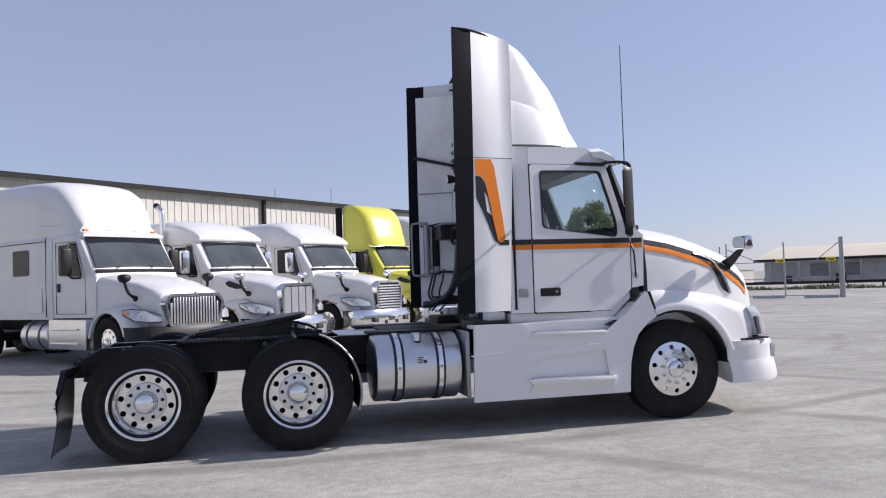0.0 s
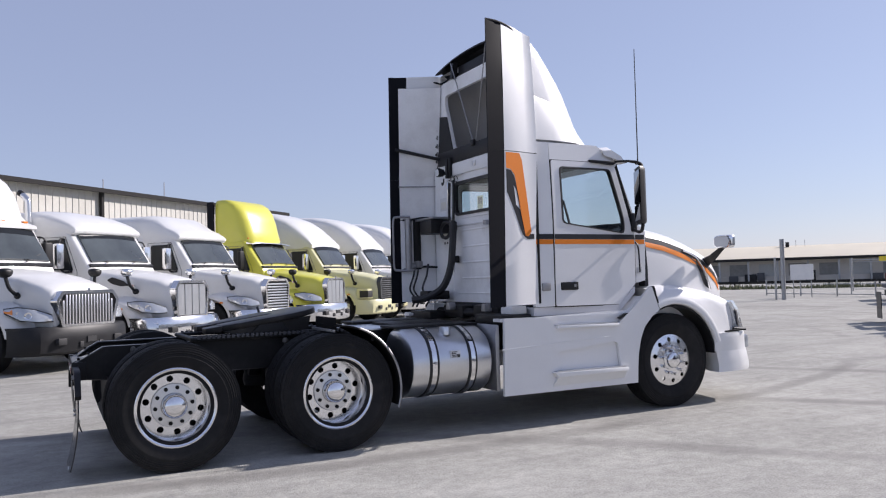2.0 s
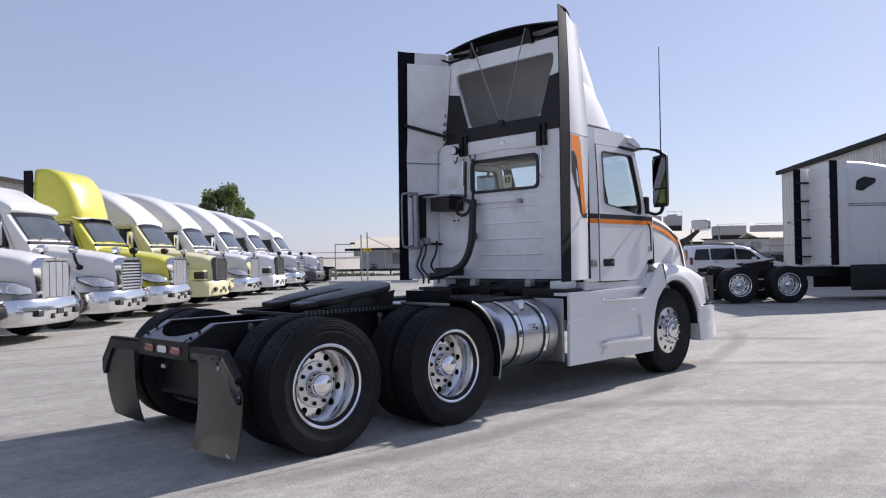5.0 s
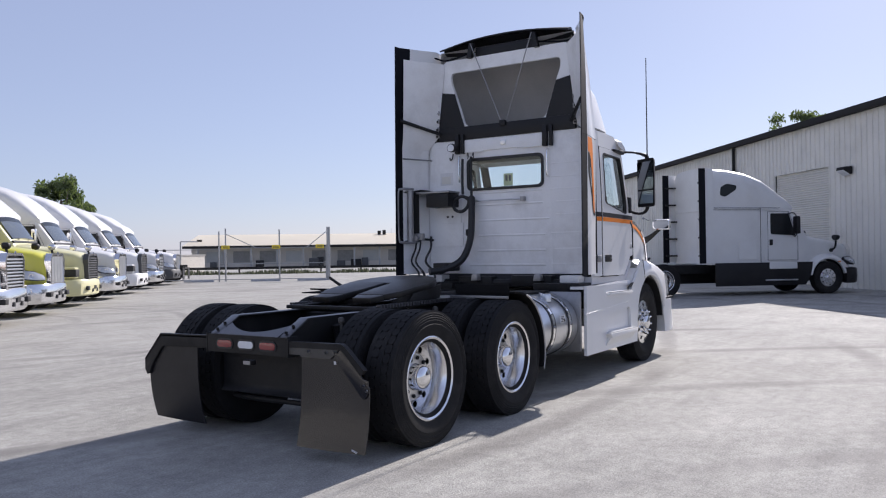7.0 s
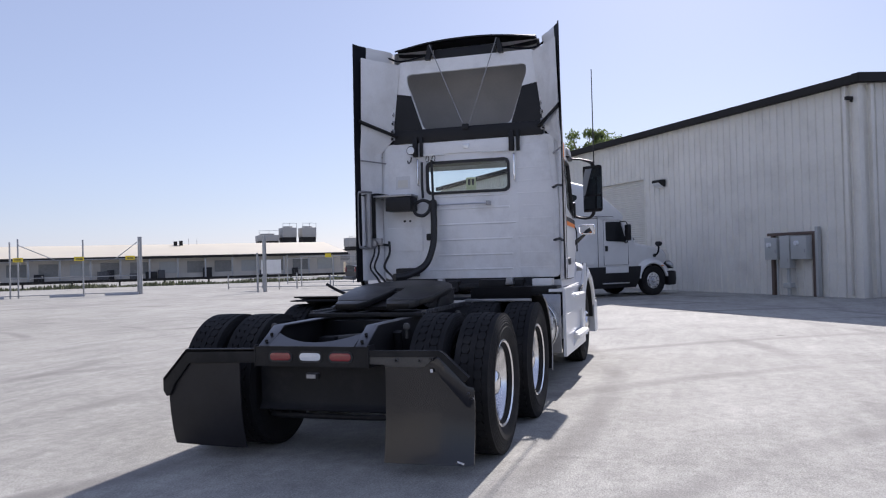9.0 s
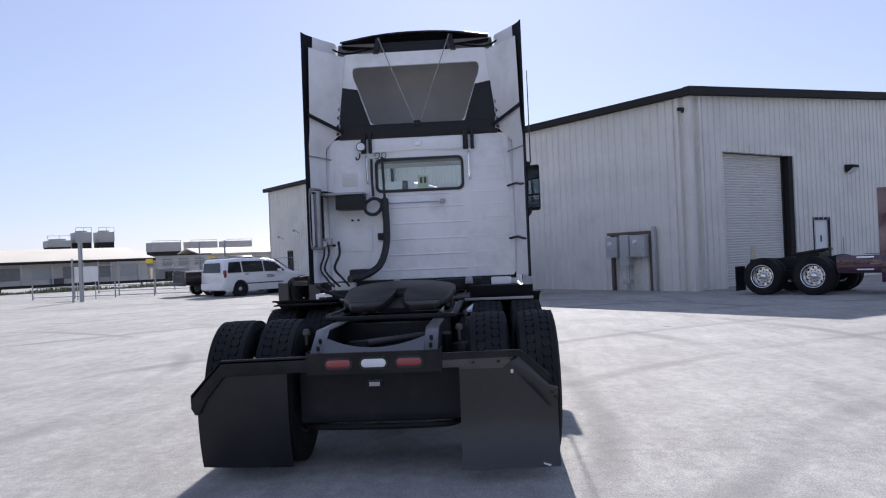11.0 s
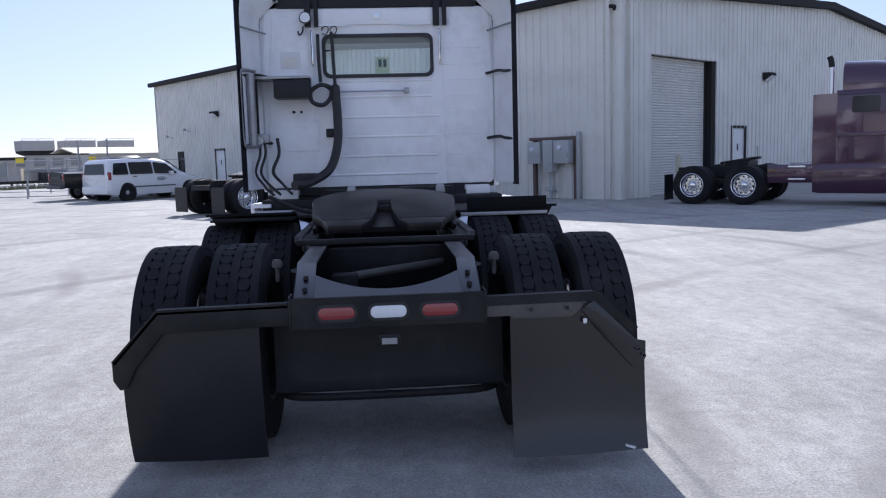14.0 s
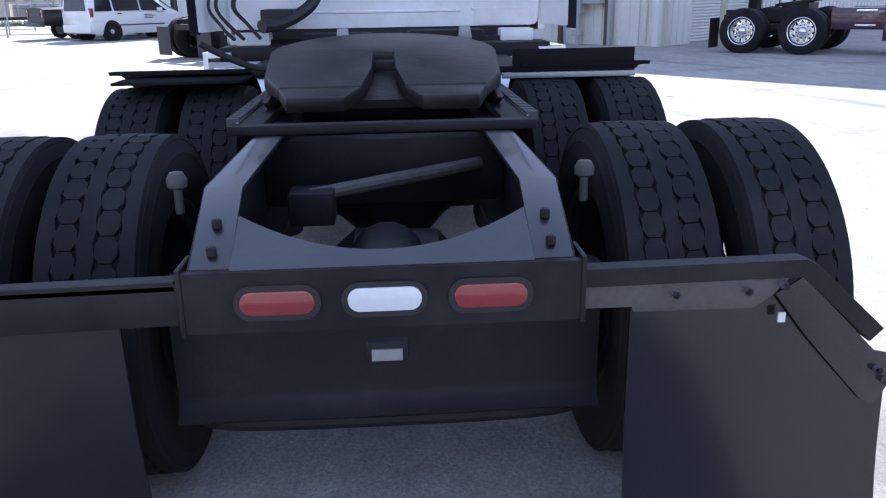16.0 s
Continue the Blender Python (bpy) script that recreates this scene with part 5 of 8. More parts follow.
hs = []
for x in (4.215, 4.35, 4.5, 4.65, 4.8, 4.95, 5.1, 5.2, 5.3, 5.38, 5.45, 5.52, 5.58, 5.62, 5.65, 5.68):
    h = hood_half(x)
    hs.append([(x, -y, z) for y, z in h[::-1]] + [(x, y, z) for y, z in h[1:]])
part("hood", loft(hs, closed=True), WHITE, hero, "white sloping hood", 45)
both("hood_gap", lambda: loft([[(4.185 - k, -hood_y(4.22, z) - 0.010, z), (4.228 - k, -hood_y(4.22, z) - 0.012, z), (4.228 - k, -hood_y(4.22, z) + 0.06, z), (4.185 - k, -hood_y(4.22, z) + 0.06, z)] for z, k in ((1.30, 0), (1.5, 0), (1.7, 0.008), (1.80, 0.018), (1.88, 0.03), (1.94, 0.045))]), HOSE)
part("cowl", prism([(4.05, 1.90), (4.22, 1.94), (4.22, 1.99), (4.06, 1.99)], -0.92, 0.92, bev=0.01), BLACKPL, hero)
part("grille", prism([(5.60, 0.62), (5.71, 0.62), (5.70, 1.30), (5.64, 1.42)], -0.42, 0.42, bev=0.02), BLACKPL, hero, "dark mesh grille")


def fender_reach(th):
    pts = [(15, 0.965), (25, 1.03), (35, 1.07), (45, 0.97), (60, 0.868), (75, 0.812), (90, 0.802), (107, 0.832), (115, 0.85)]
    for (a, va), (c, vc) in zip(pts, pts[1:]):
        if th <= c:
            return va + (vc - va) * max(0, th - a) / (c - a)
    return 0.85


def fender():
    C0, rings = (4.472, 0.498), []
    for i in range(20):
        th = 112 - 97 * i / 19
        a = radians(th)
        ro = fender_reach(th)
        hy = 0.90 - 0.04 * i / 19
        pts = [(0.600, 1.120), (0.603, 1.150), (0.618, 1.166), (0.655, 1.166), (0.672, 1.148), (0.69, 1.138), (0.5 * (0.7 + ro), 1.105), (ro - 0.035, 1.06), (ro - 0.010, 1.025), (ro, 0.985), (ro - 0.008, hy), (0.62, hy)]
        c, s_ = math.cos(a), math.sin(a)
        rings.append([(C0[0] + r * c, -y, C0[1] + r * s_) for r, y in pts])
    return loft(rings)


both("fender", fender, WHITE, "white flared front fender", 50)
both("fender_gap", lambda: prism([(4.155, 1.30), (4.185, 1.30), (4.262, 1.05), (4.245, 1.045)], -1.152, -1.10), HOLE)
both("wheel_liner", lambda: loft([[(4.472 + r * math.cos(radians(th)), y, 0.498 + r * math.sin(radians(th))) for r, y in ((0.578, -1.112), (0.597, -1.112), (0.597, -0.60), (0.578, -0.60))] for th in range(172, 0, -12)]), BLACKPL, "black wheel arch liner")
both("fender_filler", lambda: prism([(5.0, 0.78), (5.50, 0.78), (5.46, 1.05), (5.30, 1.10), (5.05, 0.9)], -0.98, -0.6), WHITE)
hl = both("headlamp", lambda: loft([[(5.315, -1.075, 1.09), (5.355, -1.085, 1.02), (5.415, -1.085, 0.80), (5.365, -1.0, 0.80), (5.295, -1.0, 1.08)], [(5.455, -1.01, 1.10), (5.505, -1.03, 1.0), (5.565, -1.03, 0.79), (5.475, -0.9, 0.79), (5.395, -0.9, 1.10)], [(5.595, -0.84, 1.09), (5.645, -0.85, 1.0), (5.695, -0.84, 0.80), (5.575, -0.7, 0.80), (5.535, -0.7, 1.09)]]), HEADLAMP, "clear swept headlamp", 40)
for o, s in zip(hl, (-1, 1)):
    part("indicator", loft([[(5.465, s * 1.035, 0.97), (5.480, s * 1.04, 0.86), (5.455, s * 1.0, 0.86), (5.445, s * 1.0, 0.97)], [(5.535, s * 1.0, 0.97), (5.550, s * 1.0, 0.86), (5.515, s * 0.97, 0.86), (5.505, s * 0.97, 0.97)]]), AMBER, o, "amber indicator")
    part("lamp_bezel", loft([[(5.395, s * 1.078, 1.0), (5.405, s * 1.09, 0.985), (5.430, s * 1.09, 0.81), (5.415, s * 1.07, 0.81)], [(5.445, s * 1.05, 1.0), (5.455, s * 1.06, 0.985), (5.480, s * 1.06, 0.81), (5.455, s * 1.04, 0.81)]]), INTERIOR, o)
both("hood_vent", lambda: loft([[(x, -(hood_y(x, z) + 0.008), z) for x, z in ring] for ring in [[(4.855, 1.638), (4.85, 1.665)], [(4.95, 1.60), (4.98, 1.622)], [(5.05, 1.545), (5.09, 1.567)], [(5.12, 1.44), (5.19, 1.45)], [(5.17, 1.33), (5.25, 1.33)], [(5.21, 1.275), (5.285, 1.235)]]], closed=False), BLACKPL, "dark mesh hood side vent", 60)
both("vent_trim", lambda: pipe([(x, -(hood_y(x, z) + 0.008), z) for x, z in ((4.84, 1.678), (4.98, 1.638), (5.10, 1.582), (5.205, 1.46), (5.265, 1.34), (5.305, 1.23))], 0.012), CHROME)


def bumper():
    plan = lambda k: [(5.00 + k, -1.135), (5.06 + k, -1.155), (5.30 + k, -1.145), (5.48 + k, -1.09), (5.63 + k, -0.96), (5.72 + k, -0.6), (5.75 + k, 0), (5.72 + k, 0.6), (5.63 + k, 0.96), (5.48 + k, 1.09), (5.30 + k, 1.145), (5.06 + k, 1.155), (5.00 + k, 1.135), (5.10, 1.0), (5.3, 0.5), (5.3, -0.5), (5.10, -1.0)]
    rings = []
    for z, k in ((0.325, 0.075), (0.345, 0.09), (0.42, 0.085), (0.55, 0.055), (0.56, 0.04), (0.70, 0.035), (0.735, 0.035), (0.752, 0.01)):
        rings.append([(x, y, z) for x, y in plan(k)])
    return loft(rings)


bp_ = part("bumper", bumper(), WHITE, hero, "white wraparound front bumper", 40)
for s in (-1, 1):
    part("fog_lamp", box(5.56, 5.678, s * 0.92 - 0.08, s * 0.92 + 0.08, 0.55, 0.70, 0.02), HEADLAMP, bp_, "fog lamp")
both("bumper_gap", lambda: prism([(5.02, 0.752), (5.52, 0.765), (5.52, 0.78), (5.02, 0.770)], -1.12, -0.6), HOLE)


# stripes: thin vinyl laid on the panels
def strip_on(fn, pts, name, material, lift=0.004, label=""):
    """pts: (x, z low, z high); fn gives the half width there."""
    def make():
        rings = []
        for x, z0, z1 in pts:
            rings.append([(x, -(fn(x, z0 + (z1 - z0) * k / 3) + lift), z0 + (z1 - z0) * k / 3) for k in range(4)] + [(x, -(fn(x, z0 + (z1 - z0) * k / 3) + lift - 0.002), z0 + (z1 - z0) * k / 3) for k in (3, 2, 1, 0)])
        return loft(rings)
    return both(name, make, material, label)


for nm, mt, a, c, lb in (("charcoal_stripe", CHARCOAL, 1.803, 1.853, "charcoal vinyl stripe"), ("orange_stripe", ORANGE, 1.753, 1.800, "orange vinyl stripe")):
    strip_on(lambda x, z: sidey(x, z), [(2.79, a, c), (2.9, a, c), (3.003, a, c)], nm, mt, label=lb)
    strip_on(lambda x, z: sidey(x, z) + 0.010, [(3.018 + 1.04 * i / 10, a - 0.003 * i / 10, c - 0.003 * i / 10) for i in range(11)], nm, mt, label=lb)
    strip_on(lambda x, z: sidey(x, z), [(4.078, a - 0.003, c - 0.003), (4.13, a - 0.003, c - 0.003), (4.185, a - 0.003, c - 0.003)], nm, mt, label=lb)
    edge_x, edge_z = (4.23, 4.52, 4.80, 5.08, 5.19, 5.30, 5.45, 5.58), (1.835, 1.788, 1.712, 1.628, 1.575, 1.515, 1.42, 1.31)
    top = lambda x: float(np.interp(x, edge_x, edge_z)) - (0 if mt is CHARCOAL else 0.058)
    strip_on(hood_y, [(4.23 + 1.33 * i / 24, top(4.23 + 1.33 * i / 24) - 0.056, top(4.23 + 1.33 * i / 24)) for i in range(25)], nm, mt, 0.007, lb)


def ext_decal(poly, material, lift, label):
    def make():
        b = prism(dense(poly, 0.12), 0.0, 0.002)
        for v in b.verts:
            v.co.y = -(exty(v.co.x, v.co.z) + lift + (0.002 if v.co.y < 0.001 else 0))
        return b
    return both("extender_decal", make, material, label)


ext_decal([(2.45, 2.685), (2.605, 2.685), (2.64, 2.60), (2.72, 1.99), (2.735, 1.87), (2.70, 1.83), (2.66, 1.83), (2.60, 2.10), (2.545, 2.44), (2.50, 2.50), (2.45, 2.51)], ORANGE, 0.007, "orange vinyl flash")
ext_decal([(2.45, 2.50), (2.50, 2.49), (2.54, 2.43), (2.63, 2.0), (2.68, 1.86), (2.74, 1.853), (2.772, 1.853), (2.772, 1.803), (2.68, 1.803), (2.62, 1.85), (2.56, 2.0), (2.45, 2.27)], CHARCOAL, 0.006, "charcoal vinyl flash")

# door hardware
for s in (-1, 1):
    y = s * (sidey(3.2, 1.35) + 0.012)
    o = part("door_handle", box(3.075, 3.285, y - 0.012, y + 0.012, 1.290, 1.372, 0.012), BLACKPL, hero, "black recessed door handle")
    part("keyhole", box(3.23, 3.255, y + s * 0.012 - 0.003, y + s * 0.012 + 0.003, 1.32, 1.345), STEEL, o)
    y = s * (sidey(2.9, 1.35) + 0.004)
    part("side_latch", box(2.855, 2.955, y - 0.014, y + 0.014, 1.290, 1.370, 0.014), STEEL, hero, "steel side locker latch")
    y = s * (sidey(4.12, 1.5) + 0.004)
    part("cowl_vent", box(4.085, 4.14, y - 0.008, y + 0.008, 1.44, 1.505, 0.004), GREYPAINT, hero)
    part("door_pull", pipe([(4.075, s * (sidey(4.07, 1.6) + 0.004), 1.78), (4.09, s * (sidey(4.07, 1.6) + 0.03), 1.7), (4.10, s * (sidey(4.07, 1.6) + 0.03), 1.45)], 0.008), BLACKPL, hero)

# windscreen, visor, interior
part("windscreen", loft([[(4.13, -0.90, 1.95), (4.20, -0.45, 1.97), (4.23, 0, 1.98), (4.20, 0.45, 1.97), (4.13, 0.90, 1.95)], [(3.89, -0.86, 2.66), (3.955, -0.43, 2.69), (3.98, 0, 2.70), (3.955, 0.43, 2.69), (3.89, 0.86, 2.66)]], closed=False), CABGLASS, hero, "clear raked windscreen", 60)
rings = []
for y, k in ((-1.03, 0.06), (-0.97, 0.02), (-0.7, 0), (0, -0.02), (0.7, 0), (0.97, 0.02), (1.03, 0.06)):
    rings.append([(3.68, y, 2.845 - k), (3.80, y, 2.855 - k), (3.92, y, 2.80 - k), (4.03 - k, y, 2.685 - k * 0.3), (4.02 - k, y, 2.665 - k * 0.3), (3.90, y, 2.74 - k), (3.70, y, 2.80 - k)])
part("sun_visor", loft(rings), WHITE, hero, "white external sun visor", 50)
part("visor_edge", loft([[(4.03, y, 2.684), (4.036, y, 2.672), (4.02, y, 2.660), (4.00, y, 2.67)] for y in (-1.0, -0.5, 0, 0.5, 1.0)]), BLACKPL, hero)
for s in (-1, 1):
    seat = part("seat_cushion", box(3.08, 3.58, s * 0.52 - 0.25, s * 0.52 + 0.25, 1.62, 1.76, 0.05), INTERIOR, hero, "dark cab seat")
    part("backrest", prism([(3.06, 1.72), (3.20, 1.72), (3.13, 1.95), (3.02, 1.95)], s * 0.52 - 0.24, s * 0.52 + 0.24, bev=0.04), INTERIOR, seat)
    part("pedestal", box(3.14, 3.50, s * 0.52 - 0.18, s * 0.52 + 0.18, 1.16, 1.62), INTERIOR, seat)
part("dashboard", prism([(3.78, 1.30), (4.12, 1.30), (4.12, 1.93), (3.86, 1.98), (3.76, 1.86)], -0.92, 0.92, bev=0.03), INTERIOR, hero, "dark dashboard")
sw = part("steering_wheel", pipe([(0.22 * math.cos(a), 0.22 * math.sin(a), 0) for a in [2 * math.pi * i / 16 for i in range(17)]], 0.016), INTERIOR, hero, "dark steering wheel")
sw.matrix_basis = pose(3.66, 0.52, 1.96, 0, -35, 0)
part("steering_column", rod((3.66, 0.52, 1.96), (3.84, 0.52, 1.70), 0.04), INTERIOR, hero)
both("cab_lining", lambda: prism([(2.82, 1.17), (3.0, 1.17), (3.0, 2.64), (2.82, 2.64)], -0.955, -0.945), CREAMIN)
both("door_lining", lambda: bend_side(prism([(3.04, 1.16), (3.83, 1.16), (4.03, 1.36), (4.03, 1.82), (3.10, 1.90)], -0.962, -0.95)), INTERIOR)

# main mirrors with arms and the aerial
def turned_glass(s, turn, half, z0, z1):
    """Glass in the plane of the housing, which is turned in towards the driver."""
    return loft([[(x - turn * half * k, s * (1.30 + half * k), z) for x, z in ((3.898, z0), (3.898, z1), (3.914, z1), (3.914, z0))] for k in (-1, 1)])


for s, turn in ((-1, 0.74), (1, 0.46)):
    m = part("mirror", loft([[(3.93 + dx * f - turn * dy * f, s * (1.30 + dy * f), z) for dx, dy in ((-0.02, -0.102), (-0.02, 0.102), (0.03, 0.096), (0.075, 0.05), (0.075, -0.05), (0.03, -0.096))] for z, f in ((1.945, 0.86), (1.965, 0.97), (2.0, 1), (2.25, 1), (2.50, 1), (2.535, 0.97), (2.555, 0.86))]), BLACKPL, hero, "tall black door mirror", 35)
    part("mirror_glass", turned_glass(s, turn, 0.092, 2.155, 2.515), MIRROR, m, "flat mirror glass")
    part("convex_glass", turned_glass(s, turn, 0.09, 1.98, 2.135), MIRROR, m, "convex mirror glass")
    part("mirror_arm", pipe([(3.80, s * 0.98, 2.665), (3.87, s * 1.10, 2.655), (3.93, s * 1.24, 2.64), (3.96, s * 1.31, 2.59), (3.96, s * 1.31, 2.53)], 0.018), BLACKPL, m)
    part("mirror_arm", pipe([(4.06, s * 1.0, 1.93), (4.04, s * 1.10, 1.88), (3.99, s * 1.26, 1.87), (3.96, s * 1.31, 1.92), (3.96, s * 1.31, 1.97)], 0.016), BLACKPL, m)
    part("arm_base", box(4.02, 4.09, s * 1.02 - 0.03, s * 1.02 + 0.03, 1.88, 2.08, 0.02), BLACKPL, m)
    part("window_deflector", prism([(3.52, 2.63), (3.80, 2.615), (3.84, 2.64), (3.80, 2.66), (3.50, 2.665)], s * 1.03 - 0.03, s * 1.03 + 0.03, bev=0.008), BLACKPL, hero)
part("aerial", rod((3.90, -1.33, 2.60), (3.905, -1.33, 3.835), 0.0055, 6, 0.0035), HOSE, hero, "thin whip aerial")
part("aerial_base", rod((3.93, -1.29, 2.60), (3.90, -1.33, 2.60), 0.012), BLACKPL, hero)
for s in (-1, 1):
    hm = part("hood_mirror_arm", loft([[(5.22, s * 0.83, 1.56), (5.32, s * 0.82, 1.48), (5.32, s * 0.80, 1.48), (5.22, s * 0.80, 1.57)], [(5.27, s * 0.93, 1.63), (5.34, s * 0.92, 1.57), (5.34, s * 0.90, 1.56), (5.27, s * 0.90, 1.62)], [(5.31, s * 1.01, 1.72), (5.36, s * 1.02, 1.70), (5.36, s * 0.98, 1.69), (5.31, s * 0.98, 1.70)]]), BLACKPL, hero, "black hood mirror arm", 50)
    part("hood_mirror", prism([(p[0] + s * 1.05, p[1] + 1.77) for p in rrect(0.22, 0.145, 0.045)], 5.29, 5.38, "x", 0.02), CHROME, hm, "chrome hood mirror head")
    part("mirror_back", prism([(p[0] + s * 1.05, p[1] + 1.77) for p in rrect(0.19, 0.115, 0.035)], 5.284, 5.292, "x"), MIRROR, hm)

# the body panels above are drawn on the maker's outline; this brings them to the lorry's own size
TRUE_X = ([-1.47, -1.20, -0.90, -0.66, 1.85, 2.10, 2.24, 2.405, 2.765, 3.02, 3.84, 4.06, 4.20, 4.472, 5.10, 5.80], [-1.385, -1.12, -0.88, -0.66, 1.85, 2.07, 2.19, 2.335, 2.71, 2.965, 3.80, 4.02, 4.185, 4.446, 5.07, 5.80])
TRUE_Y = ([0.0, 0.54, 0.765, 0.93, 1.0, 1.08, 1.15, 1.235, 1.40], [0.0, 0.512, 0.728, 0.92, 1.02, 1.105, 1.168, 1.197, 1.44])
TRUE_Z = ([0.0, 2.155, 2.635, 2.72, 2.835, 3.03, 3.45, 3.735, 3.965], [0.0, 2.155, 2.60, 2.66, 2.78, 2.95, 3.38, 3.62, 3.906])
plain = Matrix.Identity(4)
for o in hero.children_recursive:
    if o.data is None or o.data.users > 1 or o.matrix_basis != plain or o.parent.data is None and o.parent is not hero:
        continue
    co = np.empty(len(o.data.vertices) * 3)
    o.data.vertices.foreach_get("co", co)
    co = co.reshape(-1, 3)
    side = np.sign(co[:, 1])
    co[:, 0] = np.interp(co[:, 0], *TRUE_X)
    co[:, 1] = side * np.interp(np.abs(co[:, 1]), *TRUE_Y)
    co[:, 2] = np.where(co[:, 2] > 3.965, co[:, 2] - 0.059, np.interp(co[:, 2], *TRUE_Z))
    o.data.vertices.foreach_set("co", co.ravel())

# pale sticker inside the rear window
sticker = part("window_sticker", box(2.731, 2.734, -0.095, 0.025, 2.20, 2.345), STICKER, hero, "pale yellow green sticker")
for k in range(2):
    part("sticker_mark", box(2.7285, 2.7305, -0.075 + 0.045 * k, -0.045 + 0.045 * k, 2.255, 2.325), INK, sticker)
# mud flaps on bent hangers
FLAPGLOSS = mat("glossy_black_mud_flap", (0.010, 0.010, 0.013), 0.20, vary=0.2, scale=3, bump=0.04, bump_scale=12, spec=0.45, coat=0.2, dirt=(0.024, 0.024, 0.029), dirt_amount=0.3, dirt_scale=2)
FLAPM = mat("worn_black_mud_flap", (0.011, 0.011, 0.014), 0.4, vary=0.2, scale=3, bump=0.08, bump_scale=25, spec=0.35, dirt=(0.032, 0.031, 0.034), dirt_amount=0.35, dirt_scale=2)


def flap_sheet(s, y_in, y_top, y_out, z_out, z_bot, bow, top=0.715):
    """A hanging sheet with a cut upper corner; bow: how far its foot swings back."""
    b = bmesh.new()
    rows = []
    for i in range(13):
        z = top - (top - z_bot) * i / 12
        f = i / 12
        yo = y_out if z < z_out else y_top + (y_out - y_top) * (top - z) / (top - z_out)
        rows.append([b.verts.new((-1.352 + bow * f ** 3 - 0.014 * math.sin(k / 8 * math.pi) * f, s * (y_in + (yo - y_in) * k / 8), z + 0.010 * (k / 8 - 0.5) * f)) for k in range(9)])
    for a, c in zip(rows, rows[1:]):
        for k in range(8):
            b.faces.new((a[k], a[k + 1], c[k + 1], c[k]))
    ex = bmesh.ops.extrude_face_region(b, geom=b.faces[:])
    for v in [g for g in ex["geom"] if isinstance(g, bmesh.types.BMVert)]:
        v.co.x += 0.009
    bmesh.ops.recalc_face_normals(b, faces=b.faces)
    return b


def bent_bar(pts, r, flat=1.0):
    """A bent square tube in the plane across the lorry; pts: (y, z)."""
    rings = []
    for i, (y, z) in enumerate(pts):
        a, c = Vector(pts[max(0, i - 1)]), Vector(pts[min(len(pts) - 1, i + 1)])
        d = (c - a).normalized()
        nrm = Vector((-d.y, d.x)) * r
        rings.append([(-1.372, y + nrm.x, z + nrm.y), (-1.366, y + nrm.x * 1.12, z + nrm.y * 1.12), (-1.334, y + nrm.x * 1.12, z + nrm.y * 1.12), (-1.328, y + nrm.x, z + nrm.y), (-1.328, y - nrm.x, z - nrm.y), (-1.372, y - nrm.x, z - nrm.y)])
    return loft(rings)


# the one on the kerb side: broad folded hanger, dull flap
hang = part("mud_flap_hanger", prism([(0.425, 0.712), (0.955, 0.700), (1.085, 0.545), (1.120, 0.468), (1.150, 0.462), (1.176, 0.505), (1.176, 0.585), (0.980, 0.798), (0.425, 0.806)], -1.372, -1.330, "x", 0.006), FRAMEBLK, hero, "broad bent black mud flap hanger")
part("hanger_lip", bent_bar([(0.43, 0.800), (0.975, 0.792), (1.170, 0.580)], 0.010), FRAMEBLK, hang)
part("mud_flap", flap_sheet(1, 0.558, 0.965, 1.142, 0.475, 0.105, 0.075), FLAPM, hang, "black rubber mud flap")
# the other: slim bent tube, dusty clamp plate, glossy flap with a torn corner
hang = part("mud_flap_hanger", bent_bar([(-0.425, 0.783), (-0.70, 0.786), (-0.905, 0.788), (-0.925, 0.776), (-1.0, 0.706), (-1.088, 0.625)], 0.020), FRAMEBLK, hero, "slim bent black mud flap hanger")
part("mud_flap", flap_sheet(-1, 0.532, 0.93, 1.135, 0.52, 0.090, -0.060, 0.74), FLAPGLOSS, hang, "glossy curled black mud flap")
part("clamp_bar", prism([(-0.425, 0.712), (-0.530, 0.712), (-0.535, 0.700), (-0.80, 0.698), (-0.845, 0.730), (-0.875, 0.765), (-0.425, 0.765)], -1.366, -1.358, "x", 0.002), CLAMP, hang, "dusty dull clamp plate")
part("clamp_fold", prism([(-0.845, 0.730), (-0.905, 0.768), (-0.925, 0.750), (-1.09, 0.585), (-1.136, 0.575), (-1.136, 0.50), (-1.105, 0.448), (-1.075, 0.462), (-0.93, 0.622)], -1.369, -1.364, "x", 0.001), FLAPGLOSS, hang, "folded black end plate")
part("flap_tag", prism([(-1.075, 0.108), (-1.03, 0.122), (-1.03, 0.113), (-1.07, 0.099)], -1.423, -1.414, "x"), LABEL, hang, "small pale mark")
part("flap_patch", box(-1.380, -1.375, -0.868, -0.852, 0.668, 0.690), LABEL, hang, "small pale scuff")
for y, z in ((-0.62, 0.742), (-0.78, 0.742), (-0.86, 0.752), (-1.10, 0.54), (-1.125, 0.51)):
    part("bolt", lathe([(0.009, -1.384), (0.009, -1.364)], 8, "x", centre=(0, y, z)), STEEL, hang)

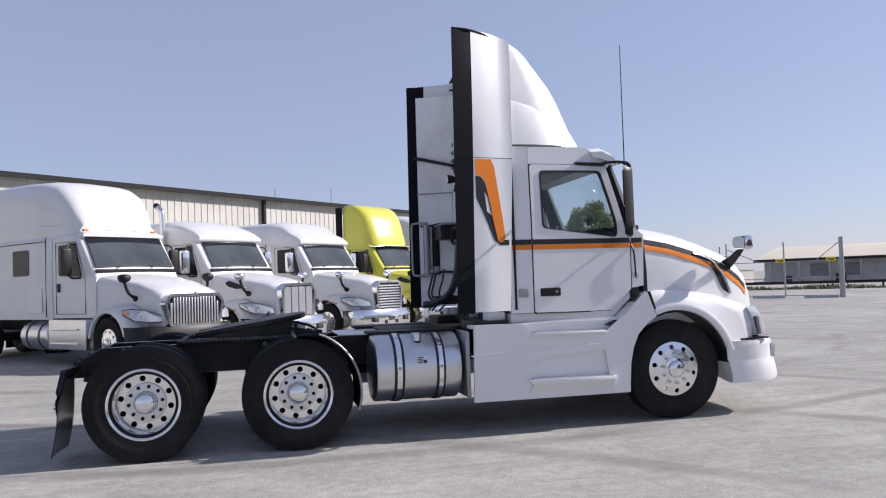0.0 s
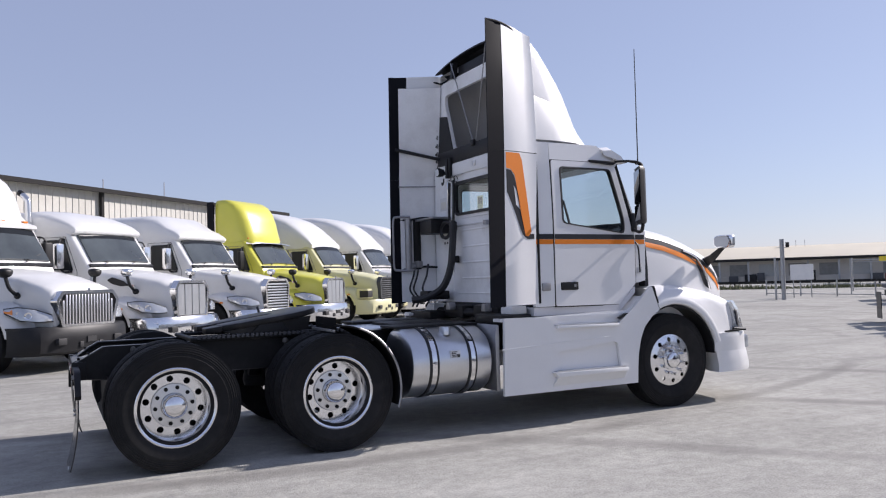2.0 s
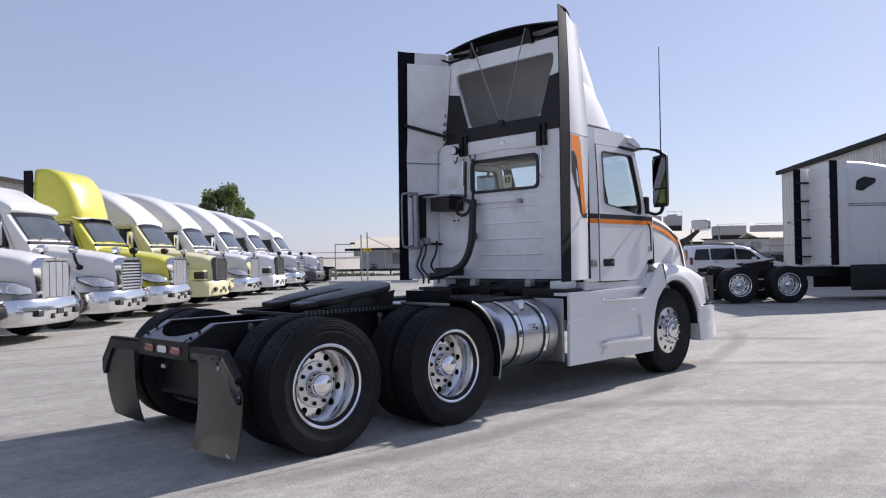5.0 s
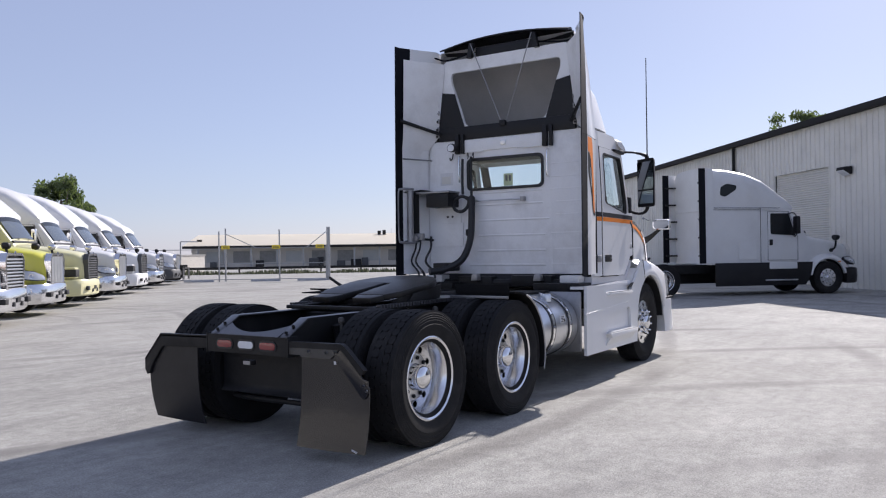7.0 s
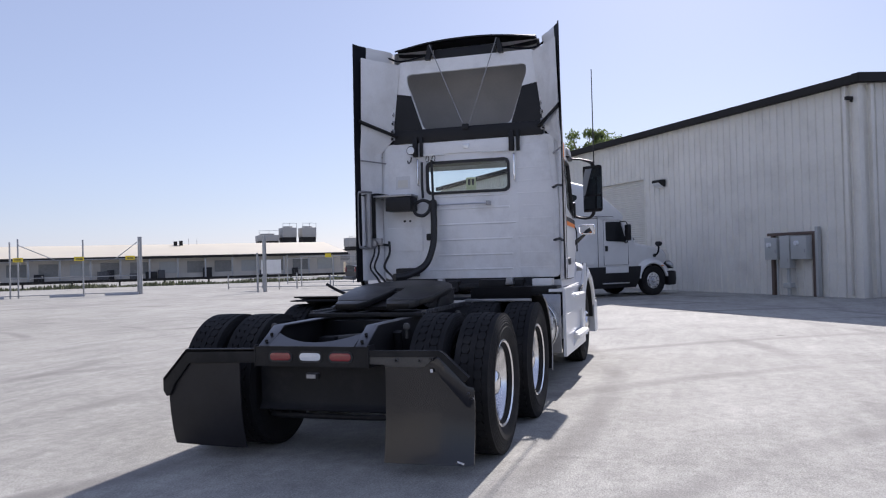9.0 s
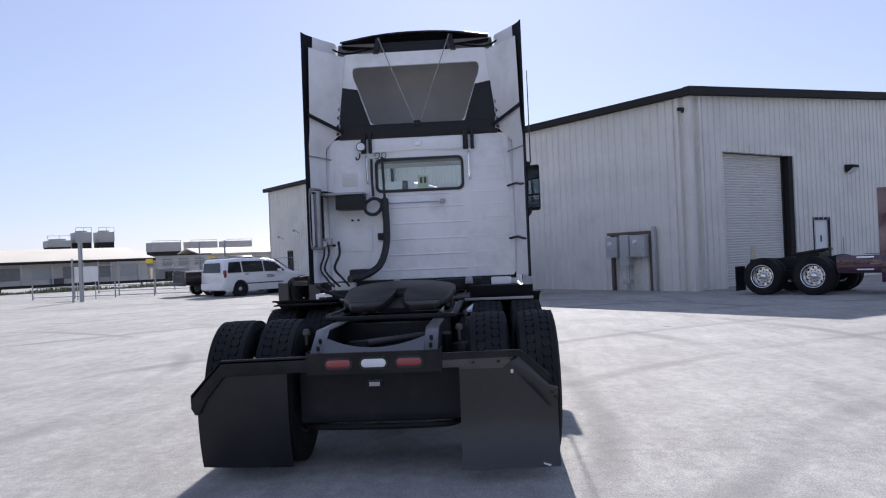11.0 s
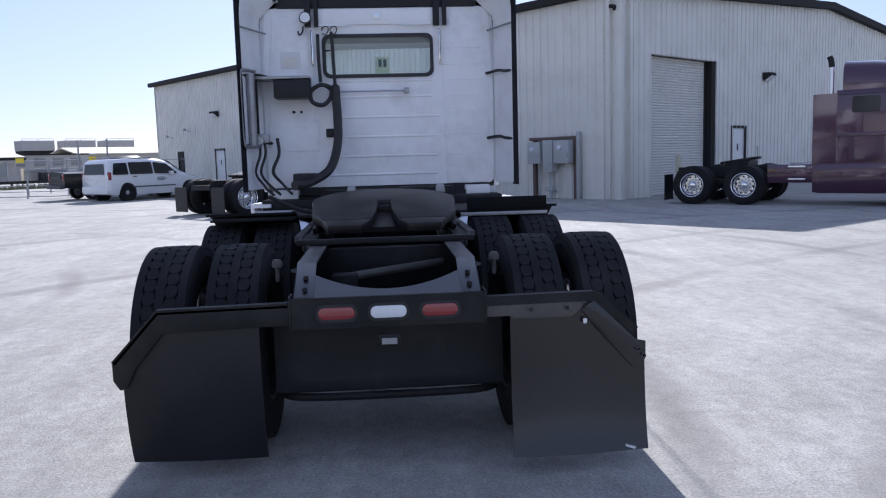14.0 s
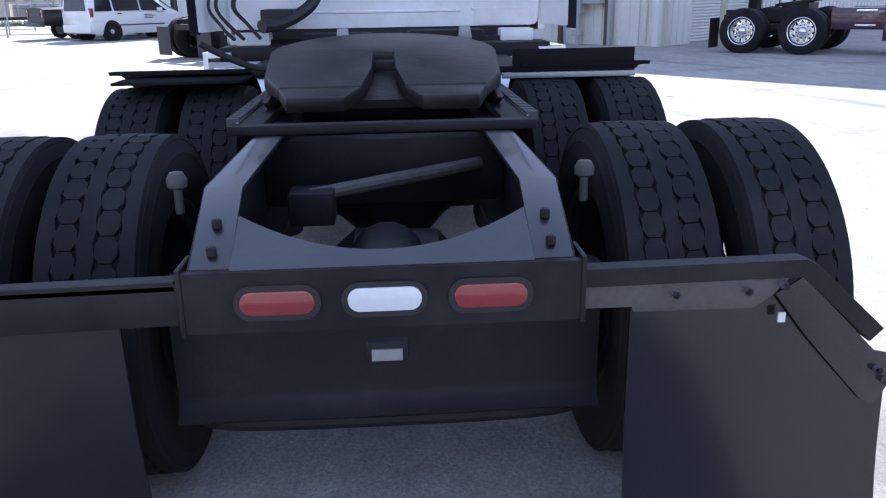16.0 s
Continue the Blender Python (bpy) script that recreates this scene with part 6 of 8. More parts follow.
# fifth wheel on its slider
RACKM = mat("dark_worn_steel", (0.09, 0.09, 0.095), 0.5, metal=0.6, vary=0.15)
RACK_TOOTH = mesh_of("rack_tooth", box(0, 0.024, -0.02, 0.02, -0.015, 0.015), RACKM, None)
TILT5 = pose(0.31, 0, 1.083, 0, -8, 0)
outl = []
for i in range(25):
    a = radians(-100 + 200 * i / 24)
    outl.append((0.10 + 0.40 * math.cos(a), 0.46 * math.sin(a)))
outl += [(-0.30, 0.43), (-0.46, 0.36), (-0.46, 0.075), (-0.20, 0.045), (0.08, 0.04), (0.08, -0.04), (-0.20, -0.045), (-0.46, -0.075), (-0.46, -0.36), (-0.30, -0.43)]
fw = part("fifth_wheel_plate", prism(outl, 0.0, 0.055, "z", 0.012), GREASE, hero, "greasy black fifth wheel coupling plate")
fw.matrix_basis = TILT5
for s in (-1, 1):
    o = part("ramp_ear", prism([(-0.46, s * 0.075), (-0.46, s * 0.36), (-0.60, s * 0.32), (-0.60, s * 0.13)], 0.0, 0.05, "z", 0.008), GREASE, hero)
    o.matrix_basis = TILT5 @ pose(0, 0, 0, 0, 0, 0)
    o = part("skirt_rib", prism([(-0.46, 0.0), (0.35, 0.0), (0.30, -0.12), (-0.2, -0.12)], s * 0.40, s * 0.42), GREASE, hero)
    o.matrix_basis = TILT5
    part("pivot_bracket", prism([(0.06, 0.96), (0.50, 0.96), (0.36, 1.10), (0.20, 1.10)], s * 0.37, s * 0.44, bev=0.008), FRAMEBLK, hero)
    part("slider_rail", box(-0.40, 1.0, s * 0.43 - 0.05, s * 0.43 + 0.05, 0.955, 0.985, 0.004), FRAMEBLK, hero)
    rack = part("slider_rack", box(-0.39, 0.95, s * 0.462 - 0.004, s * 0.462 + 0.004, 0.957, 0.99), STEEL, hero, "toothed slider rack")
    for i in range(32):
        o = new("rack_tooth", RACK_TOOTH)
        o.parent = rack
        o.matrix_basis = pose(-0.385 + i * 0.042, s * 0.478, 0.985)
part("throat_plate", box(-0.42, 0.12, -0.13, 0.13, -0.04, -0.01), GREASE, hero).matrix_basis = TILT5
part("slider_end_bar", box(-0.445, -0.395, -0.485, 0.485, 0.954, 0.985, 0.006), FRAMEBLK, hero)
part("lock_jaw", prism([(0.02, -0.07), (0.14, -0.09), (0.14, 0.09), (0.02, 0.07)], -0.05, 0.03, "z", 0.01), GREASE, hero).matrix_basis = TILT5
part("release_handle", pipe([(0.30, 0.30, 1.08), (0.40, 0.50, 1.09), (0.42, 0.62, 1.13), (0.43, 0.74, 1.19)], 0.014), FRAMEBLK, hero, "fifth wheel release handle")
part("deck_plate", box(1.1, 2.3, -0.40, 0.40, 0.956, 0.972, 0.003), BRUSHED, hero, "aluminium chequer deck plate")
part("deck_tray", box(1.55, 2.2, -0.34, 0.30, 0.972, 1.0, 0.006), FRAMEBLK, hero)


# ---- parked lorries ----
# opaque glossy pane; broad patches in the base colour imitate reflections
SCREEN = mat("windscreen_painted_reflections", (0.06, 0.07, 0.073), 0.05, vary=0.6, scale=0.9, fine=1.3, spec=0.6, coat=0.4)
SIDEGLASS = mat("dark_side_glass", (0.016, 0.018, 0.020), 0.08, vary=0.2, scale=2, spec=0.2)
CHROMEB = mat("chrome_bumper", (0.78, 0.78, 0.79), 0.14, metal=1.0, vary=0.08, scale=6)
# near-black: stands for shade in grilles and bumper holes, also colours lamps, gaskets
GRILLEBK = mat("recess_shade_and_black_parts", (0.02, 0.02, 0.022), 0.6)
BADGERED = mat("dull_red_enamel", (0.35, 0.05, 0.05), 0.4, vary=0.05)
GREYPL = mat("dark_grey_plastic", (0.06, 0.062, 0.068), 0.55, vary=0.1)


def body_ring(x, hw, zb, zt, crown=0.05, rad=0.16):
    """Cross-section of a cab: flat sides, rounded shoulders."""
    zt2 = max(zt, zb + 0.05)
    r = min(rad, (zt2 - zb) * 0.45)
    half = [(hw * 0.985, zb), (hw, zb + (zt2 - zb) * 0.35), (hw * 0.992, zt2 - r * 1.25)]
    for a in (20, 45, 70):
        half.append((hw * 0.992 - r + r * math.cos(radians(a)), zt2 - r + r * math.sin(radians(a))))
    half += [(hw * 0.55, zt2 + crown * 0.6)]
    return [(x, -y, z) for y, z in half] + [(x, 0, zt2 + crown)] + [(x, y, z) for y, z in half[::-1]]


def panel(pts, th, y, outward):
    """A flat pane in the xz plane at y, th thick."""
    return prism(rounded(pts, 0.05, 3), y, y + outward * th)


def lorry(m, paint, label, roof, roof_paint=None, grille="vertical", bumper_mat=None, visor=False, sleeper=-5.2, tank=True, stack=False, extender=False, group="parked lorries in a row", fairing_top=None, hood_len=1.95, lights=True, skirt=None, detail=True, gmat=None, mirror_mat=None, stack_x=-3.75, roof_window=False, lamps="swept", intake=False, wide=False, full_wheels=False):
    t = thing("parked_truck", label, "semi truck", m, group=group)
    roof_paint = roof_paint or paint
    bm_mat = bumper_mat or CHROMEB
    gmat = gmat or CHROMEB
    H = hood_len
    # hood
    st = [(-0.12, 0.52, 1.40), (-0.19, 0.57, 1.50), (-0.40, 0.63, 1.575), (-0.9, 0.75, 1.67), (-1.45, 0.87, 1.75), (-H - 0.05, 0.965, 1.84)]
    if wide:
        st = [(x, w + 0.16 * max(0, (x + 0.9) / 0.8), z - 0.05 * (x > -0.5)) for x, w, z in st]
    part("hood", loft([body_ring(x, w, 0.80, z, 0.045, 0.15) for x, w, z in st]), paint, t, smooth=55)
    # cab and sleeper in one shell; the slope at the front carries the windscreen
    cab = [(-H + 0.08, 0.975, 1.05, 1.80), (-H + 0.0, 0.985, 0.98, 1.94), (-H - 0.50, 1.0, 0.98, 2.64), (-H - 0.62, 1.0, 0.98, 2.72), (-H - 1.45, 1.03, 0.98, 2.76)]
    part("cab", loft([body_ring(x, w, zb, z, 0.04, 0.10) for x, w, zb, z in cab]), paint, t, smooth=40)
    if sleeper:
        part("sleeper", loft([body_ring(x, w, 0.95, 2.72, 0.03, 0.08) for x, w in ((-H - 1.44, 1.045), (-H - 1.60, 1.09), (sleeper, 1.10))]), paint, t, smooth=40)
        part("sleeper_door", prism(rounded([(-H - 2.35, 1.10), (-H - 1.75, 1.10), (-H - 1.75, 1.62), (-H - 2.35, 1.62)], 0.05), -1.108, -1.09), paint, t)
        part("panel_seam", box(-H - 1.612, -H - 1.60, -1.0945, -1.08, 1.0, 2.68), HOLE, t)
        part("panel_seam", box(sleeper + 0.02, -H - 1.60, -1.1035, -1.08, 2.60, 2.612), HOLE, t)
        back = 0.42 if wide else 0
        if roof_window is False:
            part("sleeper_window", panel([(-H - 2.55 - back, 1.90), (-H - 1.88 - back, 1.90), (-H - 1.88 - back, 2.46), (-H - 2.55 - back, 2.46)], 0.012, -1.095, -1), SIDEGLASS, t, "dark sleeper side window")
    if roof_window:
        part("roof_window", prism(rounded([(-4.90, 3.05), (-4.72, 3.0), (-4.36, 3.22), (-4.34, 3.34), (-4.66, 3.40), (-4.86, 3.30)], 0.05), -1.085, -1.05), SIDEGLASS, t, "dark kite shaped roof window")
        part("body_crease", box(-5.1, -2.9, -1.112, -1.09, 2.66, 2.672), HOLE, t)
    if roof:
        rr = [body_ring(x, w, 2.655 if x > -H - 0.4 else 2.60, z, 0.03 if x > -H - 0.4 else 0.05, 0.03 if x > -H - 0.4 else 0.30) for x, w, z in roof]
        cap_ = part("roof_cap", loft(rr), roof_paint, t, "moulded roof cap", 55)
        if wide:
            for z0, z1, x0, x1 in ((3.38, 3.22, -4.05, -3.15), (2.98, 2.90, -4.0, -2.95)):
                for s in (-1, 1):
                    part("moulded_crease", loft([[(x0 + (x1 - x0) * f, s * (1.035 - 0.10 * f ** 3 + 0.035 * k * math.sin(f * math.pi)), z0 + (z1 - z0) * f ** 1.5 + h * math.sin(f * math.pi)) for k, h in ((0, 0.02), (1, 0.012), (1, -0.005), (0, -0.055))] for f in (0.02, 0.2, 0.4, 0.6, 0.8, 0.98)]), roof_paint, cap_)
    if fairing_top:
        rows = []
        for z, xn, hw in fairing_top:
            ring = []
            for i in range(13):
                a = math.pi * i / 12
                c, s_ = math.cos(a), math.sin(a)
                ring.append((-H - 1.45 + (xn) * abs(s_) ** 0.5, -hw * (1 if c > 0 else -1) * abs(c) ** 0.4, z))
            rows.append(ring + [(-H - 1.62, hw * 0.95, z), (-H - 1.62, -hw * 0.95, z)])
        part("roof_fairing", loft(rows), roof_paint, t, "tall rounded roof fairing", 50)
        for s in (-1, 1):
            part("extender_edge", box(-H - 1.86, -H - 1.63, s * 1.0 - 0.03, s * 1.0 + 0.03, 1.0, 3.93), FINBLK, t, "black rubber extender edge")
    # windscreen
    slab = Vector((0.81, 0, 0.58)) * 0.05
    rows = []
    for y, zl, zh, dx in ((-0.90, 1.99, 2.61, 0.0), (-0.45, 2.01, 2.64, 0.012), (0.0, 2.02, 2.65, 0.018), (0.45, 2.01, 2.64, 0.012), (0.90, 1.99, 2.61, 0.0)):
        y *= 1.0 if wide else 0.93
        lo_, hi_ = Vector((-H + 0.0 + dx, y, zl + 0.02)), Vector((-H - 0.43 + dx, y * 0.955, zh + 0.02))
        rows.append([lo_, hi_, hi_ - slab, lo_ - slab])
    part("windscreen", loft(rows), SCREEN, t, "glossy grey windscreen with uneven reflections put into its colour", 40)
    lift = Vector((0.81, 0, 0.58)) * 0.003
    part("windscreen_band", loft([[r[0].lerp(r[1], 0.80) + lift, r[1] + lift, r[1] - lift, r[0].lerp(r[1], 0.80) - lift] for r in rows]), SIDEGLASS, t, "dark band along the windscreen top", 40)
    part("windscreen_frame", loft([[(-H + 0.07, y, 1.91), (-H + 0.02, y, 1.96), (-H - 0.02, y, 1.94), (-H + 0.04, y, 1.88)] for y in (-0.93, 0, 0.93)]), BLACKPL, t)
    for s in (-1, 1):
        part("side_window", panel([(-H - 0.36, 1.82), (-H - 0.60, 2.50), (-H - 1.22, 2.50), (-H - 1.22, 1.86)], 0.02, s * 1.005, s), SIDEGLASS, t, "dark side window")
        b = holed(dense([(-H - 1.32, 1.06), (-H - 0.26, 1.06), (-H - 0.26, 1.8), (-H - 0.58, 2.56), (-H - 1.32, 2.56)], 0.3), [dense([(-H - 1.312, 1.068), (-H - 0.268, 1.068), (-H - 0.268, 1.8), (-H - 0.585, 2.552), (-H - 1.312, 2.552)], 0.3)], 0.0, 0.02)
        for v in b.verts:
            v.co.y = s * (float(np.interp(-v.co.x - H, (0, 0.5, 1.45), (0.985, 1.0, 1.03))) * 0.998 + 0.006 - v.co.y)
        part("door_seam", b, GREYPL, t)
        part("door_handle", box(-H - 1.26, -H - 1.16, s * 1.03 - 0.02, s * 1.03 + 0.02, 1.52, 1.70, 0.01), BLACKPL, t)
        mm = part("mirror", box(-H - 0.56, -H - 0.42, s * 1.27 - 0.10, s * 1.27 + 0.10, 1.86, 2.40, 0.04), mirror_mat or BLACKPL, t, "tall door mirror")
        part("mirror_arm", pipe([(-H - 0.40, s * 1.0, 1.80), (-H - 0.46, s * 1.16, 1.80), (-H - 0.48, s * 1.26, 1.90)], 0.02), BLACKPL, mm)
        part("mirror_arm", pipe([(-H - 0.60, s * 1.0, 2.50), (-H - 0.52, s * 1.18, 2.50), (-H - 0.48, s * 1.26, 2.38)], 0.018), BLACKPL, mm)
        hm = part("hood_mirror", loft([[(x, s * 0.98 + 0.115 * k * math.cos(a), 1.75 + 0.085 * k * math.sin(a) + 0.01 * math.cos(2 * a)) for a in [2 * math.pi * i / 14 for i in range(14)]] for x, k in ((-0.93, 0.93), (-0.92, 1.0), (-0.84, 1.0), (-0.79, 0.86), (-0.765, 0.5))]), mirror_mat or BLACKPL, t, "rounded hood mirror", 45)
        part("arm", pipe([(-0.86, s * 0.75, 1.36), (-0.83, s * 0.85, 1.40), (-0.84, s * 0.93, 1.49), (-0.86, s * 0.97, 1.64), (-0.87, s * 0.98, 1.70)], 0.032, 10), BLACKPL, hm, "curved black arm")
        part("arm_foot", loft([[(-0.86 + 0.075 * k * math.cos(a), s * (0.715 + d), 1.345 + 0.06 * k * math.sin(a)) for a in [2 * math.pi * i / 12 for i in range(12)]] for d, k in ((0, 1.0), (0.045, 1.0), (0.065, 0.6))]), BLACKPL, hm)
        if intake:
            b = prism(rounded([(-1.50, 1.60), (-1.38, 1.66), (-1.12, 1.57), (-1.0, 1.47), (-1.18, 1.46), (-1.40, 1.52)], 0.03, 3), 0.0, 0.012)
            for v in b.verts:
                v.co.y = s * (0.762 + 0.21 * (-v.co.x - 0.95) + v.co.y)
            part("hood_intake", b, BLACKPL, t, "black hood side intake")
            o = part("hood_badge", prism([(-0.93 + 0.075 * math.cos(a), 1.46 + 0.035 * math.sin(a)) for a in [i * math.pi / 8 for i in range(16)]], s * 0.755, s * 0.785), CHROMEB, t, "small oval badge")
            part("badge_inset", prism([(-0.93 + 0.060 * math.cos(a), 1.46 + 0.025 * math.sin(a)) for a in [i * math.pi / 8 for i in range(16)]], s * 0.784, s * 0.788), BADGERED, o)
        # fender over the steer wheel
        rings = []
        for i in range(16):
            th = 172 - 160 * i / 15
            a = radians(th)
            ro = 0.68 + 0.22 * max(0, (90 - th) / 80)
            pts = [(0.575, 1.10), (0.58, 1.145), (0.62, 1.155), (ro * 0.5 + 0.33, 1.10), (ro, 0.99), (ro + 0.06, 0.80), (0.60, 0.72)]
            rings.append([(-1.25 + r * math.cos(a), s * y, 0.50 + r * math.sin(a)) for r, y in pts])
        part("fender", loft(rings), paint, t, smooth=55)
        if lamps == "square":
            part("lamp_bezel", box(-0.62, -0.20, s * 0.93 - 0.17, s * 0.93 + 0.17, 0.84, 1.16, 0.03), paint, t)
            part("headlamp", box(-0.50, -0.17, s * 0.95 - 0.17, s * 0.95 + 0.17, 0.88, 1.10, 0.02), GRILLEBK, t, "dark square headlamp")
        if lamps == "swept":
          part("headlamp", loft([[(-0.70, s * 1.135, 1.12), (-0.69, s * 1.14, 1.10), (-0.68, s * 1.14, 1.06), (-0.72, s * 1.05, 1.06)], [(-0.45, s * 1.07, 1.14), (-0.40, s * 1.085, 1.06), (-0.38, s * 1.085, 0.93), (-0.5, s * 0.95, 0.93)], [(-0.24, s * 0.93, 1.10), (-0.18, s * 0.95, 1.02), (-0.16, s * 0.94, 0.90), (-0.3, s * 0.8, 0.90)], [(-0.12, s * 0.70, 1.0), (-0.08, s * 0.71, 0.97), (-0.07, s * 0.70, 0.90), (-0.2, s * 0.6, 0.90)]]), HEADLAMP, t, "clear swept headlamp", 40)
          part("lamp_gasket", loft([[(-0.74, s * 1.125, 1.135), (-0.72, s * 1.132, 1.09), (-0.71, s * 1.132, 1.04), (-0.76, s * 1.05, 1.04)], [(-0.47, s * 1.062, 1.158), (-0.42, s * 1.072, 1.06), (-0.40, s * 1.072, 0.912), (-0.52, s * 0.95, 0.912)], [(-0.26, s * 0.922, 1.118), (-0.20, s * 0.938, 1.02), (-0.18, s * 0.928, 0.882), (-0.32, s * 0.8, 0.882)], [(-0.13, s * 0.685, 1.015), (-0.10, s * 0.69, 0.97), (-0.09, s * 0.68, 0.882), (-0.22, s * 0.58, 0.882)]]), GRILLEBK, t, "dark gasket round the headlamp", 40)
          for fx, fy, fz, fr in ((-0.30, 1.005, 1.0, 0.062), (-0.44, 1.068, 1.035, 0.045)):
              o = part("lamp_reflector", lathe([(0.0, 0.006), (fr * 0.5, 0.010), (fr * 0.8, 0.024), (fr, 0.026), (fr, -0.02)], 18, "x"), CHROME, t, "round chrome reflector", 40)
              o.matrix_basis = pose(fx, s * fy, fz, 0, 0, s * 50)
        if wide:
            part("indicator", loft([[(-0.72, s * 1.135, 1.10), (-0.70, s * 1.148, 1.085), (-0.70, s * 1.148, 1.065), (-0.74, s * 1.08, 1.065)], [(-0.56, s * 1.10, 1.125), (-0.53, s * 1.118, 1.07), (-0.53, s * 1.12, 1.02), (-0.6, s * 1.04, 1.02)]]), AMBER, t, "amber indicator")
        else:
            part("side_marker", box(-0.92, -0.83, s * 1.155 - 0.008, s * 1.155 + 0.008, 0.97, 1.01, 0.006), AMBER, t, "small amber fender marker")
        part("wheel_liner", loft([[(-1.25 + r * math.cos(radians(th)), y, 0.50 + r * math.sin(radians(th))) for r, y in ((0.57, s * 1.08), (0.585, s * 1.08), (0.585, s * 0.7), (0.57, s * 0.7))] for th in range(172, 0, -20)]), BLACKPL, t)
        wheel(t, -1.25, s * 1.0, R0 - 0.004, s, steer=True, full=full_wheels)
        for x in (-6.80, -8.12):
            wheel(t, x, s * 1.09, R0 - 0.004, s, full=full_wheels)
            wheel(t, x, s * 0.76, R0 - 0.004, s, inner=True, full=False)
        if tank:
            part("fuel_tank", lathe([(0, -4.6), (0.28, -4.59), (0.315, -4.56), (0.315, -3.50), (0.28, -3.47), (0, -3.46)], 28, "x", centre=(0, s * 0.82, 0.60)), BRUSHED, t, "aluminium fuel tank", 25)
            for k in (-4.3, -3.8):
                part("strap", lathe([(0.316, k - 0.03), (0.324, k - 0.03), (0.324, k + 0.03), (0.316, k + 0.03)], 28, "x", centre=(0, s * 0.82, 0.60)), GREYPL, t)
            part("step_box", box(-3.42, -2.0, s * 0.98 - 0.14, s * 0.98 + 0.14, 0.34, 0.95, 0.02), skirt or BRUSHED, t, "step box under the door")
            for z in (0.46, 0.75):
                part("step", box(-3.30, -2.25, s * 1.13 - 0.03, s * 1.13 + 0.03, z - 0.02, z + 0.02, 0.006), BRUSHED, t)
        else:
            part("side_skirt", prism([(-5.1, 0.30), (-2.05, 0.30), (-1.86, 0.62), (-1.80, 1.0), (-5.1, 1.0)], s * 1.12 - 0.02, s * 1.12 + 0.02, bev=0.01), skirt or GREYPL, t, "side skirt below the cab")
        if extender:
            part("extender_edge", box(sleeper - 0.42, sleeper - 0.22, s * 1.13 - 0.02, s * 1.13 + 0.02, 1.0, 3.85), FINBLK, t, "black rubber extender edge")
            part("extender", box(sleeper - 0.22, sleeper + 0.05, s * 1.11 - 0.02, s * 1.11 + 0.02, 1.0, 3.85), paint, t)
            for z in (1.2, 1.75, 2.3, 2.85, 3.4):
                part("extender_brace", box(sleeper - 0.38, sleeper, s * 1.02 - 0.04, s * 1.02 + 0.04, z, z + 0.05), BLACKPL, t)
        if stack and s < 0:
            sx, sy = stack_x, s * (1.14 if stack_x > -4 else 0.80)
            part("exhaust_stack", pipe([(sx, sy, 0.98), (sx, sy, 2.6), (sx, sy, 3.30), (sx - 0.04, sy, 3.42), (sx - 0.16, sy, 3.52)], 0.065, 14), BRUSHED, t, "tall polished exhaust stack")
            part("stack_tip", pipe([(sx - 0.15, sy, 3.515), (sx - 0.20, sy, 3.55), (sx - 0.24, sy, 3.57)], 0.07, 14), FRAMEBLK, t)
            part("heat_shield", lathe([(0.10, 1.4), (0.10, 2.4)], 16, "z", centre=(sx, sy, 0)), BRUSHED, t)
    # bumper
    plan = [(-0.62, -1.16), (-0.30, -1.13), (-0.08, -0.95), (0.03, -0.55), (0.06, 0), (0.03, 0.55), (-0.08, 0.95), (-0.30, 1.13), (-0.62, 1.16), (-0.62, 1.05), (-0.25, 0.7), (-0.25, -0.7), (-0.62, -1.05)]
    bpp = part("bumper", loft([[(x - k, y, z) for x, y in plan] for z, k in ((0.32, 0.06), (0.36, 0.02), (0.55, 0), (0.74, 0.01), (0.80, 0.05))]), bm_mat, t, "front bumper", 35)
    for s in (-1, 1):
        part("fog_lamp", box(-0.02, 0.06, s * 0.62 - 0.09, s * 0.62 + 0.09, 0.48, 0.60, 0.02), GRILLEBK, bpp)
        # black block on the bumper, coloured as the shade in a hole
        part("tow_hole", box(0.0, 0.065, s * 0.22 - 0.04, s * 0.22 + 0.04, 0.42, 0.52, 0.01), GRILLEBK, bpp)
    part("plate_blank", box(0.05, 0.072, -0.10, 0.10, 0.50, 0.60), GRILLEBK, bpp)
    # grille
    zt, zb, wt, wb = (1.36, 0.82, 0.65, 0.55) if wide else (1.50, 0.80, 0.49, 0.44)
    # solid block; the shade between the bars is put into its colour
    g = part("grille", prism([(-wb, zb), (wb, zb), (wt, zt - 0.12), (wt - 0.1, zt), (-wt + 0.1, zt), (-wt, zt - 0.12)], -0.14, -0.055, "x", 0.01), GRILLEBK, t, "near-black grille backing with the recess shade in its colour")
    go = rounded([(-wb - 0.04, zb - 0.03), (wb + 0.04, zb - 0.03), (wt + 0.05, zt - 0.12), (wt - 0.08, zt + 0.05), (-wt + 0.08, zt + 0.05), (-wt - 0.05, zt - 0.12)], 0.04)
    gi = rounded([(-wb + 0.01, zb + 0.01), (wb - 0.01, zb + 0.01), (wt - 0.01, zt - 0.13), (wt - 0.11, zt - 0.01), (-wt + 0.11, zt - 0.01), (-wt + 0.01, zt - 0.13)], 0.04)
    part("grille_frame", holed(go, [gi], -0.15, 0.0, "x"), gmat, g, "chrome grille surround")
    if grille == "vertical":
        nb = 17 if wide else 13
        for i in range(nb):
            y = (wb - 0.01) * (2 * i / (nb - 1) - 1)
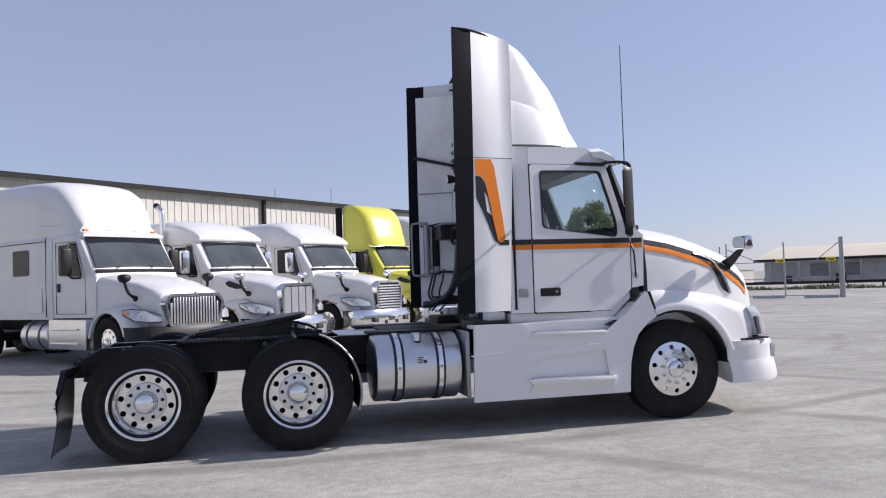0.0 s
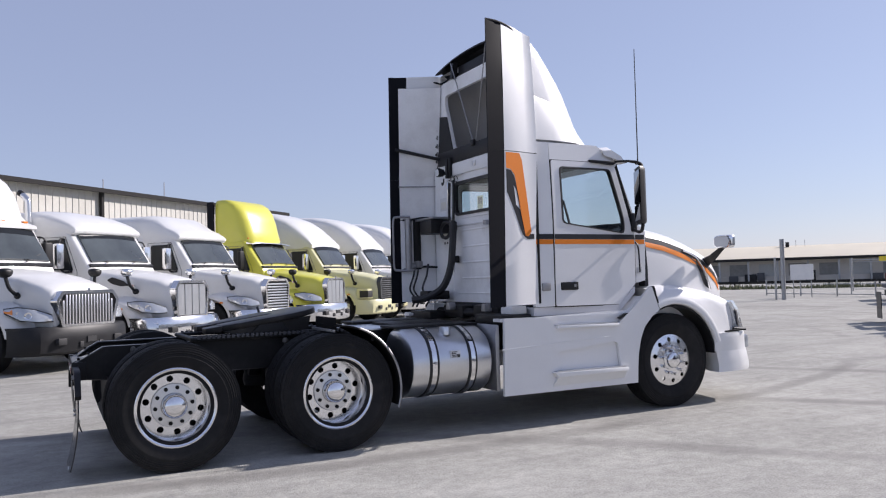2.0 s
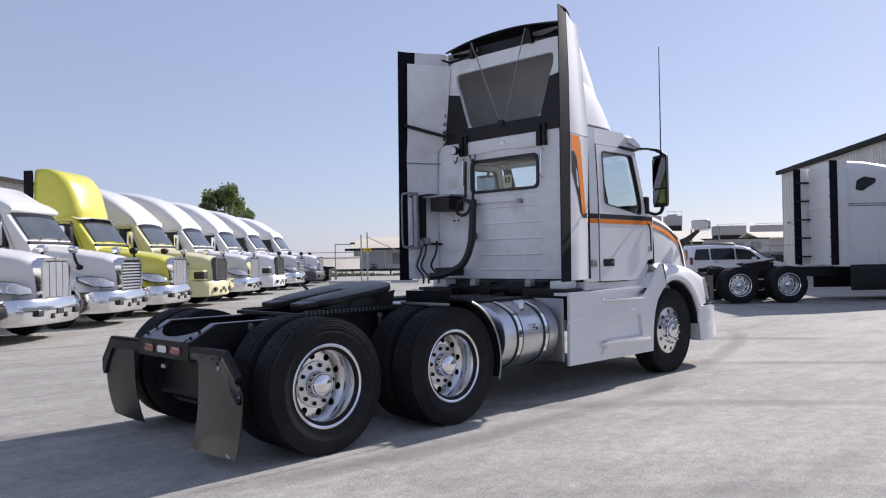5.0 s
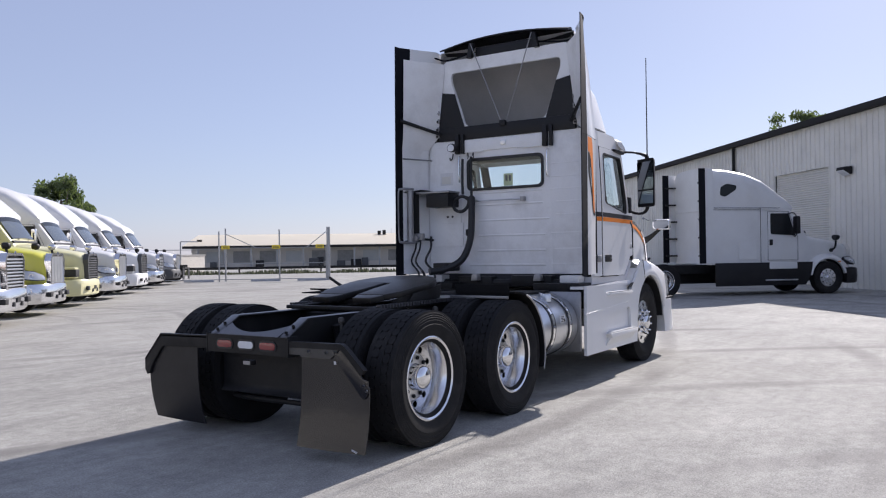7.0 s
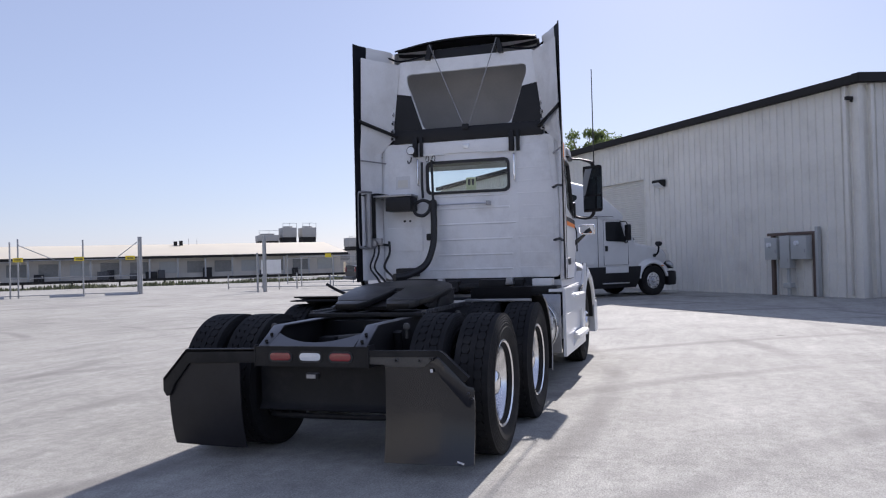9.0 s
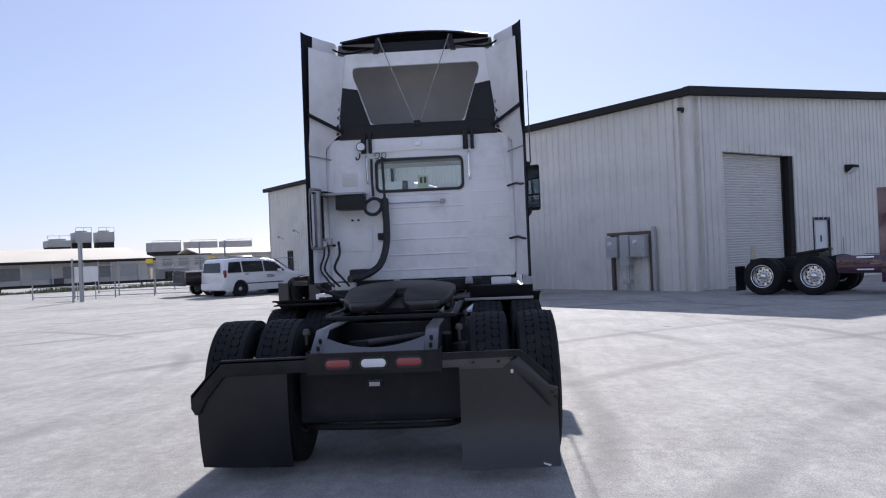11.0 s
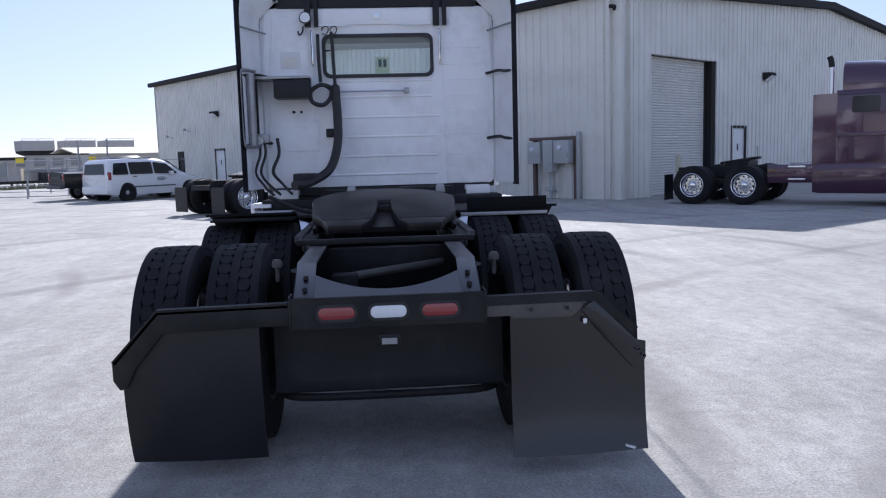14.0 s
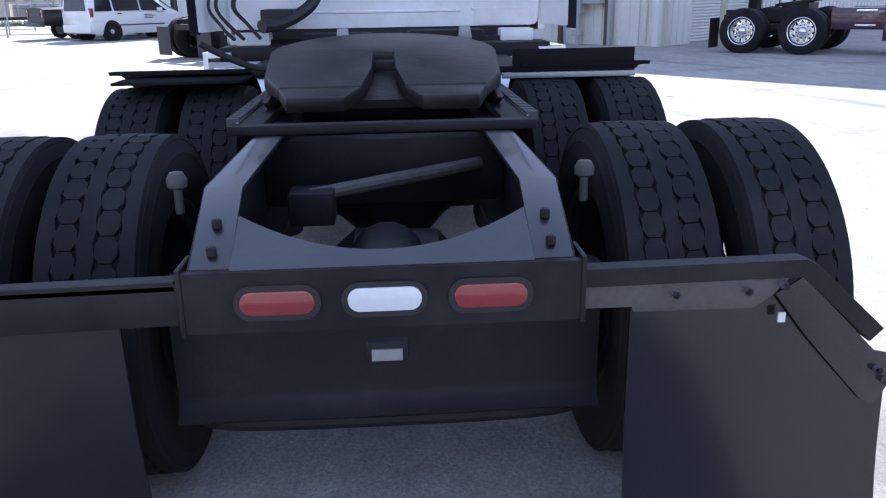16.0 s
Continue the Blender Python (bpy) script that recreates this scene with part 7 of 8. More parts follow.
            part("grille_bar", box(-0.05, -0.006, y - 0.019, y + 0.019, zb + 0.01, zt - 0.02 - 0.10 * (abs(y) > wt - 0.12), 0.014, 2), BRUSHED, g)
    elif grille == "panels":
        for y0, y1 in ((-0.44, -0.235), (-0.215, -0.01), (0.01, 0.215), (0.235, 0.44)):
            part("grille_panel", box(-0.05, -0.015, y0, y1, zb + 0.015, zt - 0.03, 0.006, 1), BRUSHED, g)
    else:
        for i in range(9):
            z = zb + 0.035 + 0.070 * i
            part("grille_bar", box(-0.05, -0.004, -0.44, 0.44, z, z + 0.036, 0.013, 2), BRUSHED if gmat is CHROMEB else gmat, g)
    part("grille_badge", prism([(0, zt - 0.02), (0.05, zt + 0.03), (0, zt + 0.09), (-0.05, zt + 0.03)], -0.01, 0.012, "x"), CHROMEB, g)
    if visor:
        part("sun_visor", loft([[(-H - 0.50, y, 2.72 - k), (-H - 0.28, y, 2.66 - k), (-H - 0.27, y, 2.64 - k), (-H - 0.50, y, 2.67 - k)] for y, k in ((-0.98, 0.04), (-0.5, 0), (0, 0), (0.5, 0), (0.98, 0.04))]), CHROMEB if visor == 2 else paint, t, "windscreen sun visor")
    if lights:
        for y in (-0.80, -0.28, 0, 0.28, 0.80):
            part("marker_lamp", box(-H - 0.62, -H - 0.52, y - 0.05, y + 0.05, 2.775, 2.815, 0.01), AMBER if lights == 1 else BLACKPL, t, "roof marker lamp")
    for y in (-0.45, 0.35):
        part("wiper", rod((-H + 0.02, y, 1.99), (-H - 0.09, y + 0.42, 2.14), 0.012, 6), BLACKPL, t)
    for s in (-1, 1):
        part("frame_rail", box(-8.75, -1.0, s * 0.43 - 0.04, s * 0.43 + 0.04, 0.68, 0.95), FRAMEBLK, t)
        fl = part("mud_flap", box(-8.86, -8.845, s * 0.9 - 0.30, s * 0.9 + 0.30, 0.10, 0.78), FLAPM, t)
    part("tail_plate", box(-8.80, -8.74, -0.45, 0.45, 0.70, 0.84), FRAMEBLK, t)
    o = part("fifth_wheel", prism(outl, 0.0, 0.06, "z", 0.01), GREASE, t)
    o.matrix_basis = pose(-7.2, 0, 1.08, 0, -8, 0)
    part("fifth_wheel_mount", box(-7.5, -6.9, -0.42, 0.42, 0.95, 1.10), FRAMEBLK, t)
    part("back_deck", box(-6.1, -5.3, -0.40, 0.40, 0.95, 0.99), BRUSHED, t)
    part("axle", box(-8.2, -6.7, -0.62, 0.62, 0.40, 0.62, 0.08), FRAMEBLK, t)
    part("front_axle", rod((-1.25, -0.9, 0.45), (-1.25, 0.9, 0.45), 0.07), FRAMEBLK, t)
    return t


def hi_roof(H, top=3.95, w=1.04):
    k = top / 3.95
    return [(-H - 0.42, w - 0.07, 2.74), (-H - 0.60, w - 0.05, 2.93), (-H - 0.85, w - 0.02, 3.17 * k), (-H - 1.10, w, 3.38 * k), (-H - 1.45, w + 0.02, 3.60 * k), (-H - 2.0, w + 0.03, 3.80 * k), (-H - 2.6, w + 0.03, top - 0.04), (-H - 3.28, w + 0.03, top)]


def mid_roof(H, top=3.02):
    return [(-H - 0.35, 0.955, 2.70), (-H - 0.42, 0.97, 2.78), (-H - 0.56, 0.985, 2.87), (-H - 0.80, 1.0, 2.97), (-H - 1.15, 1.03, top - 0.07), (-H - 1.6, 1.06, top), (-H - 3.25, 1.07, top + 0.02)]


HEAD = -48.5
ROW0, ROWD = Vector((1.65, 10.30)), Vector((2.16, 2.12))
YF = [(2.66, 1.05, 1.0), (2.78, 1.05, 1.0), (3.0, 0.98, 1.0), (3.3, 0.90, 1.0), (3.6, 0.78, 0.99), (3.82, 0.60, 0.97), (3.95, 0.38, 0.93), (3.99, 0.20, 0.85)]
specs = [
    dict(k=-1, d=-0.55, paint=WHITE_OLD, label="white sleeper lorry with a tall roof and slatted grille", sleeper=-6.15, roof=[(-2.34, 0.95, 2.72), (-2.54, 0.96, 2.79), (-2.60, 0.84, 2.98), (-2.72, 0.89, 3.22), (-2.90, 0.95, 3.50), (-3.12, 1.0, 3.70), (-3.40, 1.03, 3.83), (-3.90, 1.06, 3.92), (-4.60, 1.07, 3.96), (-6.15, 1.07, 3.98)], grille="vertical", wide=True, bumper_mat=BLACKPL, gmat=CHROMEB, visor=False, mirror_mat=BLACKPL),
    dict(k=0, d=-0.62, paint=WHITE_OLD, label="white mid roof lorry with chrome stack and panelled grille", roof=mid_roof(1.95, 3.16), grille="panels", stack=1, stack_x=-3.46, intake=True, mirror_mat=CHROMEB, bumper_mat=CHROMEB),
    dict(k=1, d=-0.16, paint=WHITE_OLD, label="white mid roof lorry with barred chrome grille", roof=mid_roof(1.95, 3.28), grille="horizontal", lights=2, lamps="swept", mirror_mat=CHROMEB),
    dict(k=2, d=0.10, paint=YELLOW, label="lime yellow day cab lorry with a tall roof fairing", roof=None, fairing_top=YF, sleeper=0, intake=True, grille="panels", mirror_mat=BLACKPL, bumper_mat=CHROMEB, visor=2),
    dict(k=3, d=0.95, paint=KHAKI, label="pale khaki lorry with a tall white roof and dark grille", roof=hi_roof(1.95, 3.95), roof_paint=WHITE_OLD, lamps="square", grille="horizontal", gmat=GREYPL, bumper_mat=KHAKI, mirror_mat=CHROMEB),
    dict(k=4, f=0.18, d=1.55, paint=WHITE_OLD, label="white sleeper lorry with chrome grille and tall roof", roof=hi_roof(1.95, 4.0), grille="panels", bumper_mat=CHROMEB, mirror_mat=CHROMEB),
    dict(k=5, f=0.22, d=2.75, lamps="square", paint=WHITE, label="white sleeper lorry with a swept tall roof", roof=hi_roof(1.95, 3.98), grille="horizontal", gmat=GREYPL, bumper_mat=WHITE, mirror_mat=CHROMEB),
    dict(k=6, f=0.22, d=4.44, paint=WHITE_OLD, label="white tall roof lorry with barred grille", roof=hi_roof(1.95, 3.9), grille="horizontal", bumper_mat=CHROMEB),
    dict(k=7, f=0.40, d=5.97, paint=WHITE, label="white tall roof lorry with panelled grille", roof=hi_roof(1.95, 3.8), grille="panels", bumper_mat=GREYPL),
]
for sp in specs:
    k, d = sp.pop("k"), sp.pop("d")
    p = ROW0 + ROWD * k + ROWD.normalized() * d + Vector((0.663, -0.749)) * sp.pop("f", 0)
    lorry(pose(p.x, p.y, 0, 0, 0, HEAD), **sp)
sleeper_truck = lorry(pose(23.18, -1.38, 0, 0, 0, -45.6), WHITE_OLD, "white tall roof sleeper lorry nosed in to the workshop wall", hi_roof(1.95, 3.88), grille="horizontal", tank=False, extender=True, group="", skirt=BLACKPL, bumper_mat=BLACKPL, visor=False, roof_window=True, full_wheels=True)
for s in (-1, 1):
    part("door_step_panel", box(-3.30, -2.35, s * 1.12 - 0.03, s * 1.12 + 0.03, 0.80, 1.0, 0.01), WHITE_OLD, sleeper_truck, "white panel under the cab door")
    part("step", box(-3.45, -2.35, s * 1.15 - 0.03, s * 1.15 + 0.03, 0.44, 0.48, 0.006), BRUSHED, sleeper_truck, "bright step edge")
mar = lorry(pose(10.91, -14.95, 0, 0, 0, -131.9), MAROON, "glossy maroon lorry with a tall stack outside the workshop", [(-2.45, 0.98, 2.76), (-2.7, 1.0, 2.97), (-3.2, 1.04, 3.20), (-3.6, 1.05, 3.29), (-4.0, 1.06, 3.34), (-4.60, 1.06, 3.38)], grille="vertical", sleeper=-4.72, roof_window=None, group="", bumper_mat=CHROMEB, tank=False, skirt=MAROON, full_wheels=True)
for s in (-1, 1):
    part("chassis_fairing", box(-6.25, -5.0, s * 1.06 - 0.03, s * 1.08 + 0.03, 0.55, 1.0, 0.02), MAROON, mar, "maroon chassis fairing")
    part("step", box(-5.75, -5.35, s * 1.12 - 0.03, s * 1.12 + 0.03, 0.92, 0.97, 0.006), CHROMEB, mar)
    part("step", box(-5.75, -5.35, s * 1.12 - 0.03, s * 1.12 + 0.03, 0.62, 0.66, 0.006), CHROMEB, mar)
for s in (-1, 1):
    part("side_extender", loft([[(-4.70, s * 1.10, z), (-4.70, s * 1.07, z), (-5.22, s * 1.10, z), (-5.22, s * 1.13, z)] for z in (0.98, 1.8, 2.64)]), MAROON, mar, "maroon side extender")
    part("sleeper_window", panel([(-4.38, 2.18), (-3.80, 2.18), (-3.80, 2.55), (-4.38, 2.55)], 0.012, s * 1.093, s), SIDEGLASS, mar, "dark sleeper side window")
    part("waist_moulding", box(-4.70, -2.1, s * 1.10 - 0.012, s * 1.10 + 0.012, 1.62, 1.72, 0.01), MAROON, mar)
    part("side_skirt", box(-5.2, -5.0, s * 1.10 - 0.02, s * 1.10 + 0.02, 0.32, 0.98, 0.01), MAROON, mar)
for x, y in ((-4.87, -0.90), (-3.85, 1.0)):
    st = part("exhaust_stack", pipe([(x, y, 0.98), (x, y, 2.2), (x, y, 3.05), (x - 0.01, y, 3.28)], 0.055, 14), BRUSHED, mar, "weathered steel exhaust stack")
    part("stack_tip", pipe([(x - 0.01, y, 3.27), (x - 0.02, y, 3.40), (x - 0.06, y, 3.52)], 0.066, 14), FRAMEBLK if y < 0 else BRUSHED, st)
part("pogo_stick", rod((-5.4, 0.0, 0.98), (-5.4, 0.0, 1.25), 0.02), STEEL, mar)

# bare chassis end of another lorry past the row
q = ROW0 + ROWD.normalized() * 32.6
ch = thing("parked_truck", "black bare chassis end of a lorry past the row", "semi truck", pose(q.x, q.y, 0, 0, 0, HEAD))
for s in (-1, 1):
    part("frame_rail", box(-4.2, 0.2, s * 0.43 - 0.04, s * 0.43 + 0.04, 0.68, 0.95), FRAMEBLK, ch)
    part("mud_flap", box(0.18, 0.2, s * 0.9 - 0.3, s * 0.9 + 0.3, 0.12, 0.80), FLAPM, ch)
    for x in (-0.6, -1.95):
        wheel(ch, x, s * 1.09, R0 - 0.004, s, full=False)
        wheel(ch, x, s * 0.76, R0 - 0.004, s, inner=True, full=False)
part("tail_plate", box(0.14, 0.2, -0.45, 0.45, 0.70, 0.84), FRAMEBLK, ch)
part("axle", box(-2.05, -0.5, -0.62, 0.62, 0.40, 0.62, 0.08), FRAMEBLK, ch)
# ---- workshop fittings ----
def electric_panel():
    d = thing("electric_panel", "grey electric meter boxes on a timber backed stand", "electric panel", side_m @ pose(1.40, 0.06, 0))
    for x in (0.10, 1.75):
        part("post", box(x, x + 0.12, 0.0, 0.10, 0, 1.95 if x < 1 else 1.9, 0.01), CABLEW, d, "brown timber post")
    part("header", box(0.0, 2.0, 0.0, 0.12, 1.86, 1.95, 0.01), CABLEW, d)
    part("end_post", box(-0.02, 0.08, 0.0, 0.14, 0, 2.08, 0.01), ELEC, d)
    for x0, x1, z0, z1 in ((0.20, 0.80, 1.12, 1.83), (1.36, 1.86, 1.12, 1.80), (0.86, 1.24, 0.85, 1.85)):
        b = part("meter_box", box(x0, x1, 0.12, 0.36, z0, z1, 0.015), ELEC, d, "grey steel meter box")
        if x1 - x0 > 0.45:
            part("meter", lathe([(0.0, 0.44), (0.07, 0.43), (0.08, 0.36)], 18, "y", centre=((x0 + x1) / 2 + 0.05, 0, z1 - 0.22)), CLEARLENS, b, "round glass meter")
        part("latch", box(x0 + 0.04, x0 + 0.07, 0.36, 0.375, z0 + 0.2, z0 + 0.3), STEEL, b)
    part("conduit", rod((1.05, 0.2, 0), (1.05, 0.2, 0.86), 0.06), ELEC, d)
    part("conduit", rod((1.5, 0.2, 0), (1.5, 0.2, 1.12), 0.03), ELEC, d)
    part("conduit_elbow", box(0.90, 1.2, 0.10, 0.3, 0.25, 0.40, 0.02), ELEC, d)
    return d


electric_panel()
BOLLARD = mat("faded_cream_bollard", (0.50, 0.46, 0.34), 0.6, vary=0.08)
d = thing("bollard", "faded cream steel bollard beside the roller door", "bollard", gable_m @ pose(GWID - 1.55, 1.0, 0))
part("post", lathe([(0.09, 0), (0.09, 1.22), (0.06, 1.29), (0, 1.31)], 20, "z"), BOLLARD, d)
d = thing("security_camera", "small dark camera under the workshop eave", "camera", side_m @ pose(0.15, 0.06, 5.62))
part("body", box(-0.06, 0.06, 0.0, 0.22, -0.05, 0.05, 0.02), TRIM, d)
part("bracket", box(-0.03, 0.03, -0.02, 0.05, -0.10, 0.0), TRIM, d)
d = thing("exterior_box", "small grey conduit box on the workshop wall", "junction box", gable_m @ pose(GWID - 8.57, 0.05, 0.6))
part("body", box(-0.1, 0.1, 0, 0.1, -0.2, 0.2, 0.01), ELEC, d)
part("conduit", rod((0, 0.04, 0.2), (0, 0.04, 0.9), 0.02), ELEC, d)

# ---- minivan and pickup by the far end of the workshop ----
CARGLASS = mat("dark_car_glass", (0.015, 0.017, 0.02), 0.08, vary=0.05, coat=0.2, spec=0.35)
CARWHITE = mat("white_car_paint", (0.78, 0.78, 0.78), 0.25, coat=0.8, vary=0.03)
CARBLACK = mat("black_car_paint", (0.008, 0.009, 0.012), 0.4, coat=0.15, spec=0.3, vary=0.05)
MESH["car_tyre"] = mesh_of("tyre", lathe([(0.20, -0.10), (0.30, -0.105), (0.335, -0.08), (0.34, 0), (0.335, 0.08), (0.30, 0.105), (0.20, 0.10)], 32, "y"), TYRE, 40)
MESH["car_rim"] = mesh_of("rim", lathe([(0.215, 0.10), (0.21, 0.06), (0.18, 0.055), (0.06, 0.085), (0.0, 0.09)], 24, "y"), BRUSHED, 40)


def car_wheel(t, x, y, s):
    e = new("wheel")
    e.parent = t
    e.empty_display_size = 0.1
    e.matrix_basis = pose(x, y, 0.338, 0, 0, 0 if s > 0 else 180)
    child("tyre", "car_tyre", e)
    child("rim", "car_rim", e, label="silver wheel cover")


def car_body(st):
    """Rings across the car: x, half width at sill, at belt, at roof, belt height, roof height."""
    rings = []
    for x, zs, wb, zb, wr, zr in st:
        h = [(wb * 0.93, zs), (wb, zs + 0.18), (wb, zb - 0.12), (wb * 0.985, zb), (wr, zr - 0.06), (wr * 0.85, zr), (0, zr + 0.02)]
        rings.append([(x, -y, z) for y, z in h] + [(x, y, z) for y, z in h[::-1][1:]])
    return loft(rings)


def minivan(m):
    t = thing("minivan", "white minivan parked near the workshop end", "minivan", m)
    st = [(-1.05, 0.40, 0.92, 1.02, 0.74, 1.25), (-1.0, 0.30, 0.97, 1.05, 0.78, 1.60), (-0.85, 0.26, 0.99, 1.06, 0.80, 1.72), (0.6, 0.24, 1.0, 1.06, 0.82, 1.76), (1.7, 0.24, 1.0, 1.05, 0.80, 1.72), (2.15, 0.24, 0.99, 1.04, 0.78, 1.60), (2.85, 0.25, 0.99, 1.03, 0.82, 1.16), (3.2, 0.26, 0.98, 0.95, 0.84, 1.02), (3.75, 0.28, 0.93, 0.82, 0.80, 0.90), (4.02, 0.34, 0.80, 0.66, 0.70, 0.74)]
    part("body", car_body(st), CARWHITE, t, "white van body", 50)
    for s in (-1, 1):
        for pts in ([(-0.80, 1.10), (0.10, 1.10), (0.10, 1.60), (-0.62, 1.58)], [(0.18, 1.10), (1.25, 1.10), (1.25, 1.61), (0.18, 1.61)], [(1.33, 1.10), (2.45, 1.08), (1.95, 1.52), (1.33, 1.60)]):
            b = prism(rounded(pts, 0.05, 3), -0.012, 0.012)
            for v in b.verts:
                v.co.y += s * (1.005 - (v.co.z - 1.06) * 0.262)
            part("side_window", b, CARGLASS, t, "dark side window")
        part("door_handle", box(0.30, 0.48, s * 1.0 - 0.015, s * 1.0 + 0.015, 0.98, 1.02, 0.008), BLACKPL, t)
        part("rub_strip", box(-0.3, 2.3, s * 1.0 - 0.012, s * 1.0 + 0.012, 0.55, 0.60), GREYPL, t)
        part("tail_lamp", box(-1.03, -0.86, s * 0.93 - 0.06, s * 0.93 + 0.06, 0.88, 1.22, 0.03), REDLENS, t, "red tail lamp")
        part("mirror", box(2.0, 2.16, s * 1.08 - 0.09, s * 1.08 + 0.09, 1.05, 1.20, 0.03), CARWHITE, t)
        part("roof_rail", rod((-0.6, s * 0.66, 1.80), (1.4, s * 0.66, 1.80), 0.02), GREYPL, t)
        for x in (0.0, 3.05):
            car_wheel(t, x, s * 0.925, s)
            part("wheel_arch", lathe([(0.0, s * 0.80), (0.415, s * 0.80), (0.415, s * 1.004), (0.0, s * 1.004)], 32, "y", centre=(x, 0, 0.35)), BLACKPL, t)
    for k in range(3):
        part("door_print", box(1.42, 1.78 + 0.1 * (k % 2), -1.008, -0.995, 0.80 + 0.06 * k, 0.83 + 0.06 * k), GREYPL, t, "unreadable printed line")
    part("rear_window", loft([[(-1.085, -0.74, 1.12), (-1.085, 0.74, 1.12)], [(-1.03, -0.68, 1.56), (-1.03, 0.68, 1.56)]], closed=False), CARGLASS, t, "dark rear window")
    part("rear_bumper", box(-1.12, -0.92, -0.93, 0.93, 0.30, 0.62, 0.06), CARWHITE, t)
    part("plate", box(-1.075, -1.055, -0.16, 0.16, 0.78, 0.90), LABEL, t)
    for o in t.children:
        if o.data is not None:
            for v in o.data.vertices:
                v.co.x = v.co.x * 0.76 if v.co.x < 0 else 3.05 + (v.co.x - 3.05) * 0.88 if v.co.x > 3.05 else v.co.x
                v.co.z *= 0.97
    part("windscreen", loft([[(2.86, -0.80, 1.10), (2.92, 0, 1.14), (2.86, 0.80, 1.10)], [(2.16, -0.72, 1.60), (2.22, 0, 1.64), (2.16, 0.72, 1.60)]], closed=False), CARGLASS, t, "windscreen")
    return t


def pickup(m):
    t = thing("pickup_truck", "black pickup truck parked behind the white minivan", "pickup truck", m)
    part("bed", car_body([(-1.15, 0.55, 0.96, 1.15, 0.96, 1.20), (0.0, 0.45, 0.98, 1.15, 0.97, 1.20), (0.95, 0.40, 0.98, 1.15, 0.97, 1.20)]), CARBLACK, t, smooth=40)
    part("cab", car_body([(0.98, 0.35, 0.98, 1.18, 0.80, 1.70), (1.15, 0.35, 0.98, 1.18, 0.80, 1.84), (2.2, 0.35, 0.98, 1.18, 0.80, 1.86), (2.9, 0.36, 0.98, 1.17, 0.82, 1.30), (4.1, 0.45, 0.95, 1.08, 0.84, 1.14)]), CARBLACK, t, smooth=40)
    for s in (-1, 1):
        b = prism(rounded([(1.18, 1.22), (2.55, 1.22), (2.15, 1.70), (1.25, 1.72)], 0.05, 3), -0.012, 0.012)
        for v in b.verts:
            v.co.y += s * (0.965 - (v.co.z - 1.18) * 0.25)
        part("side_window", b, CARGLASS, t)
        part("tail_lamp", box(-1.18, -1.06, s * 0.86 - 0.08, s * 0.86 + 0.08, 0.86, 1.14, 0.02), REDLENS, t, "red tail lamp")
        for x in (0.0, 3.35):
            car_wheel(t, x, s * 0.88, s)
    part("rear_window", loft([[(0.975, -0.76, 1.24), (0.975, 0.76, 1.24)], [(1.03, -0.70, 1.72), (1.03, 0.70, 1.72)]], closed=False), CARGLASS, t)
    part("rear_bumper", box(-1.32, -1.12, -0.92, 0.92, 0.50, 0.66, 0.03), GREYPL, t, "dark rear bumper")
    part("tailgate_trim", box(-1.175, -1.15, -0.6, 0.6, 0.92, 1.02), GREYPL, t)
    return t


minivan(pose(29.03, 11.14, 0, 0, 0, -39.9))
pickup(pose(31.35, 13.15, 0, 0, 0, -50))

# ---- boundary fence with an open gate ----
near_things = set(scene.objects)
GALV = mat("galvanised_steel", (0.36, 0.37, 0.38), 0.45, metal=0.6, vary=0.1)
SIGNY = mat("yellow_sign_plate", (0.75, 0.58, 0.03), 0.5)
SIGNW = mat("white_sign_plate", (0.75, 0.75, 0.74), 0.5)


def fence_run(name, pts, h, label, mid=True, wires=10):
    t = thing(name, label, "fence")
    for i, (x, y) in enumerate(pts):
        part("fence_post", rod((x, y, 0), (x, y, h + (0.12 if i % 2 else 0.3)), 0.045, 8), GALV, t)
    for (x0, y0), (x1, y1) in zip(pts, pts[1:]):
        part("top_rail", rod((x0, y0, h - 0.04), (x1, y1, h - 0.04), 0.03, 6), GALV, t)
        part("bottom_rail", rod((x0, y0, 0.15), (x1, y1, 0.15), 0.03, 6), GALV, t)
        if mid:
            part("mid_rail", rod((x0, y0, h * 0.52), (x1, y1, h * 0.52), 0.03, 6), GALV, t)
        b = bmesh.new()
        L = math.hypot(x1 - x0, y1 - y0)
        n = int(L / 0.35)
        for k in range(n):
            for sgn in (0, 1):
                a, c = k / n, min(1, (k + 1) / n * 1.0 + 0.9 / L)
                if sgn:
                    a, c = c, a
                rod((x0 + (x1 - x0) * a, y0 + (y1 - y0) * a, 0.15), (x0 + (x1 - x0) * c, y0 + (y1 - y0) * c, h - 0.05), 0.0011, 3, bm=b)
        o = part("chain_link", b, GALV, t, "thin chain link wire", None)
        o["kind"] = "stuff"
    return t


G0, G1, G2 = Vector((31.4, 38.1)), Vector((36.0, 32.2)), Vector((36.6, 23.4))
gate = fence_run("gate", [tuple(G0.lerp(G1, f)) for f in (0.0, 0.06, 0.55, 0.98)], 2.5, "open galvanised chain link gate with diagonal stays")
for f, h in ((0.0, 3.7), (0.06, 3.9), (0.55, 3.8)):
    p = G0.lerp(G1, f)
    part("gate_mast", rod((p.x, p.y, 0), (p.x, p.y, h), 0.05, 8), GALV, gate)
part("gate_mast", rod((G1.x, G1.y, 0), (G1.x, G1.y, 3.95), 0.13, 12), GALV, gate, "thick steel gate post")
p, q = G0.lerp(G1, 0.06), G0.lerp(G1, 0.34)
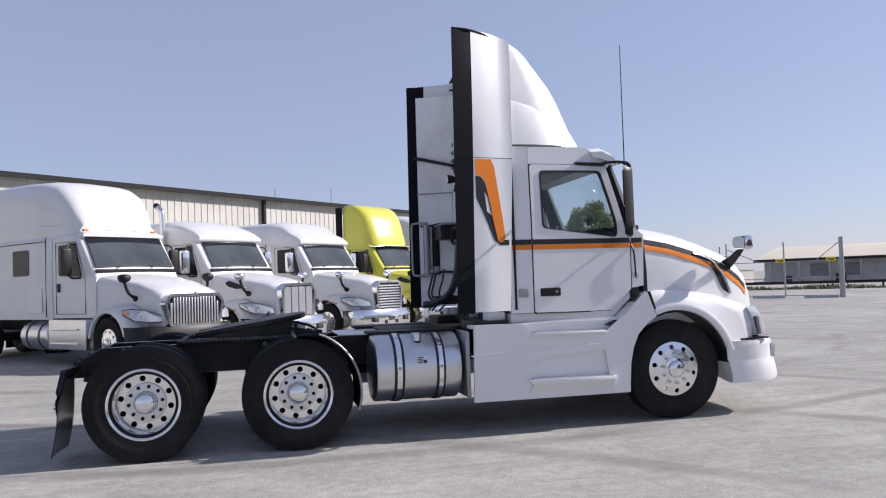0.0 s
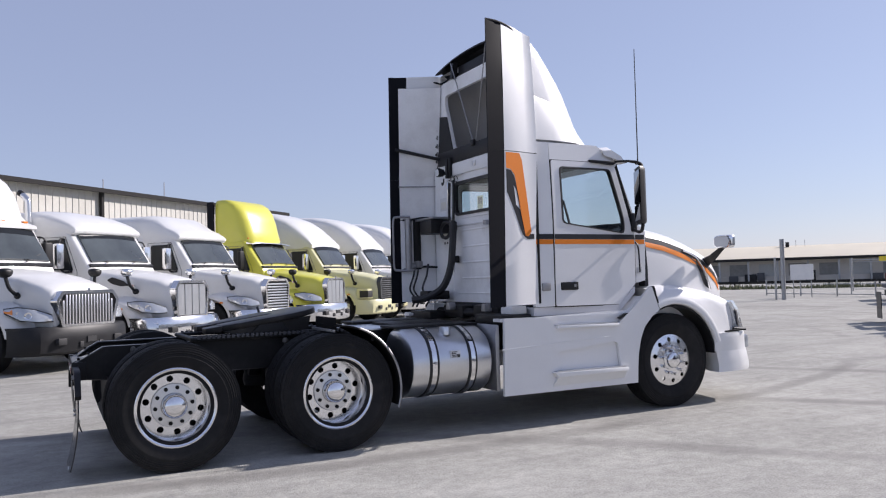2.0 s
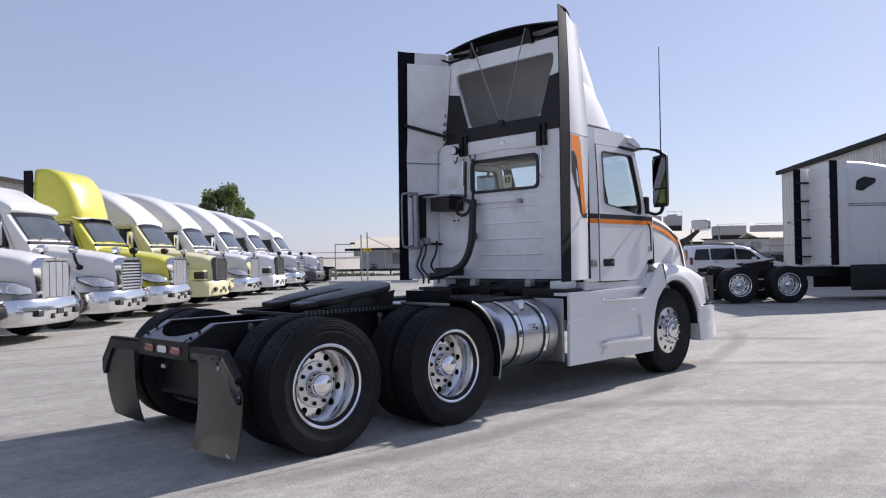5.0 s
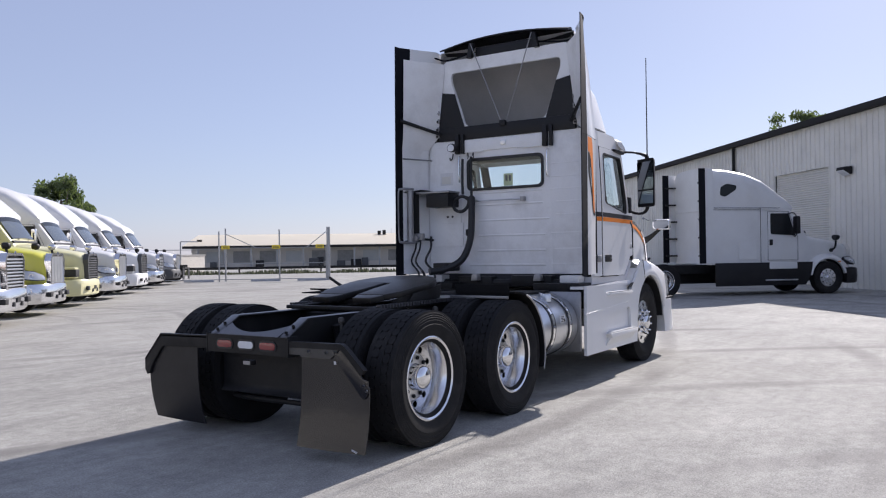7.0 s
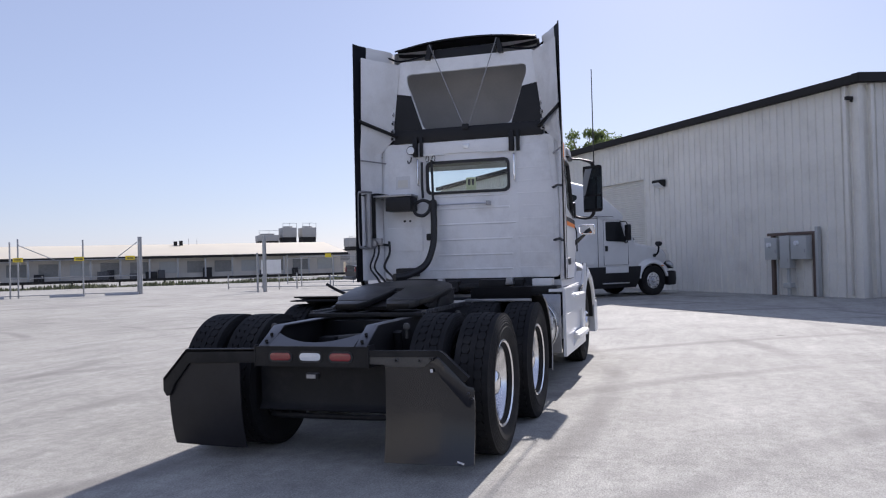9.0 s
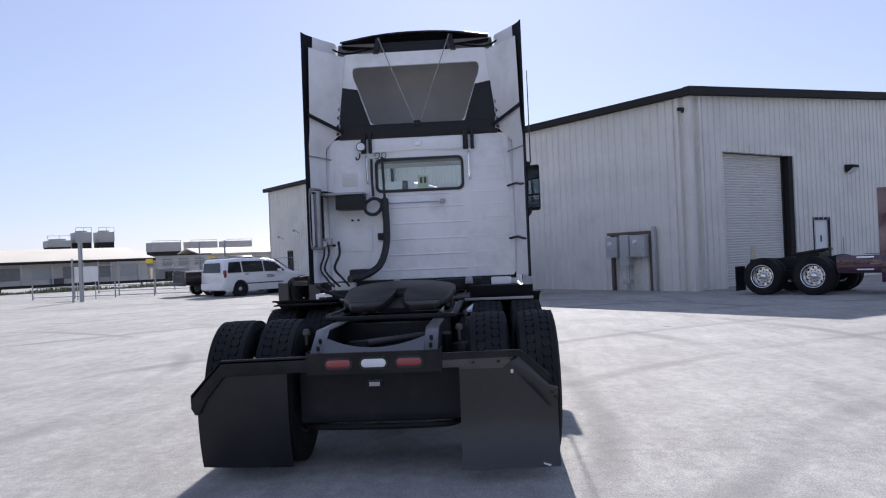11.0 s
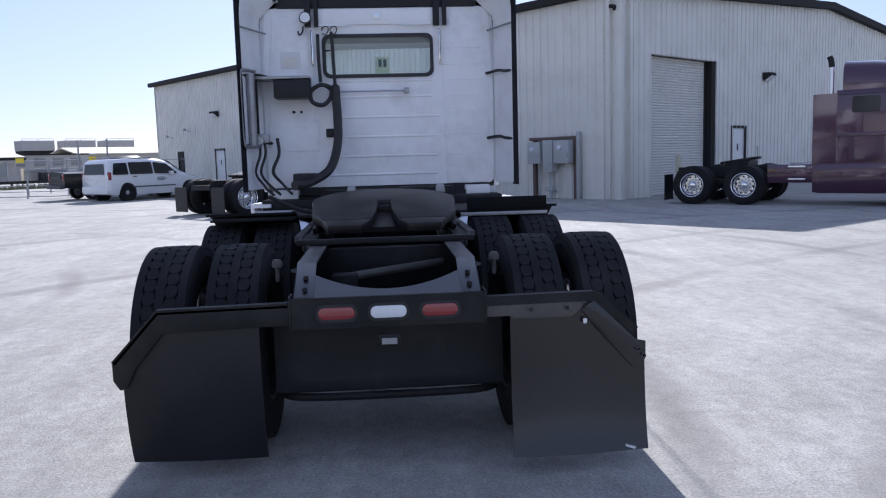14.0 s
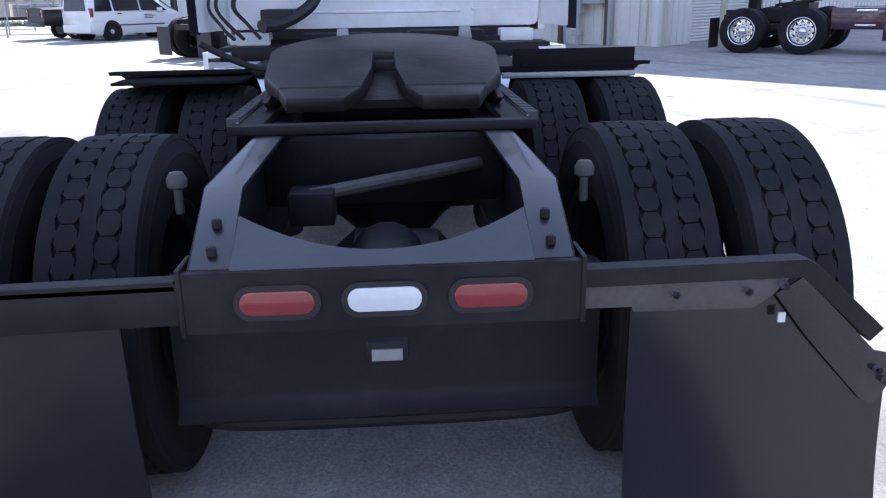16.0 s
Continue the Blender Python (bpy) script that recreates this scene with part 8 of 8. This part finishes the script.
part("stay", rod((p.x, p.y, 3.5), (q.x, q.y, 2.45), 0.03, 6), GALV, gate)
p, q = G0.lerp(G1, 0.98), G0.lerp(G1, 0.80)
part("stay", rod((p.x, p.y, 3.6), (q.x, q.y, 2.45), 0.03, 6), GALV, gate)
for f in (0.06, 0.52, 0.92):
    p = G0.lerp(G1, f)
    o = part("warning_sign", box(-0.28, 0.28, -0.02, 0.0, 2.38, 2.66), SIGNY, gate, "small yellow sign")
    o.matrix_basis = pose(p.x - 0.06, p.y - 0.06, 0, 0, 0, -52)
for f in (0.06, 0.52, 0.92):
    p = G0.lerp(G1, f)
    for k in range(2):
        o = part("sign_line", box(-0.2, 0.2, -0.026, -0.02, 2.45 + 0.08 * k, 2.49 + 0.08 * k), INK, gate)
        o.matrix_basis = pose(p.x - 0.06, p.y - 0.06, 0, 0, 0, -52)
for f0 in (-0.30, 0.30, 0.72):
    p = G0.lerp(G1, f0)
    d = thing("wheel_stop", "low grey wheel stop along the fence line", "wheel stop", pose(p.x - 0.4, p.y - 0.3, 0, 0, 0, -52), group="wheel stops")
    part("block", prism([(-0.15, 0), (0.15, 0), (0.09, 0.14), (-0.09, 0.14)], 0.0, 2.0, "x", 0.02), GALV, d)
d = thing("canopy_frame", "thin steel pipe frame beside the warehouse", "frame", pose(42.65, 56.54, 0))
part("post", rod((0, 0, 0), (0, 0, 3.39), 0.06, 8), GALV, d)
part("arm", rod((0, 0, 3.39), (1.25, -1.01, 3.36), 0.05, 8), GALV, d)
part("lamp_head", box(1.15, 1.55, -1.2, -0.9, 3.36, 3.56, 0.03), TRIM, d)
post = thing("gate_post", "tall galvanised gate post", "post", pose(G2.x, G2.y, 0))
part("pole", rod((0, 0, 0), (0, 0, 3.7), 0.12, 12), GALV, post)
part("side_pole", rod((-0.1, 0.45, 0), (-0.1, 0.45, 2.6), 0.06, 10), GALV, post)
fence_run("fence", [(42.6, 30.0), (42.3, 27.0), (42.1, 24.2), (42.0, 21.6), (42.1, 19.2)], 0.85, "low galvanised rail fence along the yard", mid=False)
fence_run("fence", [tuple(G0 + Vector((-6 * k, 6.0 * k)) * 0.75) for k in range(0, 5)], 2.4, "galvanised chain link boundary fence", mid=False)
fence_run("fence", [(52.0, 30.5 - 6 * k) for k in range(0, 4)], 2.3, "galvanised chain link fence beyond the gate", mid=False)
for (x, y, h) in ((45.0, 19.75, 3.6), (46.5, 18.55, 3.7)):
    d = thing("service_pole", "slim steel pole behind the yard fence", "pole", pose(x, y, 0))
    part("pole", rod((0, 0, 0), (0, 0, h), 0.06, 10, 0.05), GALV, d)
rail = thing("sign_rail", "galvanised pipe rail with small yellow signs", "rail")
part("rail", rod((45.0, 25.4, 2.35), (46.5, 18.55, 2.35), 0.035, 8), GALV, rail)
for x, y in ((45.0, 25.4), (45.5, 23.1), (46.0, 20.9)):
    part("post", rod((x, y, 0), (x, y, 2.45), 0.045, 8), GALV, rail)
for x, y in ((45.3, 23.35), (46.3, 19.4)):
    part("warning_sign", box(x - 0.06, x - 0.04, y - 0.24, y + 0.24, 2.24, 2.54), SIGNY, rail, "small yellow sign")
d = thing("notice_board", "white notice board on the fence line", "sign", pose(40.0, 24.95, 0, 0, 0, -60))
part("board", box(-0.65, 0.65, -0.02, 0.02, 1.15, 2.15), SIGNW, d)
for x in (-0.5, 0.5):
    part("leg", rod((x, 0.03, 0), (x, 0.03, 2.1), 0.03, 8), GALV, d)

# ---- low warehouse across the way ----
CREAMROOF = mat("cream_metal_roof", (0.62, 0.56, 0.43), 0.5, vary=0.06, scale=0.3)
WHWALL = mat("dull_beige_block_wall", (0.52, 0.49, 0.44), 0.7, vary=0.12, scale=0.5)
# grey for flat panels, with the shade inside openings put into it
DARKBAY = mat("opening_shade_grey", (0.24, 0.24, 0.23), 0.7, vary=0.2)
wh_m = place(90.0, 60.0, -48.5, s=-35.0)
wh = thing("warehouse", "long low cream roofed warehouse with loading docks", "warehouse", wh_m)
WL = 51.0
part("wall", box(0.5, WL - 0.5, 1.5, 24.0, 0, 3.4), WHWALL, wh)
part("roof", prism([(0.0, 3.25), (14.0, 5.3), (25.0, 3.4), (25.0, 3.6), (14.0, 5.5), (0.0, 3.45)], -0.5, WL + 0.3, "x"), CREAMROOF, wh, "cream sheet roof")
part("eave", box(-0.5, WL + 0.3, -0.1, 0.05, 3.05, 3.42), TRIM, wh)
for i in range(14):
    x = 1.5 + i * 3.65
    part("column", box(x, x + 0.22, 0.2, 0.42, 0, 3.25), GALV, wh)
for i in range(13):
    x = 2.6 + i * 3.7
    bay = part("dock_opening", box(x, x + 2.3, 1.44, 1.6, 0.9, 2.6), DARKBAY if i % 3 else ELEC, wh, "loading dock opening, a flat panel in shade grey")
part("dock", box(0.5, WL - 0.5, 0.9, 1.5, 0, 0.85), WHWALL, wh, "raised concrete dock")
for i, x in enumerate((3.2, 9.5, 17.0, 18.2, 21.0, 23.0, 24.6, 30.5, 38.0, 43.0)):
    part("stored_unit", box(x, x + 0.9 + 0.3 * (i % 3), 0.45, 0.85, 0.0, 1.0 + 0.2 * (i % 4), 0.05), BLACKPL if i % 2 else GREYPL, wh, "dark stored equipment")
for x, z in ((27.6, 5.0), (28.4, 5.1)):
    part("roof_vent", box(x, x + 0.5, 12, 12.5, z, z + 0.9), TRIM, wh)
for x in (29.8, 31.0):
    part("roof_mast", rod((x, 12.5, 5.0), (x, 12.5, 6.3), 0.03, 6), GALV, wh)

# cooling plant behind the warehouse
CONC = mat("pale_concrete_tower", (0.42, 0.41, 0.39), 0.7, vary=0.1, scale=0.8)


def cooler(m, w, h, label, tall=False):
    t = thing("cooling_tower", label, "cooling tower", m, group="cooling towers")
    for x in (-w / 2 + 0.2, w / 2 - 0.2):
        for y in (-1.0, 1.0):
            part("leg", box(x - 0.12, x + 0.12, y - 0.12, y + 0.12, 0, 2.8), GALV, t)
    part("deck", box(-w / 2 - 0.3, w / 2 + 0.3, -1.6, 1.6, 2.8, 3.0), TRIM, t)
    part("louvre", box(-w / 2, w / 2, -1.4, 1.4, 3.0, 3.0 + h * 0.5), TRIM, t, "dark louvre band")
    part("casing", box(-w / 2 - 0.08, w / 2 + 0.08, -1.5, 1.5, 3.0 + h * 0.5, 3.0 + h, 0.08), CONC, t)
    if tall:
        part("fan_ring", lathe([(w * 0.36, 3.0 + h), (w * 0.38, 3.0 + h + 0.25), (w * 0.34, 3.0 + h + 0.25)], 20, "z"), CONC, t)
    rail = 0.7 if tall else 0.22
    part("hand_rail", rod((-w / 2, -1.6, 3.0 + h + rail), (w / 2, -1.6, 3.0 + h + rail), 0.03, 6), GALV, t)
    for x in (-w / 2, 0, w / 2):
        part("rail_post", rod((x, -1.6, 2.98 + h), (x, -1.6, 3.0 + h + rail), 0.03, 6), GALV, t)
    return t


base = place(90.0, 60.0, -48.5)
for sx, w, h, z in ((5.6, 3.0, 2.0, 1.6), (8.8, 2.1, 3.2, 1.6), (11.9, 2.1, 3.2, 1.6)):
    cooler(base @ pose(sx, 10.0, z, 0, 0, 0), w, h, "pale cooling tower on a steel deck beyond the warehouse", True)
pl = thing("plant_platform", "steel platform under the cooling towers", "platform", base @ pose(8.6, 10.0, 0))
part("deck", box(-5.5, 6.0, -2.2, 2.2, 4.3, 4.55), TRIM, pl)
for x in (-5, -1.5, 2, 5.5):
    part("leg", box(x - 0.15, x + 0.15, -2, -1.7, 0, 4.3), GALV, pl)
for sx in (18.6, 24.1, 29.6):
    cooler(base @ pose(sx, 4.0, -0.1, 0, 0, 0), 4.0, 2.9, "boxy grey cooling unit on steel legs")
yard = thing("pipe_yard", "beige plant wall with pipes and rails", "plant building", base @ pose(16.5, 2.0, 0))
part("wall", box(0, 22, 0, 1.2, 0, 1.9), WHWALL, yard)
for k in range(6):
    part("pipe", rod((0, -0.3, 1.3 + 0.22 * (k % 3)), (22, -0.3, 1.3 + 0.22 * (k % 3)), 0.06, 8), GALV, yard) if k < 3 else None
for k in range(10):
    part("pipe_stand", box(0.4 + 2.2 * k, 0.55 + 2.2 * k, -0.45, -0.2, 0, 2.3), GALV, yard)
for k, (x, w, h) in enumerate(((1.5, 1.6, 1.3), (5.0, 1.2, 1.6), (9.2, 2.0, 1.2), (14.0, 1.4, 1.5), (18.0, 1.8, 1.4))):
    part("equipment", box(x, x + w, -1.6, -0.6, 0, h, 0.06), ELEC if k % 2 else TRIM, yard)
hall = thing("far_hall", "distant pale hall roof beyond the cooling units", "hall", base @ pose(31.0, 22.0, 0))
part("wall", box(0, 20, 0, 12, 0, 4.0), WHWALL, hall)
part("roof", prism([(-0.5, 4.0), (6, 5.2), (12.5, 4.0), (12.5, 4.2), (6, 5.4), (-0.5, 4.2)], -0.5, 20.5, "x"), CREAMROOF, hall)
hall2 = thing("far_block", "distant grey flat roofed building block", "building", base @ pose(15.5, 14.0, 0))
part("wall", box(0, 14, 0, 8, 0, 3.9), CONC, hall2)
part("parapet", box(-0.2, 14.2, -0.2, 8.2, 3.9, 4.1), TRIM, hall2)
for k in range(5):
    part("window", box(1 + 2.6 * k, 2.6 + 2.6 * k, -0.05, 0.02, 2.2, 3.4), DARKBAY, hall2)
wl2 = thing("boundary_wall", "long low pale wall beyond the row of lorries", "wall", pose(26, 50.5, 0, 0, 0, 25))
part("wall", box(0, 26, 0, 0.3, 0, 2.0), WHWALL, wl2)
part("coping", box(-0.1, 26.1, -0.08, 0.38, 2.0, 2.1), CONC, wl2)
gr = thing("guard_rail", "dark steel guard rail before the warehouse", "rail", place(60.0, 42.0, -48.5, s=-26))
part("beam", box(0, 62, 0, 0.1, 0.45, 0.72), TRIM, gr)
for k in range(16):
    part("post", box(0.5 + 4 * k, 0.65 + 4 * k, 0.05, 0.2, 0, 0.6), TRIM, gr)

# ---- trees and scrub ----
LEAF = mat("dusty_green_leaves", (0.085, 0.112, 0.055), 0.6, vary=0.35, scale=1.2, fine=8)
leaf_n, leaf_l = LEAF.node_tree.nodes, LEAF.node_tree.links
thin, both_ways = leaf_n.new("ShaderNodeBsdfTranslucent"), leaf_n.new("ShaderNodeMixShader")
thin.inputs["Color"].default_value = (0.16, 0.22, 0.06, 1)
both_ways.inputs[0].default_value = 0.45
leaf_l.new(leaf_n["Principled BSDF"].outputs[0], both_ways.inputs[1])
leaf_l.new(thin.outputs[0], both_ways.inputs[2])
leaf_l.new(both_ways.outputs[0], leaf_n["Material Output"].inputs[0])
BARK = mat("grey_brown_bark", (0.14, 0.11, 0.085), 0.85, vary=0.2, scale=4, bump=0.3, bump_scale=15)
SCRUB = mat("dry_scrub", (0.15, 0.16, 0.085), 0.8, vary=0.3, scale=2)


def tree(x, y, height, spread, seed, label, leaves=2600, low=0.42, size=0.17, puff=1.0):
    rnd = random.Random(seed)
    t = thing("tree", label, "tree", pose(x, y, 0))
    b = pipe([(0, 0, 0), (0.05, 0.03, height * 0.25), (-0.04, 0.06, height * 0.5), (0.02, 0, height * 0.8)], 0.13 + height * 0.010, 9)
    for v in b.verts:
        f = 1 - 0.75 * v.co.z / height
        v.co.x *= f
        v.co.y *= f
    part("trunk", b, BARK, t)
    clumps = []
    for i in range(int(10 + spread * 4)):
        a = rnd.uniform(0, 2 * math.pi)
        zz = rnd.uniform(low, 1.0)
        rad = spread * 0.5 * math.sqrt(max(0.05, 1 - ((zz - 0.66) / 0.42) ** 2)) * rnd.uniform(0.35, 1.0)
        c = Vector((rad * math.cos(a), rad * math.sin(a), height * zz * rnd.uniform(0.93, 1.0)))
        clumps.append((c, rnd.uniform(0.32, 0.62) * (0.6 + spread * 0.10) * puff))
        if i % 2 == 0:
            part("limb", pipe([(0, 0, height * rnd.uniform(0.28, 0.5)), (c.x * 0.5, c.y * 0.5, c.z * 0.72), tuple(c)], 0.035, 5), BARK, t)
    b = bmesh.new()
    for i in range(leaves):
        c, r = clumps[i % len(clumps)]
        d = Vector((rnd.gauss(0, 1), rnd.gauss(0, 1), rnd.gauss(0, 0.75)))
        p = c + d.normalized() * r * rnd.random() ** 0.45
        q = Euler((rnd.uniform(0, 6.3), rnd.uniform(0, 6.3), rnd.uniform(0, 6.3))).to_matrix()
        s = size * rnd.uniform(0.6, 1.3)
        b.faces.new([b.verts.new(p + q @ Vector(u)) for u in ((-s, 0, 0), (0, -s * 0.5, s * 0.1), (s, 0, 0), (0, s * 0.5, s * 0.1))])
    o = part("crown", b, LEAF, t, "dusty green leaves", None)
    o["kind"] = "stuff"
    return t


rnd = random.Random(4)
b = bmesh.new()
for i in range(5200):
    f = rnd.random()
    c = Vector((60, 42)) + Vector((0.663, -0.749)) * (-26 + 62 * f) + Vector((-0.749, -0.663)) * rnd.uniform(0.6, 3.2)
    hh = rnd.uniform(0.05, 0.42) * (0.5 + 0.9 * abs(math.sin(f * 23)))
    a = rnd.uniform(0, 6.3)
    w = rnd.uniform(0.06, 0.16)
    b.faces.new([b.verts.new(p) for p in ((c.x - w * math.cos(a), c.y - w * math.sin(a), 0), (c.x + w * math.cos(a), c.y + w * math.sin(a), 0), (c.x + rnd.uniform(-0.1, 0.1), c.y, hh))])
tagged(part("scrub", b, SCRUB, smooth=None), "dry green scrub along the guard rail", "scrub", kind="stuff")

# all that lies past the yard keeps its bearing and shrinks towards the gate
past = Matrix.Translation((-6, -3, 0)) @ Matrix.Rotation(radians(-0.8), 4, "Z") @ Matrix.Diagonal((0.81, 0.81, 0.76, 1)) @ Matrix.Translation((6, 3, 0))
for o in list(scene.objects):
    if o not in near_things and o.parent is None:
        o.matrix_basis = past @ o.matrix_basis
# the cooling plant stands well behind the warehouse
behind = Matrix.Translation((-6, -0.1, 1.4)) @ Matrix.Scale(1.38, 4) @ Matrix.Translation((6, 0.1, -1.4))
for o in list(scene.objects):
    if o.parent is None and o.name.split(".")[0] in ("cooling_tower", "plant_platform"):
        o.matrix_basis = behind @ o.matrix_basis
tree(62.0, 5.2, 12.7, 7.4, 5, "green tree rising behind the workshop roof", 9000, 0.42, 0.13, 1.15)
tree(22.3, 41.0, 6.2, 4.0, 3, "green broadleaf tree behind the parked lorries", 5600, 0.42, 0.12, 1.1)
